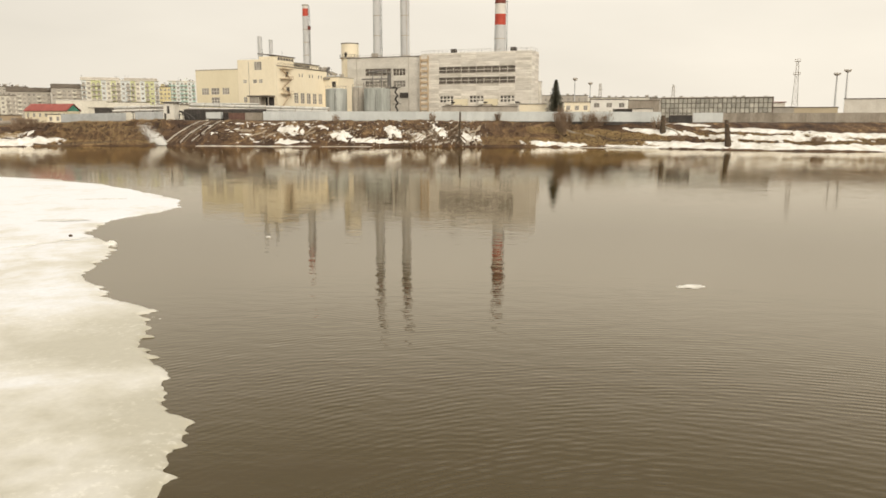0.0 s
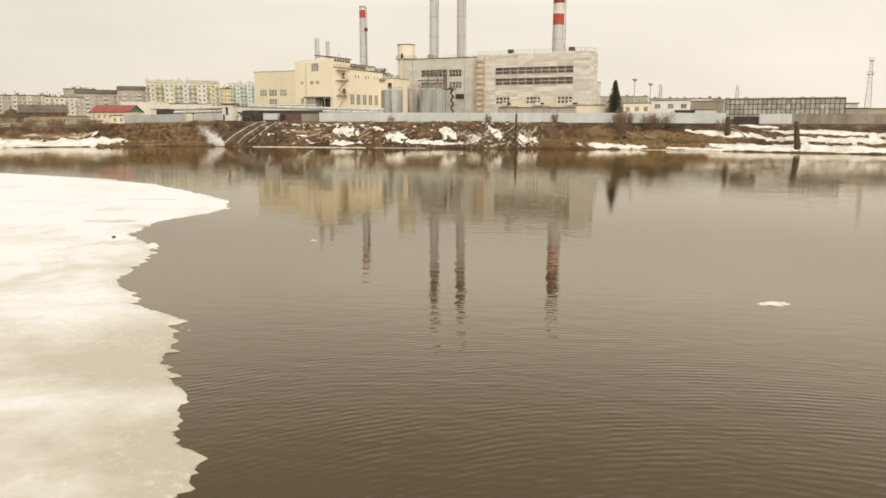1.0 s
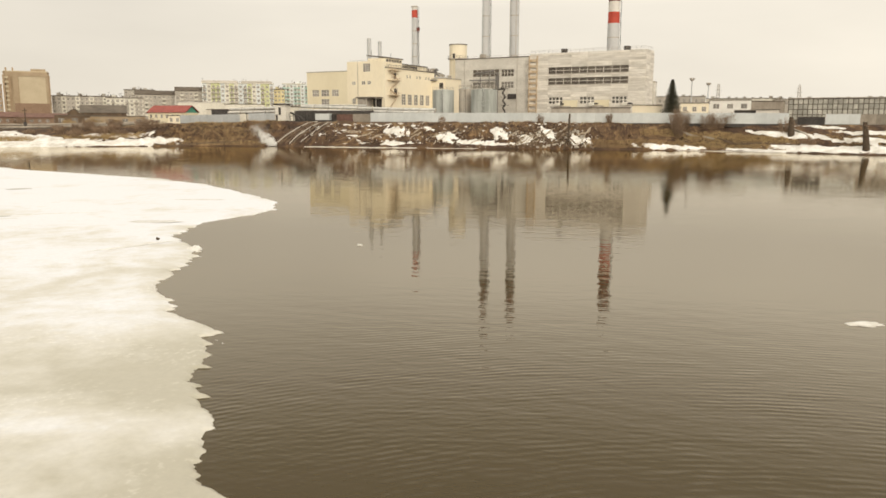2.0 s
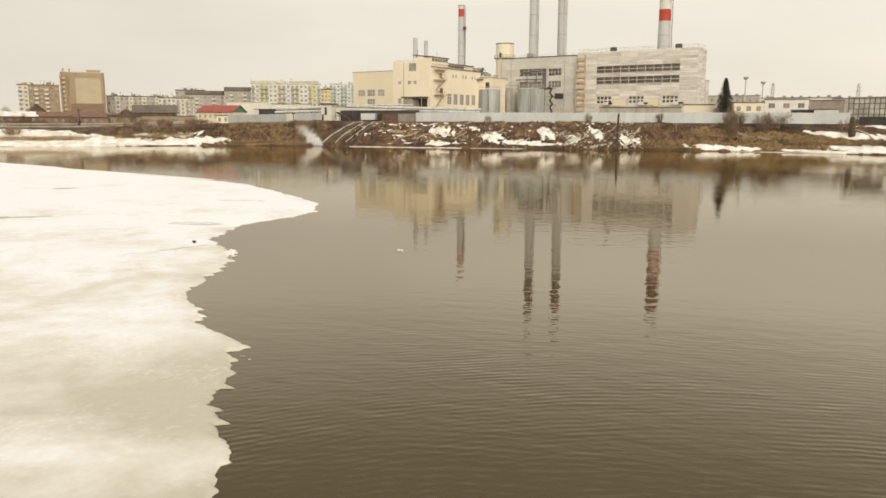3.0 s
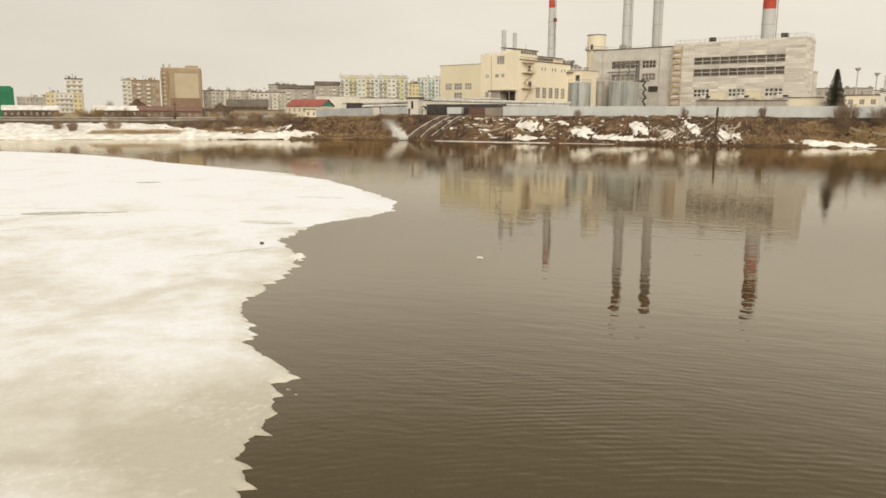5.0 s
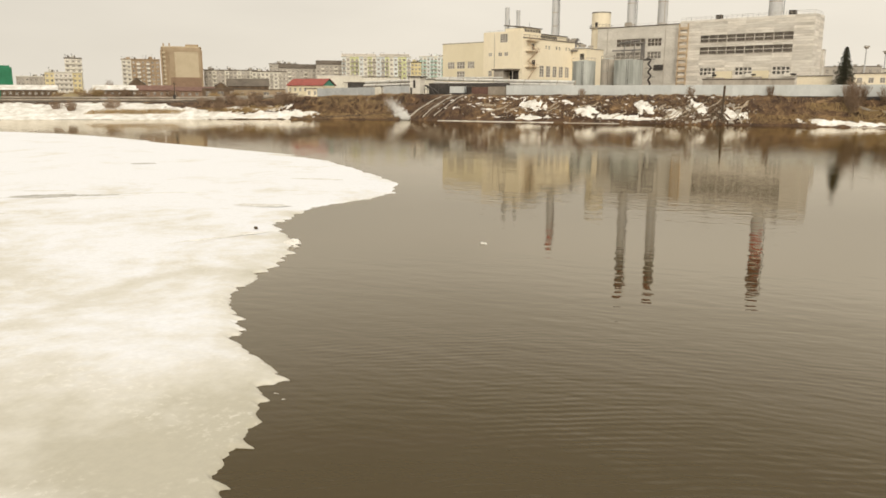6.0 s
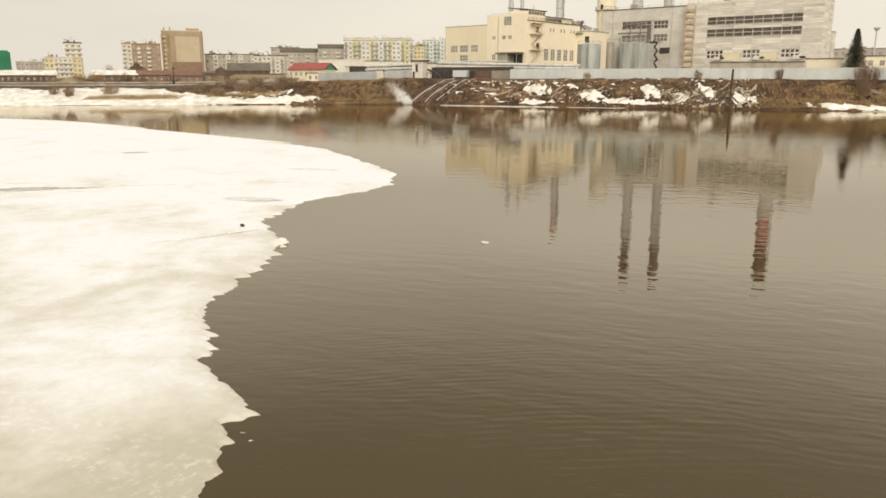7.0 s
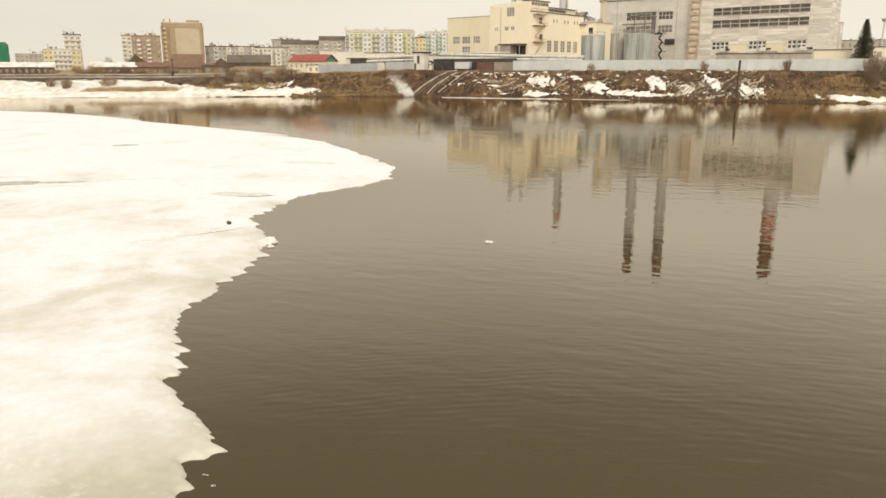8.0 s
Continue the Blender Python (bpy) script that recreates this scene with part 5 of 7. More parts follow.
# behind the fence, on the factory side
site_low("low_annex", "low grey annex below the boiler hall", -8.7, 289.8, -1, 28.2, 7.9, 13.4, 6, M_CONC)
site_low("low_annex", "low cream annex below the boiler hall", 20.2, 288.9, -5, 10.2, 7.9, 14.3, 6, M_YELLOW, windows=0)
site_low("cream_shop", "small cream workshop behind the fence", 38.5, 302.1, -8, 10.0, 7.9, 15.3, 7, M_YELLOW, windows=3)
site_low("white_shop", "white flat-roofed workshop behind the fence", 48.6, 300.6, -11, 14.2, 7.9, 16.3, 9, M_LIMEWASH, windows=3)
site_low("grey_store", "grey store with a dark roof", 74.6, 356.7, -13, 14.0, 7.9, 17.3, 12, M_FENCE_DARK, windows=0)
site_low("white_store", "low white store behind the fence", 62.1, 287.8, -13, 7.4, 7.9, 12.6, 5, M_WHITE)
site_low("dark_store", "low dark store behind the fence", 55.5, 290.5, -12, 7.0, 7.9, 12.4, 4, M_DARK)
site_low("long_factory", "long grey factory roof in the distance", 39.5, 423.0, -7, 27.0, 7.9, 21.5, 14, M_GREYBLOCK, windows=9)
site_low("long_factory", "long pale factory roof in the distance", 68.2, 429.5, -12, 37.0, 7.9, 20.6, 14, M_PALEBLOCK, windows=12)
site_low("long_factory", "long low grey factory roof in the distance", 100, 420, -14, 60.0, 7.9, 20.0, 14, M_GREYBLOCK, windows=16)
site_low("dark_row", "low grey row of garages", 118.8, 307.2, -23, 10.0, 7.9, 13.4, 6, M_GREYBLOCK)
site_low("cream_row", "low tan row building", 128.0, 315.5, -25, 20.5, 7.9, 13.4, 8, M_TAN)
site_low("white_works", "large pale works hall", 148.4, 306.0, -27, 46.0, 7.9, 16.6, 20, M_WHITE, windows=0)
site_low("red_store", "red-roofed store in the distance", 132.5, 346.5, -22, 9.0, 7.9, 16.2, 8, M_WHITE, roof=M_REDROOF, roof_over=0.5)


def roof_clutter(x, y, turn, w, z, n, seed):
    rng = random.Random(seed)
    a = radians(turn)
    for i in range(n):
        u = w * (i + rng.uniform(0.2, 0.8)) / n
        px, py = x + u * math.cos(a) - 3 * math.sin(a), y + u * math.sin(a) + 3 * math.cos(a)
        t = thing("roof_hood", place(px, py, z, turn), "small grey ventilation hood on a far roof", "vent", "roof hoods")
        bm = bmesh.new()
        k = rng.uniform(0.4, 0.9)
        bx(bm, -0.9 * k, 0.9 * k, -0.6, 0.6, 0, 0.9 * k)
        bx(bm, -1.2 * k, 1.2 * k, -0.8, 0.8, 0.9 * k, 1.15 * k)
        part("hood", bm, M_CONC, t)


roof_clutter(39.5, 423, -7, 27, 21.75, 6, 1)
roof_clutter(68.2, 429.5, -12, 37, 20.85, 9, 2)
roof_clutter(100, 420, -14, 60, 20.25, 12, 3)


def glass_hall():
    """The long grey hall with a grid of dull glazed panels."""
    w, z0, z1 = 40.0, 7.9, 17.2
    t = thing("glazed_hall", place(76.6, 303.0, 0, -18), "long grey hall with a grid of dull glazed panels", "building")
    box_part("wall", (0, w, 0.25, 9, z0, z1 - 0.3), M_ROOF, t)
    box_part("roof", (-0.3, w + 0.3, -0.3, 9.3, z1 - 0.3, z1), M_CONC, t)
    n = 25
    bm = bmesh.new()
    bx(bm, 0.1, w / n - 0.1, 0.1, 0.25, 0, 1.6)
    me = mesh_from("glazed_panel", bm, M_GREENHOUSE)
    bm = bmesh.new()
    bx(bm, -0.14, 0.14, 0.0, 0.25, z0, z1 - 0.3)
    rib = mesh_from("rib", bm, M_ROOF)
    for i in range(n):
        for k in range(4):
            again("glazed_panel", me, t, pose(w / n * i, 0, z1 - 2.2 - k * 1.85))
    for i in range(n + 1):
        again("rib", rib, t, pose(w / n * i, 0, 0))
    box_part("end_wall", (w - 0.1, w + 0.3, 0, 9, z0, z1 - 0.3), M_RUST, t)


glass_hall()


def mast(x, y, top, label, r=0.5, head=True):
    t = thing("floodlight_mast", place(x, y, 7.7), label, "mast", "floodlight masts")
    h = top - 7.7
    bm = bmesh.new()
    rod(bm, (0, 0, 0), (0, 0, h), r * 0.8, r * 0.5, 8)
    part("pole", bm, M_CHIMNEY, t)
    if head:
        bm = bmesh.new()
        rod(bm, (0, 0, h - 0.2), (0, 0, h + 0.5), r * 1.6, r * 2.2, 10)
        part("lamp_ring", bm, M_CONC, t)
        for k in range(6):
            a = k * math.pi / 3
            bm = bmesh.new()
            bx(bm, -0.3, 0.3, -0.2, 0.2, h + 0.5, h + 1.1)
            bmesh.ops.translate(bm, verts=bm.verts, vec=(r * 2 * math.cos(a), r * 2 * math.sin(a), 0))
            part("floodlight", bm, M_CONC, t)


mast(192.6, 407, 31.5, "tall grey floodlight mast on a factory yard", 0.75)
mast(196.9, 405, 33.1, "tall grey floodlight mast on a factory yard", 0.75)
mast(58.6, 416, 29.5, "slim grey floodlight mast in the distance", 0.5)
mast(69.8, 434.5, 28.0, "slim grey floodlight mast in the distance", 0.5)


def lattice(name, x, y, top, half, label, arms=(), platforms=()):
    t = thing(name, place(x, y, 7.7, -22), label, "tower")
    h = top - 7.7
    corners = ((-1, -1), (1, -1), (1, 1), (-1, 1))
    for sx, sy in corners:
        bm = bmesh.new()
        rod(bm, (sx * half, sy * half, 0), (sx * half * 0.3, sy * half * 0.3, h), 0.16, 0.1, 5)
        part("leg", bm, M_CONC, t)
    bm = bmesh.new()
    n = 9
    for k in range(n):
        za, zb = h * k / n, h * (k + 1) / n
        ra, rb = (half * (1 - 0.7 * z / h) for z in (za, zb))
        for (a, b), (c, d) in zip(corners, corners[1:] + corners[:1]):
            rod(bm, (a * ra, b * ra, za), (c * rb, d * rb, zb), 0.06, n=3)
            rod(bm, (c * ra, d * ra, za), (a * rb, b * rb, zb), 0.06, n=3)
            rod(bm, (a * rb, b * rb, zb), (c * rb, d * rb, zb), 0.06, n=3)
    part("bracing", bm, M_CONC, t)
    for z in platforms:
        bm = bmesh.new()
        r = half * (1 - 0.7 * (z - 7.7) / h) + 0.8
        bx(bm, -r, r, -r, r, z - 7.7, z - 7.5)
        for sx, sy in corners:
            bx(bm, sx * r - 0.06, sx * r + 0.06, sy * r - 0.06, sy * r + 0.06, z - 7.5, z - 6.4)
        bx(bm, -r, r, -r, -r + 0.08, z - 6.5, z - 6.4)
        bx(bm, -r, r, r - 0.08, r, z - 6.5, z - 6.4)
        part("platform", bm, M_CONC, t)
    for z, reach in arms:
        bm = bmesh.new()
        rod(bm, (-reach, 0, z - 7.7), (reach, 0, z - 7.7), 0.14, n=4)
        part("arm", bm, M_CONC, t)
    return t


lattice("radio_tower", 171.5, 406, 38.6, 1.7, "grey lattice tower with two platforms", platforms=(31.6, 38.2))
lattice("pylon", 111.2, 641, 38.2, 2.0, "far power pylon with cross arms", arms=((33, 2.6), (36, 2.0)))
lattice("pylon", 168, 629, 36.6, 2.0, "far power pylon with cross arms", arms=((31, 2.6), (34, 2.0)))


# ---- the town across the river ----
def apartment(label, x, y, turn, w, top, floors, cols, mats, roof=M_ROOF, base=5.0, depth=12.0, pattern=None, balconies=(), storey=2.75, name="apartment_block", rail=-1):
    """A slab block: wall strips in one or two colours, a window a bay and storey, balconies on some bays."""
    t = thing(name, place(x, y, 0, turn), label, "apartment block", "far apartment blocks")
    step = w / cols
    pattern = pattern or [0] * cols
    zf = top - 0.7 - floors * storey
    holes = {}
    for i in range(cols):
        holes[i] = []
        for k in range(floors):
            za = zf + k * storey + 0.85
            holes[i].append((step * i + step * 0.24, step * i + step * 0.76, za, za + 1.45))
    for i in range(cols):
        bm = bmesh.new()
        wall_with_holes(bm, step * i, step * (i + 1), base, top, holes[i], 0, 0.4)
        part("wall_bay", bm, mats[pattern[i]], t)
    bm = bmesh.new()
    bx(bm, 0, 0.4, 0.4, depth, base, top)
    bx(bm, w - 0.4, w, 0.4, depth, base, top)
    bx(bm, 0.4, w - 0.4, depth - 0.4, depth, base, top)
    part("end_wall", bm, mats[0], t)
    box_part("roof", (-0.3, w + 0.3, -0.35, depth + 0.3, top, top + 0.5), roof, t)
    # distance haze is put into the pale pane colour
    me = window_mesh("bay_window", step * 0.52, 1.45, 2, 1, 0.12, 0.2, glass=M_PALEGLASS)
    bm = bmesh.new()
    bw = step * 0.8
    bx(bm, 0, bw, -1.0, -0.9, 0, 1.0)
    bx(bm, 0, 0.1, -0.9, -0.02, 0, 1.0)
    bx(bm, bw - 0.1, bw, -0.9, -0.02, 0, 1.0)
    bx(bm, 0, bw, -1.0, -0.02, -0.15, 0)
    bal = mesh_from("balcony", bm, mats[rail])
    for i in range(cols):
        for k, h in enumerate(holes[i]):
            again("window", me, t, pose(h[0], 0.12, h[2]))
            if i in balconies:
                again("balcony", bal, t, pose(step * i + step * 0.1, 0, h[2] - 0.75))
    rng = random.Random(int(w * 10))
    for k in range(max(1, cols // 4)):
        u = w * (k + rng.uniform(0.3, 0.7)) / max(1, cols // 4)
        bm = bmesh.new()
        for j in range(3):
            q = u + rng.uniform(-5, 5)
            q = min(max(q, 0.5), w - 0.5)
            h = rng.uniform(1.2, 3.0)
            rod(bm, (q, 3, top + 0.5), (q, 3, top + 0.5 + h), 0.09, n=4)
            rod(bm, (q - 0.8, 3, top + 0.2 + h), (q + 0.8, 3, top + 0.2 + h), 0.06, n=4)
            bx(bm, q + 1.2, q + 1.9, 2.5, 3.3, top + 0.5, top + 0.5 + rng.uniform(0.7, 1.4))
        part("roof_aerials", bm, M_ROOF, t)
        box_part("roof_house", (u - 1.3, u + 1.3, 4, 7, top + 0.5, top + rng.uniform(1.6, 2.4)), mats[0], t)
    return t


apartment("pale five-storey block with lime and white bays", -248.8, 492.4, 24.7, 47.4, 33.8, 6, 16, [M_PALEBLOCK, M_LIME, M_BLUEWHITE, M_GREYBLOCK], M_PALEBLOCK, pattern=[2, 0, 1, 1, 2, 0, 1, 0, 2, 2, 1, 0, 2, 1, 1, 2], balconies=(0, 2, 3, 6, 7, 9, 10, 13, 15), storey=3.05, rail=3)
apartment("small golden-yellow five-storey block", -207.4, 516.4, 21.8, 7.2, 30.3, 5, 3, [M_GOLD], pattern=[0] * 3)
apartment("white block with pale teal balconies", -212.9, 546.5, 20.6, 18.5, 35.6, 6, 7, [M_BLUEWHITE, M_PALEBLOCK, M_TEAL], M_PALEBLOCK, balconies=(0, 1, 3, 4, 6), pattern=[0, 1, 0, 0, 1, 0, 0])
apartment("weathered grey five-storey block", -347.0, 471.8, 35.1, 37.2, 25.0, 5, 13, [M_GREYBLOCK, M_PALEBLOCK], M_ROOF, balconies=(2, 5, 8, 11), pattern=[0, 0, 1, 0, 0, 1, 0, 0, 1, 0, 0, 1, 0])
apartment("weathered grey five-storey block", -311.5, 478.3, 32.4, 23.4, 23.8, 5, 8, [M_PALEBLOCK, M_GREYBLOCK], M_ROOF, balconies=(1, 4, 6))
apartment("taller grey block behind the others", -333.7, 535.4, 31.4, 21.7, 31.5, 7, 8, [M_GREYBLOCK], M_ROOF)
apartment("grey block with a dark mansard roof", -296.0, 488.2, 30.4, 25.7, 26.4, 5, 9, [M_GREYBLOCK, M_PALEBLOCK], M_ROOF, balconies=(2, 6))
apartment("grey-brown block with a dark mansard roof", -268.8, 492.5, 28.1, 18.1, 28.8, 5, 6, [M_GREYBLOCK, M_PALEBLOCK], M_ROOF, balconies=(1, 4))
apartment("narrow pale tower block with a dark top", -373.4, 375.2, 45.3, 9.4, 29.3, 7, 3, [M_WHITE, M_PALEBLOCK], M_ROOF, balconies=(0, 1, 2))
apartment("white and golden-yellow block", -379.8, 365.8, 45.8, 19.8, 20.8, 5, 8, [M_WHITE, M_GOLD], M_PALEBLOCK, pattern=[1, 1, 0, 0, 0, 0, 1, 1], balconies=(2, 3, 4, 5), depth=6, rail=0)
apartment("long low grey block", -451.5, 408.7, 47.7, 18.8, 19.8, 3, 7, [M_GREYBLOCK], M_PALEBLOCK)
apartment("brown brick block with white balconies", -379.1, 428.2, 41.0, 23.9, 31.0, 8, 8, [M_BRICK, M_PALEBLOCK, M_WHITE], M_BRICK, pattern=[1, 1, 0, 0, 0, 0, 0, 0], balconies=(0, 3, 5))
apartment("distant grey panel block", -520, 470, 46, 40, 20.0, 4, 12, [M_GREYBLOCK], M_PALEBLOCK)
for x, y, turn, w, z in ((-296.0, 488.2, 30.4, 25.7, 26.9), (-268.8, 492.5, 28.1, 18.1, 29.3), (-248.8, 492.4, 24.7, 23.0, 34.3), (-225.0, 503.4, 24.7, 20.0, 34.3)):
    t = thing("mansard_roof", place(x, y, 0, turn), "sloping mansard roof on a block" if w in (23.0, 20.0) else "dark sloping mansard roof on a block", "roof", "mansard roofs")
    bm = bmesh.new()
    v = bx(bm, -0.2, w + 0.2, -0.2, 12, z, z + (1.4 if w in (23.0, 20.0) else 2.3))
    for q in v:
        if q.co.z > z + 1:
            q.co.y += 1.2 if q.co.y < 5 else -1.2
    part("slope", bm, M_CONC if w in (23.0, 20.0) else M_ROOF, t)


def brown_tower():
    """The tall brown block with a tan blind front."""
    x, y, turn, w = -359.4, 442.7, 38.3, 27.5
    t = thing("brown_tower_block", place(x, y, 0, turn), "tall brown block with a tan blind front and dark base", "apartment block")
    bm = bmesh.new()
    bx(bm, 0.6, w - 0.6, 1.2, 18, 7.5, 39.6)
    bmesh.ops.bevel(bm, geom=[e for e in bm.edges if abs(e.verts[0].co.z - e.verts[1].co.z) > 10], offset=1.6, segments=1, affect="EDGES")
    part("core", bm, M_UMBER, t)
    bm = bmesh.new()
    wall_with_holes(bm, 6.0, 26.0, 19.6, 39.2, [(9.2, 24.6, 19.6, 36.6)], 0.2, 1.2)
    part("front_frame", bm, M_UMBER, t)
    box_part("front_panel", (9.2, 24.6, 0.45, 1.2, 19.6, 36.6), M_TAN, t, "tan blind front")
    box_part("plinth", (6.0, 25.8, 0.0, 1.2, 7.5, 19.6), M_DKBROWN, t, "dark brown lower front")
    for xa in (0.2, 3.6, 26.0):
        box_part("pier", (xa, xa + 1.1, 0.5, 2.2, 7.5, 37.6), M_BRICK, t)
    for k in range(10):
        box_part("loggia", (1.5, 3.4, 0.6, 1.3, 9.2 + k * 2.9, 10.4 + k * 2.9), M_TAN, t)
    box_part("roof", (0.9, w - 0.9, 1.3, 18.2, 39.6, 40.1), M_TAN, t)
    box_part("roof_house", (16.5, 25, 3, 9, 40.1, 41.6), M_UMBER, t)
    for xa in (2.0, 5.8):
        box_part("flue", (xa, xa + 0.9, 3, 4, 40.1, 42.2), M_BRICK, t)


brown_tower()


def gabled(name, label, x, y, turn, w, z0, eave, ridge, depth, wall, roof, gable=None, windows=0, cat="house", across=False):
    """A house with a pitched roof; the ridge runs along x, or along y if across."""
    t = thing(name, place(x, y, 0, turn), label, cat)
    holes = []
    if windows:
        step = w / windows
        holes = [(step * (i + 0.3), step * (i + 0.7), eave - 2.1, eave - 0.8) for i in range(windows)]
    bm = bmesh.new()
    wall_with_holes(bm, 0, w, z0, eave, holes, 0, 0.3)
    bx(bm, 0, 0.3, 0.3, depth, z0, eave)
    bx(bm, w - 0.3, w, 0.3, depth, z0, eave)
    bx(bm, 0.3, w - 0.3, depth - 0.3, depth, z0, eave)
    part("wall", bm, wall, t)
    o = 0.45
    if across:
        mid = w / 2
        ends = [[(-o, yy, eave), (w + o, yy, eave), (mid, yy, ridge)] for yy in (-o, depth + o)]
        tri = [[(0, yy, eave), (w, yy, eave), (mid, yy, ridge - 0.2)] for yy in (0.0, 0.3)]
    else:
        mid = depth / 2
        ends = [[(xx, -o, eave), (xx, depth + o, eave), (xx, mid, ridge)] for xx in (-o, w + o)]
        tri = [[(xx, 0, eave), (xx, depth, eave), (xx, mid, ridge - 0.2)] for xx in (w - 0.3, w)]
    bm = bmesh.new()
    a = [bm.verts.new(c) for c in ends[0]]
    b = [bm.verts.new(c) for c in ends[1]]
    a2 = [bm.verts.new((c[0], c[1], c[2] + 0.22)) for c in ends[0]]
    b2 = [bm.verts.new((c[0], c[1], c[2] + 0.22)) for c in ends[1]]
    for i, j in ((0, 2), (2, 1)):
        bm.faces.new((a[i], a[j], b[j], b[i]))
        bm.faces.new((a2[i], b2[i], b2[j], a2[j]))
        bm.faces.new((a[i], a2[i], a2[j], a[j]))
        bm.faces.new((b[i], b[j], b2[j], b2[i]))
    for i in (0, 1):
        bm.faces.new((a[i], b[i], b2[i], a2[i]))
    part("roof", bm, roof, t)
    bm = bmesh.new()
    f = [[bm.verts.new(c) for c in q] for q in tri]
    bm.faces.new(f[0])
    bm.faces.new(f[1][::-1])
    for i in range(3):
        bm.faces.new((f[0][i], f[1][i], f[1][(i + 1) % 3], f[0][(i + 1) % 3]))
    part("gable", bm, gable or wall, t)
    if holes:
        h = holes[0]
        me = window_mesh("house_window", h[1] - h[0], h[3] - h[2], 2, 2, 0.12)
        for h in holes:
            again("window", me, t, pose(h[0], 0.06, h[2]))
    return t


gabled("red_roofed_house", "cream house with a red metal roof and teal gable", -166.0, 284.5, -4, 16.5, 6.0, 11.7, 14.3, 9, M_YELLOW_DULL, M_REDROOF, M_GREEN, windows=7)
site_low("cream_porch", "cream porch of the red-roofed house", -156.0, 281.5, -4, 5.5, 6.0, 10.4, 2.9, M_YELLOW, windows=2)
site_low("dark_lean_to", "dark lean-to behind the grey fence", -144.0, 294.0, 25, 7.0, 7.2, 13.0, 5, M_DARK)
gabled("dark_barn", "dark weathered barn with a broad roof", -232.8, 338.2, 33.9, 20.1, 5.0, 12.2, 15.9, 11, M_WOOD, M_ROOF)
gabled("brown_shed", "brown timber shed with a pointed gable", -238.8, 333.8, 35.7, 8.7, 5.0, 11.0, 14.2, 7, M_WOOD, M_ROOF, across=True)
gabled("long_house", "long dark timber house with a snowy roof", -294.1, 262.2, 47.8, 21.9, 5.0, 10.0, 12.0, 9, M_WOOD, M_SNOW, windows=9)
gabled("long_house", "low timber house with a snowy roof", -272.5, 292.3, 42.6, 18.7, 5.0, 10.1, 12.2, 9, M_WOOD, M_SNOW, windows=6)
gabled("grey_house", "dark timber house with a steep roof", -280, 322, 42, 9, 5.0, 12.2, 16.2, 9, M_WOOD, M_ROOF, across=True)
gabled("maroon_house", "low maroon-roofed row of sheds", -258.8, 304.9, 40.2, 15.1, 5.0, 10.0, 12.2, 8, M_DKBROWN, M_RUST, windows=5)
gabled("maroon_house", "low maroon-roofed row of sheds", -244.2, 310.8, 37.6, 19.2, 5.0, 9.8, 11.6, 8, M_DKBROWN, M_RUST, windows=6)
site_low("brown_wall_shed", "low brown shed row behind the road", -190.1, 282.7, 33, 20.5, 5.0, 10.2, 6, M_UMBER, windows=4)
site_low("tan_shed", "low brown timber shed with a flat roof", -212, 291, 35, 20, 5.0, 10.6, 6, M_WOOD, windows=4)
site_low("white_hall", "long white flat-roofed hall", -205.1, 379.3, 27.2, 26.4, 5.0, 18.2, 12, M_PALEBLOCK, roof=M_SNOW)
site_low("white_store", "cream-white store with a snowy flat roof", -160.9, 323.7, 24.6, 30.0, 7.5, 13.4, 10, M_PALEBLOCK, roof=M_ROOF)
site_low("white_hall", "pale hall above the stores", -175.7, 372.0, 24.4, 19.8, 5.0, 17.0, 10, M_PALEBLOCK)
site_low("grey_roof_hall", "pale hall with a dark flat roof", -161.1, 400.3, 21, 21.0, 7.5, 16.4, 10, M_PALEBLOCK, roof=M_ROOF, roof_over=0.7)


def green_hall():
    t = thing("green_hall", place(-331, 275.5, 0, 49.3), "tall green sheet-clad hall", "building")
    bm = bmesh.new()
    bx(bm, 0, 19.3, 0, 14, 5.0, 21.5)
    bmesh.ops.bevel(bm, geom=[e for e in bm.edges if e.verts[0].co.z > 20 and e.verts[1].co.z > 20], offset=0.8, segments=2, affect="EDGES")
    part("wall", bm, M_GREENHALL, t)
    for i in range(12):
        box_part("rib", (0.8 + i * 1.6, 0.95 + i * 1.6, -0.06, -0.002, 5.0, 20.6), M_GREENHALL, t)


green_hall()


def mound():
    """An olive tarpaulin heap between the timber houses."""
    t = thing("hay_heap", place(-266, 274, 5.4, 45), "olive-tan heap under a tarpaulin", "heap")
    bm = bmesh.new()
    bmesh.ops.create_icosphere(bm, subdivisions=4, radius=1.0)
    for v in bm.verts:
        n = 0.18 * noise.noise(v.co * 2.2) + 0.06 * noise.noise(v.co * 6)
        v.co = Vector((v.co.x * 8.6, v.co.y * 4.0, max(-0.1, v.co.z) * 3.0)) * (1 + n)
    part("cover", bm, surface("olive_tarpaulin", (0.24, 0.19, 0.10), (0.34, 0.28, 0.16), 0.4, 0.8, 0.3), t)


mound()


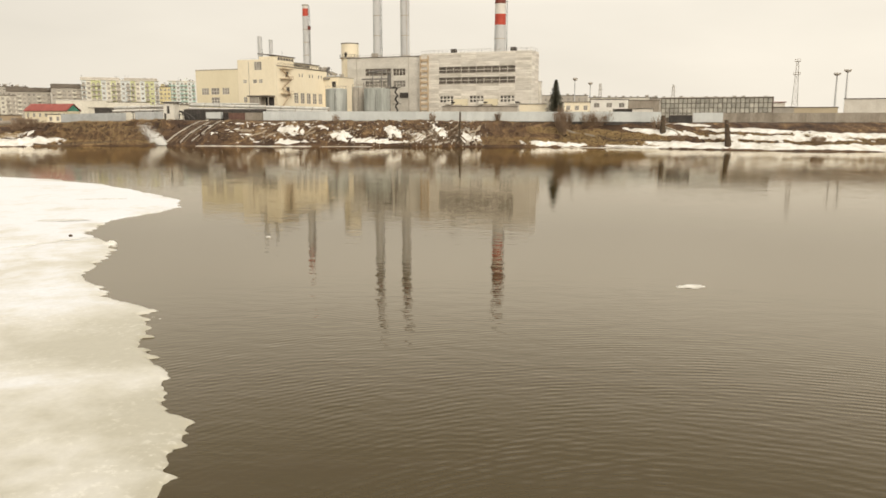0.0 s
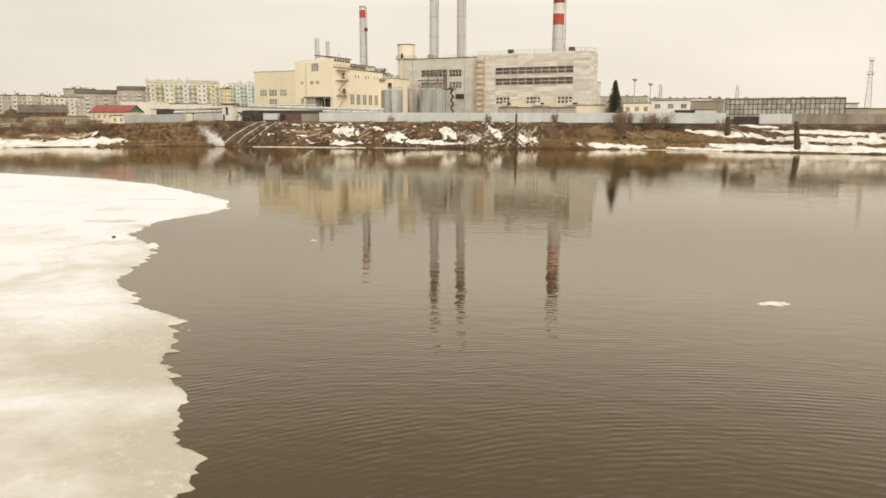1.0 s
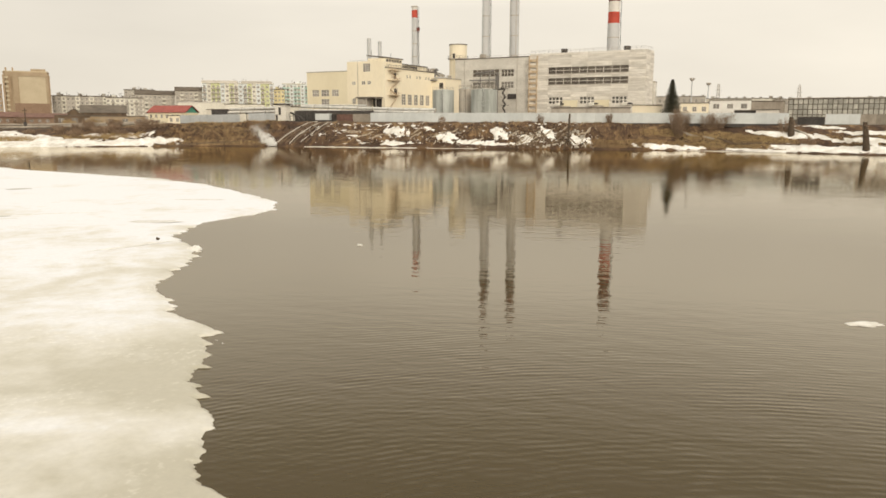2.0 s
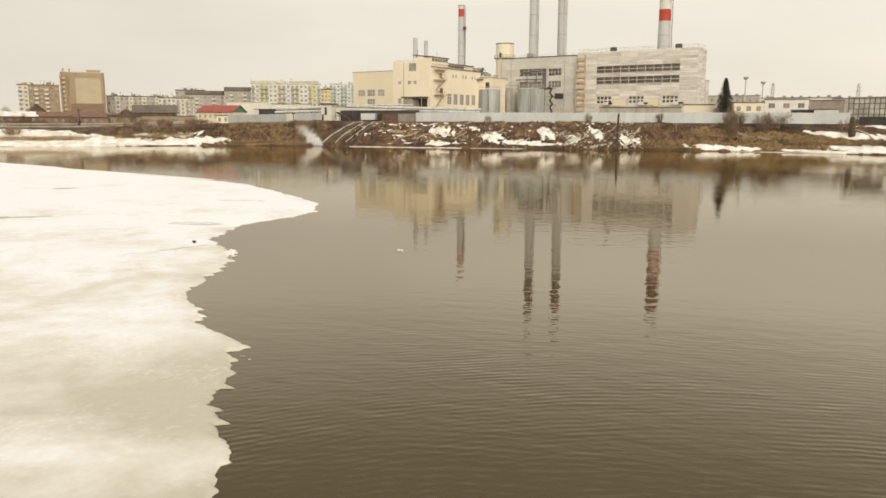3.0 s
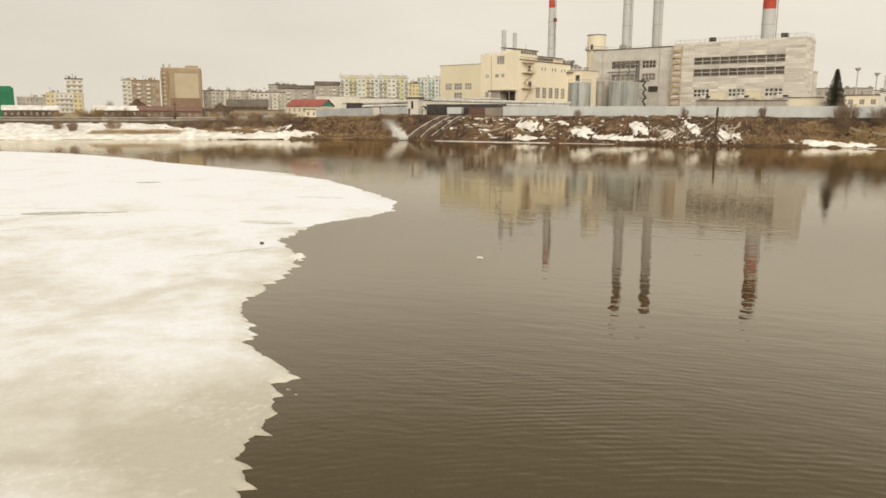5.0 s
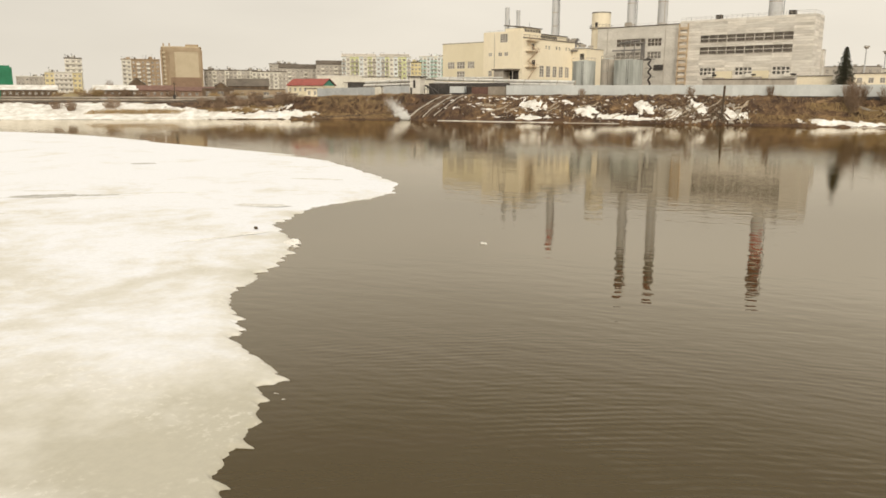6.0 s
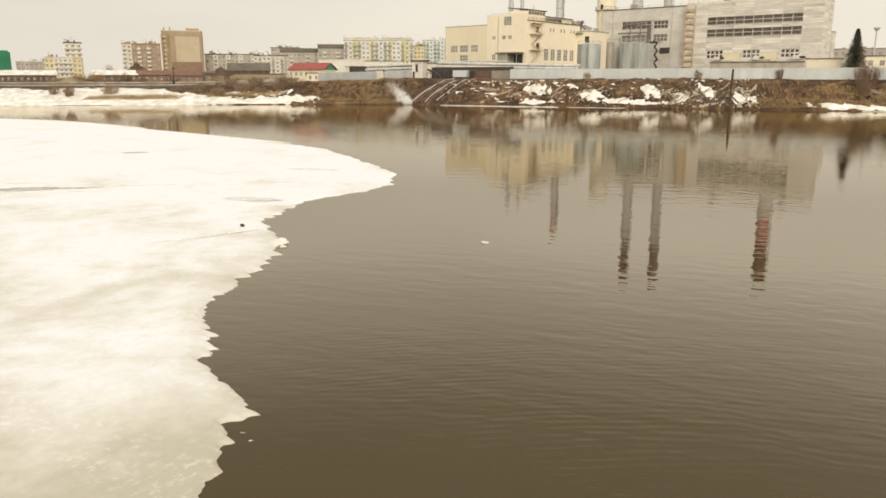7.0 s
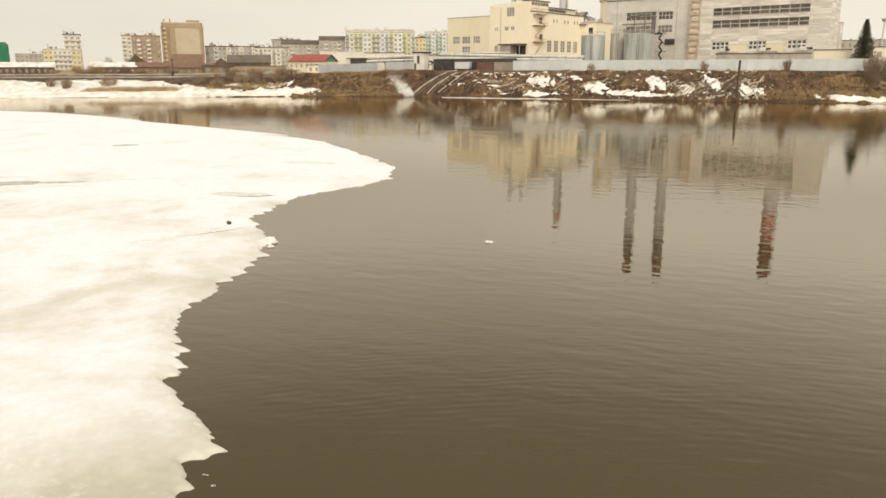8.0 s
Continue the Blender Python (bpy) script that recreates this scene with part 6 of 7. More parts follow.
# road on the low bank with pipes on both sides
def road_strip():
    xs = spread([(-300, 0), (-150, 3)])
    verts, faces = [], []
    for x in xs:
        c = shore(x) + float(np.interp(x, RISE_X, RISE_W)) + 3.0
        for d, z in ((0, 0.10), (0.02, 0.22), (6.5, 0.22), (6.52, 0.1)):
            verts.append((x, c + d, max(ground_z(x, c + d), float(np.interp(x, PLATEAU_X, PLATEAU_Z))) + z))
    for i in range(len(xs) - 1):
        for j in range(3):
            faces.append((i * 4 + j, (i + 1) * 4 + j, (i + 1) * 4 + j + 1, i * 4 + j + 1))
    me = bpy.data.meshes.new("road")
    me.from_pydata(verts, [], faces)
    me.materials.append(M_ROAD)
    tagged(new("road", me), "grey riverside road", "road", kind="structure")


road_strip()


def low_pipe(label, shift, height, material):
    xs = spread([(-296, 0), (-152, 4)])
    t = thing("heating_pipe", place(xs[0], shore(xs[0])), label, "pipe", "riverside heating pipes")
    o = Vector((xs[0], shore(xs[0]), 0))
    pts = []
    for x in xs:
        y = float(np.interp(x, SHORE_X, SHORE_Y)) + float(np.interp(x, RISE_X, RISE_W)) + shift
        pts.append(Vector((x, y, float(np.interp(x, PLATEAU_X, PLATEAU_Z)))) - o)
    for i, (p, q) in enumerate(zip(pts, pts[1:])):
        bm = bmesh.new()
        rod(bm, p + Vector((0, 0, height)), q + Vector((0, 0, height)), 0.38, n=10)
        part("pipe_length", bm, material, t)
        if i % 2 == 0:
            bm = bmesh.new()
            rod(bm, p - Vector((0, 0, 0.4)), p + Vector((0, 0, height)), 0.1, n=6)
            part("pipe_post", bm, M_DARK, t)


low_pipe("stained heating pipe on low posts beside the road", 1.2, 0.75, M_FENCE_DARK)
low_pipe("stained heating pipe on low posts beyond the road", 10.5, 1.6, M_FENCE_DARK)


def pole(x, y, top, label, arm=True):
    g = ground_z(x, y)
    t = thing("utility_pole", place(x, y, g), label, "pole", "utility poles")
    bm = bmesh.new()
    rod(bm, (0, 0, -0.3), (0, 0, top - g), 0.22, 0.14, 8)
    part("shaft", bm, M_BARK, t)
    if arm:
        bm = bmesh.new()
        bx(bm, -0.9, 0.9, -0.1, 0.1, top - g - 0.9, top - g - 0.7)
        part("crossarm", bm, M_BARK, t)
        bm = bmesh.new()
        bx(bm, -0.5, 0.5, -0.45, -0.1, 1.2, 2.6)
        part("switch_box", bm, M_DARK, t)


pole(-190, 246, 12.8, "dark timber pole with a switch box")


def car(x, y, turn, colour, label):
    g = float(np.interp(x, PLATEAU_X, PLATEAU_Z)) + 0.22
    t = thing("car", place(x, y, g, turn), label, "car", "cars on the riverside road")
    bm = bmesh.new()
    bx(bm, -2.1, 2.1, -0.85, 0.85, 0.35, 0.9)
    bmesh.ops.bevel(bm, geom=list(bm.edges), offset=0.12, segments=2, affect="EDGES")
    part("body", bm, colour, t)
    bm = bmesh.new()
    v = bx(bm, -1.2, 1.0, -0.75, 0.75, 0.9, 1.45)
    for q in v:
        if q.co.z > 1.2:
            q.co.x *= 0.72
            q.co.y *= 0.86
    part("cabin", bm, M_GLASS, t)
    box_part("roof", (-0.85, 0.7, -0.64, 0.64, 1.45, 1.5), colour, t)
    for sx in (-1.3, 1.3):
        for sy in (-0.8, 0.8):
            bm = bmesh.new()
            rod(bm, (sx, sy - 0.1, 0.33), (sx, sy + 0.1, 0.33), 0.33, n=14)
            part("wheel", bm, M_DARK, t)


car(-215.5, 238.4, 27, M_WHITE, "white car on the riverside road")


# ---- on the bank ----
def ramp(x0, d0, x1, d1, w, label, material=M_CONC, name="bank_rail"):
    """A long beam lying down the slope, laid on the ground piece by piece."""
    n = 12
    p0 = Vector((x0, shore(x0) + d0, 0))
    p1 = Vector((x1, shore(x1) + d1, 0))
    t = thing(name, place(p0.x, p0.y, 0), label, "timber", "timbers on the bank")
    pts = []
    for i in range(n + 1):
        p = p0.lerp(p1, i / n)
        pts.append(Vector((p.x - p0.x, p.y - p0.y, ground_z(p.x, p.y) + 0.18)))
    side = (p1 - p0).cross(Vector((0, 0, 1))).normalized() * w / 2
    for a, b in zip(pts[::3], pts[3::3]):
        bm = bmesh.new()
        c = [a - side, a + side, b + side, b - side]
        lo = [bm.verts.new(q - Vector((0, 0, 0.35))) for q in c]
        hi = [bm.verts.new(q + Vector((0, 0, 0.22))) for q in c]
        bm.faces.new(lo[::-1])
        bm.faces.new(hi)
        for i in range(4):
            bm.faces.new((lo[i], lo[(i + 1) % 4], hi[(i + 1) % 4], hi[i]))
        part("beam_length", bm, material, t)


ramp(-100.5, 0.6, -91.5, 21.0, 0.32, "pale concrete beam running down the bank", M_CONC)
ramp(-91.0, 2.0, -84.5, 21.0, 0.32, "pale concrete beam running down the bank", M_CONC)
ramp(-96.5, 1.5, -89.0, 20.0, 0.35, "weathered timber beam on the bank", M_WOOD)
ramp(-93.5, 1.5, -86.8, 20.0, 0.35, "weathered timber beam on the bank", M_WOOD)
ramp(-98.6, 1.2, -90.4, 20.5, 0.4, "weathered timber beam on the bank", M_WOOD)
ramp(-95.0, 1.5, -88.0, 20.0, 0.3, "pale concrete beam running down the bank", M_CONC)
ramp(-89.2, 2.0, -83.2, 20.5, 0.4, "weathered timber beam on the bank", M_WOOD)
ramp(-140, 1.2, -118, 2.0, 0.5, "driftwood log along the waterline", M_WOOD, "driftwood_log")
ramp(-119, 1.6, -104, 4.0, 0.5, "driftwood log along the waterline", M_WOOD, "driftwood_log")
ramp(42, 5.5, 62, 4.5, 0.35, "driftwood log on the snow", M_WOOD, "driftwood_log")
ramp(30.5, 9.5, 41, 5.0, 0.32, "pale plank path down to the ice rim", M_CONC)
ramp(60.5, 16.5, 65.5, 8.0, 0.5, "pale plank path down to the ice rim", M_CONC)


for k, (x0, d0, x1, d1) in enumerate(((-14.5, 0.8, -10.0, 7.5), (-12.5, 1.0, -13.5, 6.0), (-6.5, 0.8, -10.5, 5.5), (-4.5, 0.7, -1.5, 6.5), (1.5, 0.6, -3.0, 5.0), (3.5, 0.6, 1.0, 6.0), (-17.5, 0.9, -12.5, 2.2), (-9.0, 0.7, -3.0, 2.0))):
    ramp(x0, d0, x1, d1, 0.28, "weathered log washed up at the bank foot", (M_WOOD, M_JOINT)[k % 2], "driftwood_log")


M_BOARD = surface("bleached_boards", (0.26, 0.215, 0.16), (0.46, 0.40, 0.32), 0.8, 0.9, 0.2, 10, vary=0.15, streak=0.5)
heap = random.Random(23)
for k in range(22):
    x0 = heap.uniform(-24.0, 3.0)
    d0 = heap.uniform(0.8, 5.5)
    ramp(x0, d0, x0 + heap.uniform(1.2, 4.2), d0 + heap.uniform(1.0, 4.2), heap.uniform(0.14, 0.26), "bleached board in a heap at the bank foot", M_BOARD, "loose_board")
for k in range(12):
    x0 = heap.uniform(-82.0, -30.0)
    d0 = heap.uniform(1.5, 9.0)
    ramp(x0, d0, x0 + heap.uniform(2.0, 5.0), d0 + heap.uniform(1.2, 3.6), 0.16, "bleached board lying on the bank", M_BOARD, "loose_board")


def mooring_post():
    x, y = -1.95, 247.0
    t = thing("mooring_post", place(x, y, 0, -12), "dark braced timber post on the bank", "post")
    g = ground_z(x, y)
    bm = bmesh.new()
    rod(bm, (0, 0, g - 0.5), (0.25, 0, 10.9), 0.36, 0.3, 10)
    part("shaft", bm, M_BARK, t)
    for dx, dy in ((-1.2, -2.2), (-0.8, -3.4), (0.9, -1.8)):
        bm = bmesh.new()
        gz = ground_z(x + dx, y + dy)
        rod(bm, (dx, dy, gz - 0.3), (0.1, 0, g + 1.6), 0.2, 0.16, 8)
        part("brace", bm, M_BARK, t)
    box_part("beam", (-14, 0, -0.3, 0.1, g + 0.6, g + 0.95), M_BARK, t)


mooring_post()


def stump(x, y, top, lean, label):
    g = ground_z(x, y)
    t = thing("broken_trunk", place(x, y, g), label, "tree trunk")
    bm = bmesh.new()
    p = Vector((0, 0, -0.3))
    for k in range(6):
        q = Vector((lean * (k + 1) / 6, 0.1 * k, (top - g) * (k + 1) / 6))
        rod(bm, p, q, 0.95 - 0.07 * k, 0.95 - 0.07 * (k + 1), 9)
        p = q
    for v in bm.verts:
        v.co += 0.2 * noise.noise_vector(v.co * 1.3)
    part("trunk", bm, M_BARK, t)
    bm = bmesh.new()
    for k in range(40):
        a = random.uniform(0, 6.28)
        z = random.uniform(0.3, 0.9) * (top - g)
        rod(bm, (lean * z / (top - g), 0, z), (lean * z / (top - g) + 0.9 * math.cos(a), 0.9 * math.sin(a), z + random.uniform(0, 0.8)), 0.05, 0.01, 3, caps=False)
    part("broken_twigs", bm, M_TWIG, t)


stump(75.9, 222.5, 8.5, -0.7, "dark broken trunk leaning on the snowy bank")
stump(61.0, 238.0, 9.8, 0.0, "dark stump beside the fence gap")


def bush(x, y, r, h, n, seed, material, label, name="bush"):
    """Bare shrub: many thin forked stems rising from one root."""
    rng = random.Random(seed)
    g = ground_z(x, y)
    t = thing(name, place(x, y, g), label, "shrub", "bare shrubs")
    verts, faces = [], []

    def twig(p, q, ra, rb):
        b = len(verts)
        ax = (q - p).normalized()
        s = ax.orthogonal().normalized()
        u = ax.cross(s)
        for c, rad in ((p, ra), (q, rb)):
            for k in range(3):
                a = 2.094 * k
                verts.append(c + rad * (math.cos(a) * s + math.sin(a) * u))
        for k in range(3):
            faces.append((b + k, b + (k + 1) % 3, b + 3 + (k + 1) % 3, b + 3 + k))

    for i in range(int(n * 0.45)):
        a, rr = rng.uniform(0, 6.283), r * math.sqrt(rng.random())
        base = Vector((0.5 * rr * math.cos(a), 0.5 * rr * math.sin(a), -0.3))
        tip = Vector((rr * math.cos(a), rr * math.sin(a), h * rng.uniform(0.45, 1.0) * (1 - 0.3 * (rr / r) ** 2)))
        mid = base.lerp(tip, 0.5) + Vector((rng.uniform(-0.2, 0.2), rng.uniform(-0.2, 0.2), 0.1 * h))
        twig(base, mid, 0.06, 0.045)
        twig(mid, tip, 0.045, 0.02)
        for k in range(3):
            s = mid.lerp(tip, rng.uniform(0.0, 0.8))
            twig(s, s + Vector((rng.uniform(-0.5, 0.5), rng.uniform(-0.5, 0.5), rng.uniform(0.2, 0.7))) * (0.3 + 0.2 * h), 0.038, 0.014)
    me = bpy.data.meshes.new("crown")
    me.from_pydata(verts, [], faces)
    me.materials.append(material)
    ob = new("crown", me)
    ob.parent = t


L = "leafless brown shrub on the river bank"
for k, (x, d, r, h, n) in enumerate(((30.5, 8, 2.6, 8.8, 260), (31, 6, 2.2, 6.0, 120), (40, 11, 3.4, 5.2, 150), (46, 13, 3.0, 4.6, 130), (60, 12, 2.8, 4.4, 140), (-11, 13, 1.6, 3.6, 80), (11, 13, 1.6, 3.2, 80), (-44, 14, 1.5, 3.0, 70),
                                 (64, 5.5, 2.8, 2.2, 200), (98.9, 6.0, 2.4, 2.4, 240), (33.5, 12, 2.8, 5.0, 220), (43, 12, 3.2, 5.0, 220))):
    bush(x, shore(x) + d, r, h, n, k, M_TWIG, L)
L = "leafless shrub in the snow"
for k, (x, d, r, h, n) in enumerate(((-250, 13, 3.4, 3.0, 220), (-243, 10, 3.0, 2.4, 200), (-236, 12, 3.0, 3.0, 160), (-217, 14, 2.6, 3.2, 170), (-211, 11, 2.2, 4.4, 200), (-201, 14, 3.6, 3.6, 240), (-183, 17, 2.4, 1.6, 130), (-172, 13, 2.0, 3.8, 150), (-168, 15, 2.2, 4.2, 170), (-163, 17, 3.2, 3.4, 200),
                                 (-157, 14, 2.6, 3.4, 170), (-150, 15, 3.0, 3.0, 170), (-143, 13, 2.6, 2.6, 150), (-176, 20, 3.0, 2.6, 150), (-166, 10, 3.0, 3.2, 190), (-159, 11, 3.2, 3.4, 200), (-153, 10, 2.6, 2.8, 150), (-148, 18, 3.0, 3.6, 190), (-160, 21, 3.6, 4.0, 240), (-152, 21, 3.2, 3.8, 220), (-168, 22, 3.0, 4.2, 200))):
    bush(x, shore(x) + d, r, h, n, 50 + k, M_TWIG, L)
# bare trees and scrub between the low houses
L = "dry tan scrub among the low houses"
for k, (x, y, r, h, n) in enumerate(((-270, 281, 4.2, 6.0, 620), (-276, 276, 3.6, 4.6, 480), (-263, 284, 3.6, 6.6, 520), (-184, 276, 4.0, 4.6, 420), (-177, 279, 3.4, 3.8, 360), (-191, 271, 3.2, 4.2, 320))):
    bush(x, y, r, h, n, 130 + k, M_REED, L, "dry_scrub")
L = "bare grey-brown tree among the low houses"
for k, (x, y, r, h, n) in enumerate(((-262, 300, 3.0, 6.5, 240), (-235, 300, 3.5, 5.5, 260), (-222, 318, 3.5, 6.0, 240), (-199, 305, 3.0, 5.0, 200), (-186, 300, 3.0, 5.5, 200), (-298.5, 330, 4.2, 10.5, 520), (-262, 276, 4.0, 4.4, 420), (-255, 282, 3.6, 3.8, 360), (-270, 270, 3.0, 3.6, 300), (-249, 296, 3.4, 5.0, 300))):
    bush(x, y, r, h, n, 90 + k, M_TWIG, L, "bare_tree")


def reed_bed(x0, x1, d0, d1, n, h, seed, label):
    rng = random.Random(seed)
    verts, faces = [], []
    for i in range(n):
        x = rng.uniform(x0, x1)
        mid = abs((x - (x0 + x1) / 2) / ((x1 - x0) / 2))
        d = rng.uniform(d0, d1)
        y = shore(x) + d
        if h < 1 and snow_mask(x, y) > 0.02:
            continue
        z = ground_z(x, y)
        hh = h * rng.uniform(0.5, 1.0) * (1 - 0.5 * mid ** 3)
        a = rng.uniform(0, 6.283)
        w = 0.05
        b = len(verts)
        lx, ly = rng.uniform(-0.3, 0.3), rng.uniform(-0.3, 0.3)
        verts += [(x - w * math.cos(a), y - w * math.sin(a), z - 0.1), (x + w * math.cos(a), y + w * math.sin(a), z - 0.1), (x + lx * hh, y + ly * hh, z + hh)]
        faces.append((b, b + 1, b + 2))
    me = bpy.data.meshes.new("dry_reeds")
    me.from_pydata(verts, [], faces)
    me.materials.append(M_REED)
    tagged(new("dry_reeds", me), label, "reeds", kind="stuff")


reed_bed(-205, -176, 6, 10, 3600, 1.7, 5, "bed of dry tan reeds at the snowy bank foot")
reed_bed(-158, -146, 7, 11, 1500, 1.2, 6, "bed of dry tan reeds at the snowy bank foot")
reed_bed(20, 62, 5.5, 8.5, 6000, 0.8, 7, "strip of dry tan grass along the bank")
reed_bed(66, 125, 8, 11, 5000, 0.7, 8, "strip of dry tan grass along the bank")
reed_bed(-140, -104, 2, 20, 9000, 0.6, 9, "dead grass on the bank slope")
reed_bed(-140, -103, 0.4, 3.0, 4000, 0.5, 29, "strip of dry tan grass at the waterline")
reed_bed(-174, -150, 5, 12, 4500, 0.95, 28, "bed of dry tan reeds at the snowy bank foot")
reed_bed(3, 48, 0.6, 3.4, 5500, 0.55, 17, "strip of dry tan grass at the waterline")
reed_bed(30, 66, 1.4, 6.5, 12000, 0.5, 18, "strip of dry tan grass at the waterline")
reed_bed(70, 125, 5, 8, 4000, 0.5, 19, "strip of dry tan grass along the bank")
reed_bed(-85, 45, 2, 16, 8000, 0.5, 10, "dead grass on the bank slope")


def spruce():
    x, y = 33.0, 283.0
    g = ground_z(x, y)
    h = 23.0 - g
    t = thing("spruce", place(x, y, g), "dark green spruce behind the fence", "tree")
    bm = bmesh.new()
    rod(bm, (0, 0, -0.3), (0, 0, h * 0.97), 0.32, 0.04, 8)
    part("trunk", bm, M_BARK, t)
    rng = random.Random(3)
    verts, faces = [], []
    for i in range(330):
        k = (i / 330) ** 0.8
        z = 0.8 + (h - 0.9) * k
        reach = (4.6 * (1 - k) ** 0.85 + 0.12) * rng.uniform(0.65, 1.12)
        a = i * 2.39996 + rng.uniform(-0.3, 0.3)
        droop = 0.32 * reach
        n = max(3, int(reach * 3.4))
        for j in range(n):
            f = (j + 0.6) / n
            c = Vector((reach * f * math.cos(a), reach * f * math.sin(a), z - droop * f * f + 0.1))
            for s in range(5):
                d = Vector((math.cos(a) * 0.6 + rng.uniform(-0.8, 0.8), math.sin(a) * 0.6 + rng.uniform(-0.8, 0.8), rng.uniform(-0.7, 0.25))).normalized() * rng.uniform(0.35, 0.6)
                w = d.orthogonal().normalized() * 0.10
                b = len(verts)
                verts += [c - w, c + w, c + d]
                faces.append((b, b + 1, b + 2))
    me = bpy.data.meshes.new("crown")
    me.from_pydata(verts, [], faces)
    me.materials.append(M_NEEDLE)
    ob = new("crown", me)
    ob.parent = t


spruce()


def steam_plume():
    """Warm outflow steaming down the bank: a cloud of droplets, thin at its rim."""
    m = bpy.data.materials.new("white_steam")
    m.use_nodes = True
    b = m.node_tree.nodes["Principled BSDF"]
    b.inputs["Base Color"].default_value = (0.93, 0.93, 0.92, 1)
    b.inputs["Roughness"].default_value = 1.0
    x0, x1 = -100.8, -111.5
    rng = random.Random(8)
    lumps = []
    for i in range(70):
        k = rng.random() ** 1.7
        lumps.append((k, rng.gauss(0, 0.5), rng.gauss(0, 0.5), rng.uniform(0.1, 1.1), rng.uniform(0.4, 1.1) * (0.7 + 1.0 * k), 1.25 * (1 - k) ** 1.6))
    verts, faces = [], []
    for i in range(42000):
        k, ox, oy, oz, r, wt = rng.choice(lumps)
        if rng.random() > wt:
            continue
        x = x0 + (x1 - x0) * k + ox * (1 + k) + rng.gauss(0, 0.6) * r
        y = shore(x0) + 8.5 * k + oy * (1 + k) + rng.gauss(0, 0.6) * r
        z = max(0.1, ground_z(x, y)) + max(0.05, oz + rng.gauss(0, 0.6) * r)
        s = rng.uniform(0.02, 0.05)
        n = len(verts)
        verts += [(x - s, y - s, z - s), (x + s, y + s, z - s), (x + s, y - s, z + s), (x - s, y + s, z + s)]
        faces += [(n, n + 1, n + 2), (n, n + 2, n + 3), (n, n + 3, n + 1), (n + 1, n + 3, n + 2)]
    me = bpy.data.meshes.new("steam")
    me.from_pydata(verts, [], faces)
    me.materials.append(m)
    tagged(new("steam", me), "white steam drifting over a warm outfall", "steam", kind="stuff")


steam_plume()


def rubble(x0, x1, d0, d1, n, seed, material, label, size=(0.2, 0.6)):
    """Scattered broken lumps on the slope."""
    rng = random.Random(seed)
    verts, faces = [], []
    for i in range(n):
        x, d = rng.uniform(x0, x1), rng.uniform(d0, d1)
        y = shore(x) + d
        if snow_mask(x, y) > 0.02:
            continue
        z = ground_z(x, y)
        s = rng.uniform(*size)
        e = Euler((rng.uniform(0, 3), rng.uniform(0, 3), rng.uniform(0, 3))).to_matrix()
        k = Vector((s, s * rng.uniform(0.5, 1.0), s * rng.uniform(0.35, 0.7)))
        b = len(verts)
        for c in ((-1, -1, -1), (1, -1, -1), (1, 1, -1), (-1, 1, -1), (-1, -1, 1), (1, -1, 1), (1, 1, 1), (-1, 1, 1)):
            v = e @ Vector([c[j] * k[j] * rng.uniform(0.6, 1.0) for j in range(3)])
            verts.append((x + v.x, y + v.y, z + v.z + 0.25 * s))
        for f in ((0, 3, 2, 1), (4, 5, 6, 7), (0, 1, 5, 4), (1, 2, 6, 5), (2, 3, 7, 6), (3, 0, 4, 7)):
            faces.append(tuple(b + j for j in f))
    me = bpy.data.meshes.new("rubble")
    me.from_pydata(verts, [], faces)
    me.materials.append(material)
    tagged(new("rubble", me), label, "rubble", kind="stuff")


rubble(-70, 8, 0.3, 8, 260, 1, M_CONC, "pale broken stones low on the bank", (0.08, 0.3))
rubble(-100, 45, 1, 15, 500, 2, M_SOIL, "dark clods of earth on the bank", (0.12, 0.42))
rubble(-20, 2, 0.5, 10, 260, 3, M_WOOD, "broken boards and drift among stones", (0.12, 0.7))
rubble(-19, 3, 0.4, 7, 60, 6, M_CONC, "pale slabs and stones heaped at the bank foot", (0.2, 0.75))
rubble(-146, -100, 0.5, 16, 420, 4, M_SOIL, "dark clods of earth on the bank", (0.12, 0.4))


# ---- on and in the water ----
def floe(x, y, rx, ry, h, seed, label):
    t = thing("ice_floe", place(x, y, -0.04, 15), label, "ice floe", "drifting ice floes")
    bm = bmesh.new()
    bmesh.ops.create_icosphere(bm, subdivisions=4, radius=1.0)
    for v in bm.verts:
        n = 0.35 * noise.noise(v.co * 1.7 + Vector((seed, 0, 0))) + 0.2 * noise.noise(v.co * 5 + Vector((0, seed, 0)))
        v.co = Vector((v.co.x * rx * (1 + n), v.co.y * ry * (1 + n), max(-0.1, v.co.z) * h * (1 + 1.5 * n)))
    part("slab", bm, M_SNOW, t)


floe(11.85, 38.9, 0.80, 0.42, 0.10, 1, "white melting ice floe on the river")
floe(-14.6, 55.0, 0.22, 0.18, 0.12, 2, "tiny white ice floe on the river")
floe(-24.8, 51.2, 0.55, 0.5, 0.26, 3, "white ice chunk beside the ice edge")
floe(-24.1, 50.5, 0.2, 0.16, 0.12, 4, "white ice chunk beside the ice edge")
floe(-13.75, 32.0, 0.11, 0.07, 0.04, 5, "thin ice fragment off the ice edge")
floe(-13.35, 31.7, 0.10, 0.06, 0.04, 6, "thin ice fragment off the ice edge")

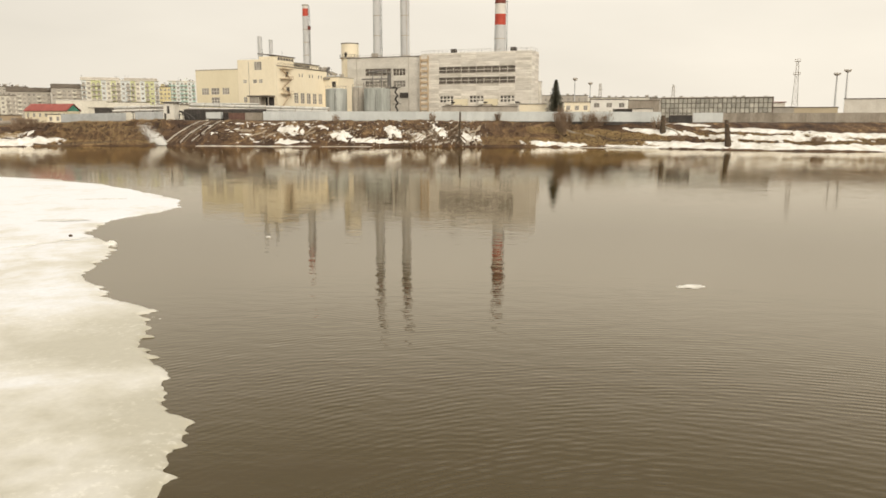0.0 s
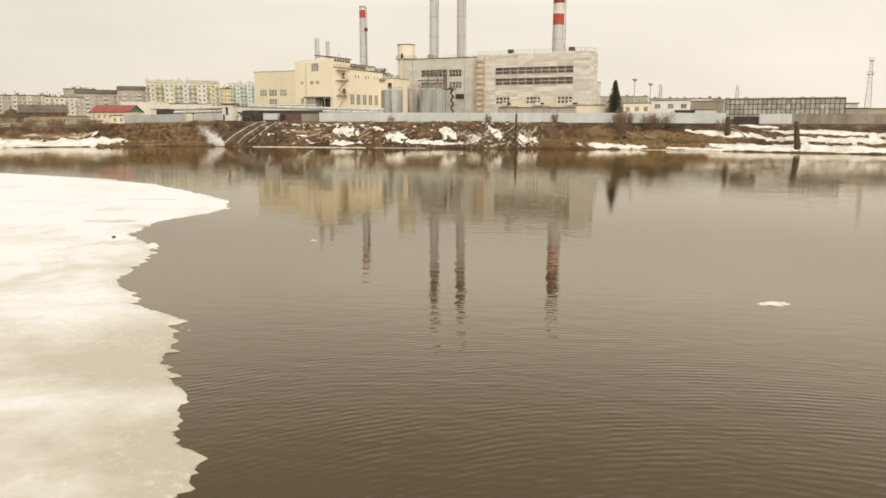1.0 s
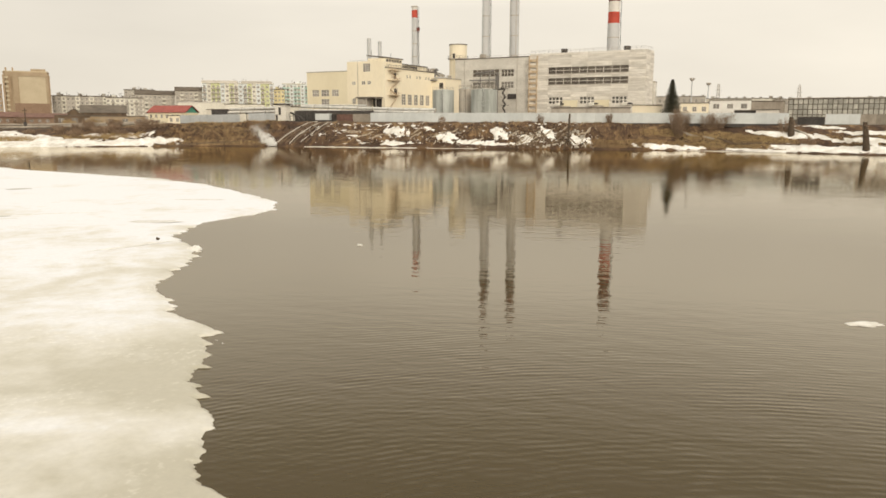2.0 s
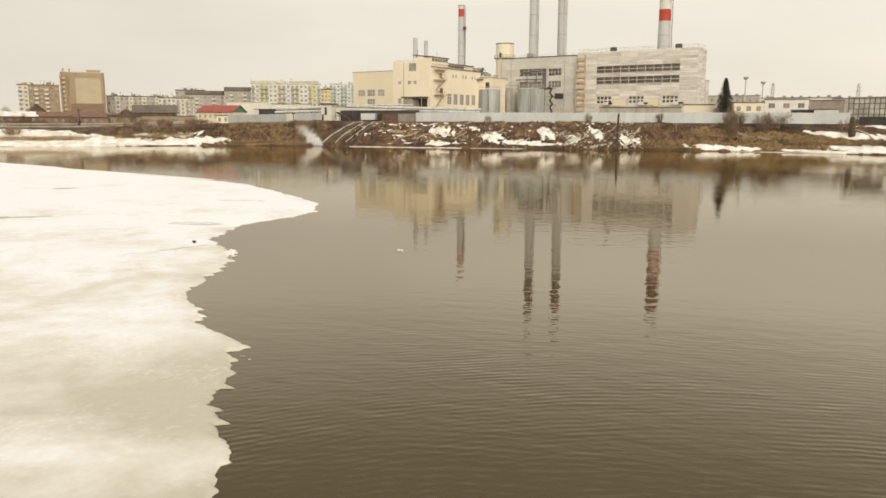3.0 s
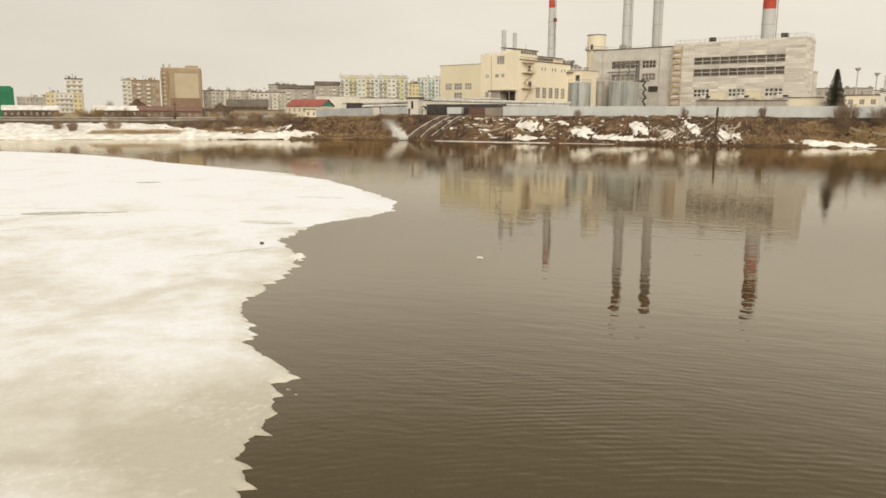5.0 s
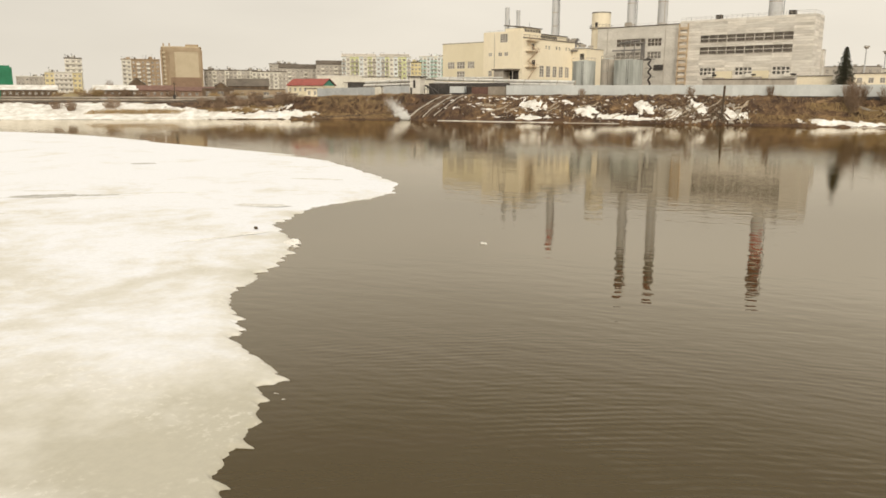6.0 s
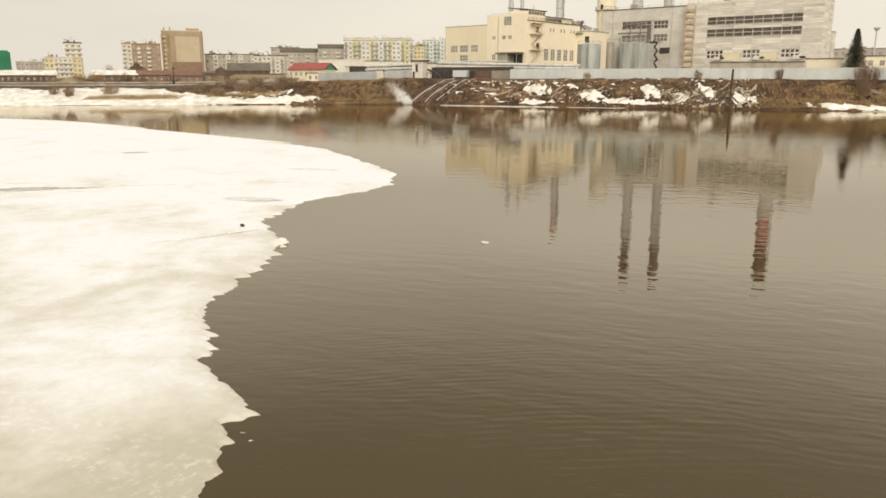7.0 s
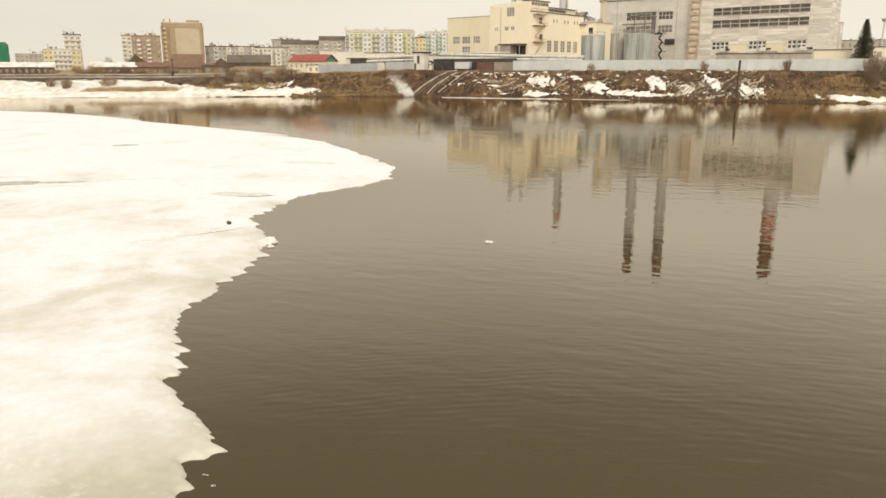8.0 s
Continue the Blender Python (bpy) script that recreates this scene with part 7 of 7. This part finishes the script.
t = thing("frozen_debris", place(-28.9, 53.9, 0.12), "small dark lump of debris lying on the ice", "debris")
bm = bmesh.new()
bmesh.ops.create_icosphere(bm, subdivisions=3, radius=0.10)
for v in bm.verts:
    v.co = Vector((v.co.x * 1.5, v.co.y, v.co.z * 0.9 + 0.1)) * (1 + 0.3 * noise.noise(v.co * 9))
part("lump", bm, M_BARK, t)


# dark melt pools and slush marks on the ice
M_SLUSH = surface("wet_grey_slush", (0.14, 0.135, 0.125), (0.56, 0.55, 0.53), 0.8, 0.4, 0.2, 8)


def ice_height(x, y):
    return 0.20 + 0.6 * (0.10 * noise.noise((x * 0.11, y * 0.2, 12.0)) + 0.035 * noise.noise((x * 0.5, y * 0.8, 15.0)) + 0.012 * noise.noise((x * 2.1, y * 2.1, 18.0)))


M_WETICE = surface("wet_pale_ice", (0.46, 0.45, 0.43), (0.74, 0.74, 0.74), 0.8, 0.4, 0.2, 8)


def melt_pool(x, y, rx, ry, turn, seed, label, material=M_SLUSH):
    """A thin ragged lens of slush lying on the ice."""
    bm = bmesh.new()
    a = radians(turn)
    rings = []
    for k, f in enumerate((1.0, 0.75, 0.4)):
        ring = []
        for i in range(48):
            u = 2 * math.pi * i / 48
            q = f * (1 + 0.45 * noise.noise((3 * math.cos(u) + seed, 3 * math.sin(u), k * 0.2)) + 0.2 * noise.noise((9 * math.cos(u), 9 * math.sin(u), seed)))
            lx, ly = rx * q * math.cos(u), ry * q * math.sin(u)
            wx, wy = lx * math.cos(a) - ly * math.sin(a), lx * math.sin(a) + ly * math.cos(a)
            ring.append(bm.verts.new((wx, wy, ice_height(x + wx, y + wy) - (0.03 if k == 0 else -0.022))))
        rings.append(ring)
    for r0, r1 in zip(rings, rings[1:]):
        for i in range(48):
            bm.faces.new((r0[i], r0[(i + 1) % 48], r1[(i + 1) % 48], r1[i]))
    bm.faces.new(rings[-1])
    t = thing("melt_pool", place(x, y), label, "melt pool", "melt pools on the ice")
    part("slush", bm, material, t)


melt_pool(-66.5, 87.3, 1.6, 0.9, 26, 1, "small grey melt pool on the white ice")
melt_pool(-53.2, 60.8, 2.9, 1.25, 31, 2, "long dark slush crack in the white ice")
melt_pool(-50.0, 62.7, 1.9, 0.5, 33, 3, "long dark slush crack in the white ice")
melt_pool(-54.6, 59.2, 2.6, 0.16, 40, 4, "thin slush crack in the white ice", M_WETICE)
melt_pool(-49.8, 60.6, 3.2, 0.14, 30, 6, "thin slush crack in the white ice", M_WETICE)
melt_pool(-56.0, 63.4, 2.0, 0.30, 24, 8, "thin slush crack in the white ice", M_WETICE)
melt_pool(-48.2, 53.4, 2.0, 0.25, 62, 5, "thin slush crack in the white ice", M_WETICE)
melt_pool(-46.6, 65.4, 4.0, 0.16, 26, 7, "thin slush crack in the white ice", M_WETICE)
melt_pool(-39.0, 79.8, 2.6, 0.45, 8, 9, "grey wet streak near the ice tip", M_WETICE)
melt_pool(-29.0, 50.9, 2.6, 0.13, 58, 13, "thin slush crack near the ice edge", M_WETICE)
# paints the shadow under the upper ice layer's lip, along with its wet line
melt_pool(-34.2, 62.6, 2.1, 0.7, 6, 11, "grey streak of lip shadow and wet ice near the ice edge", M_WETICE)
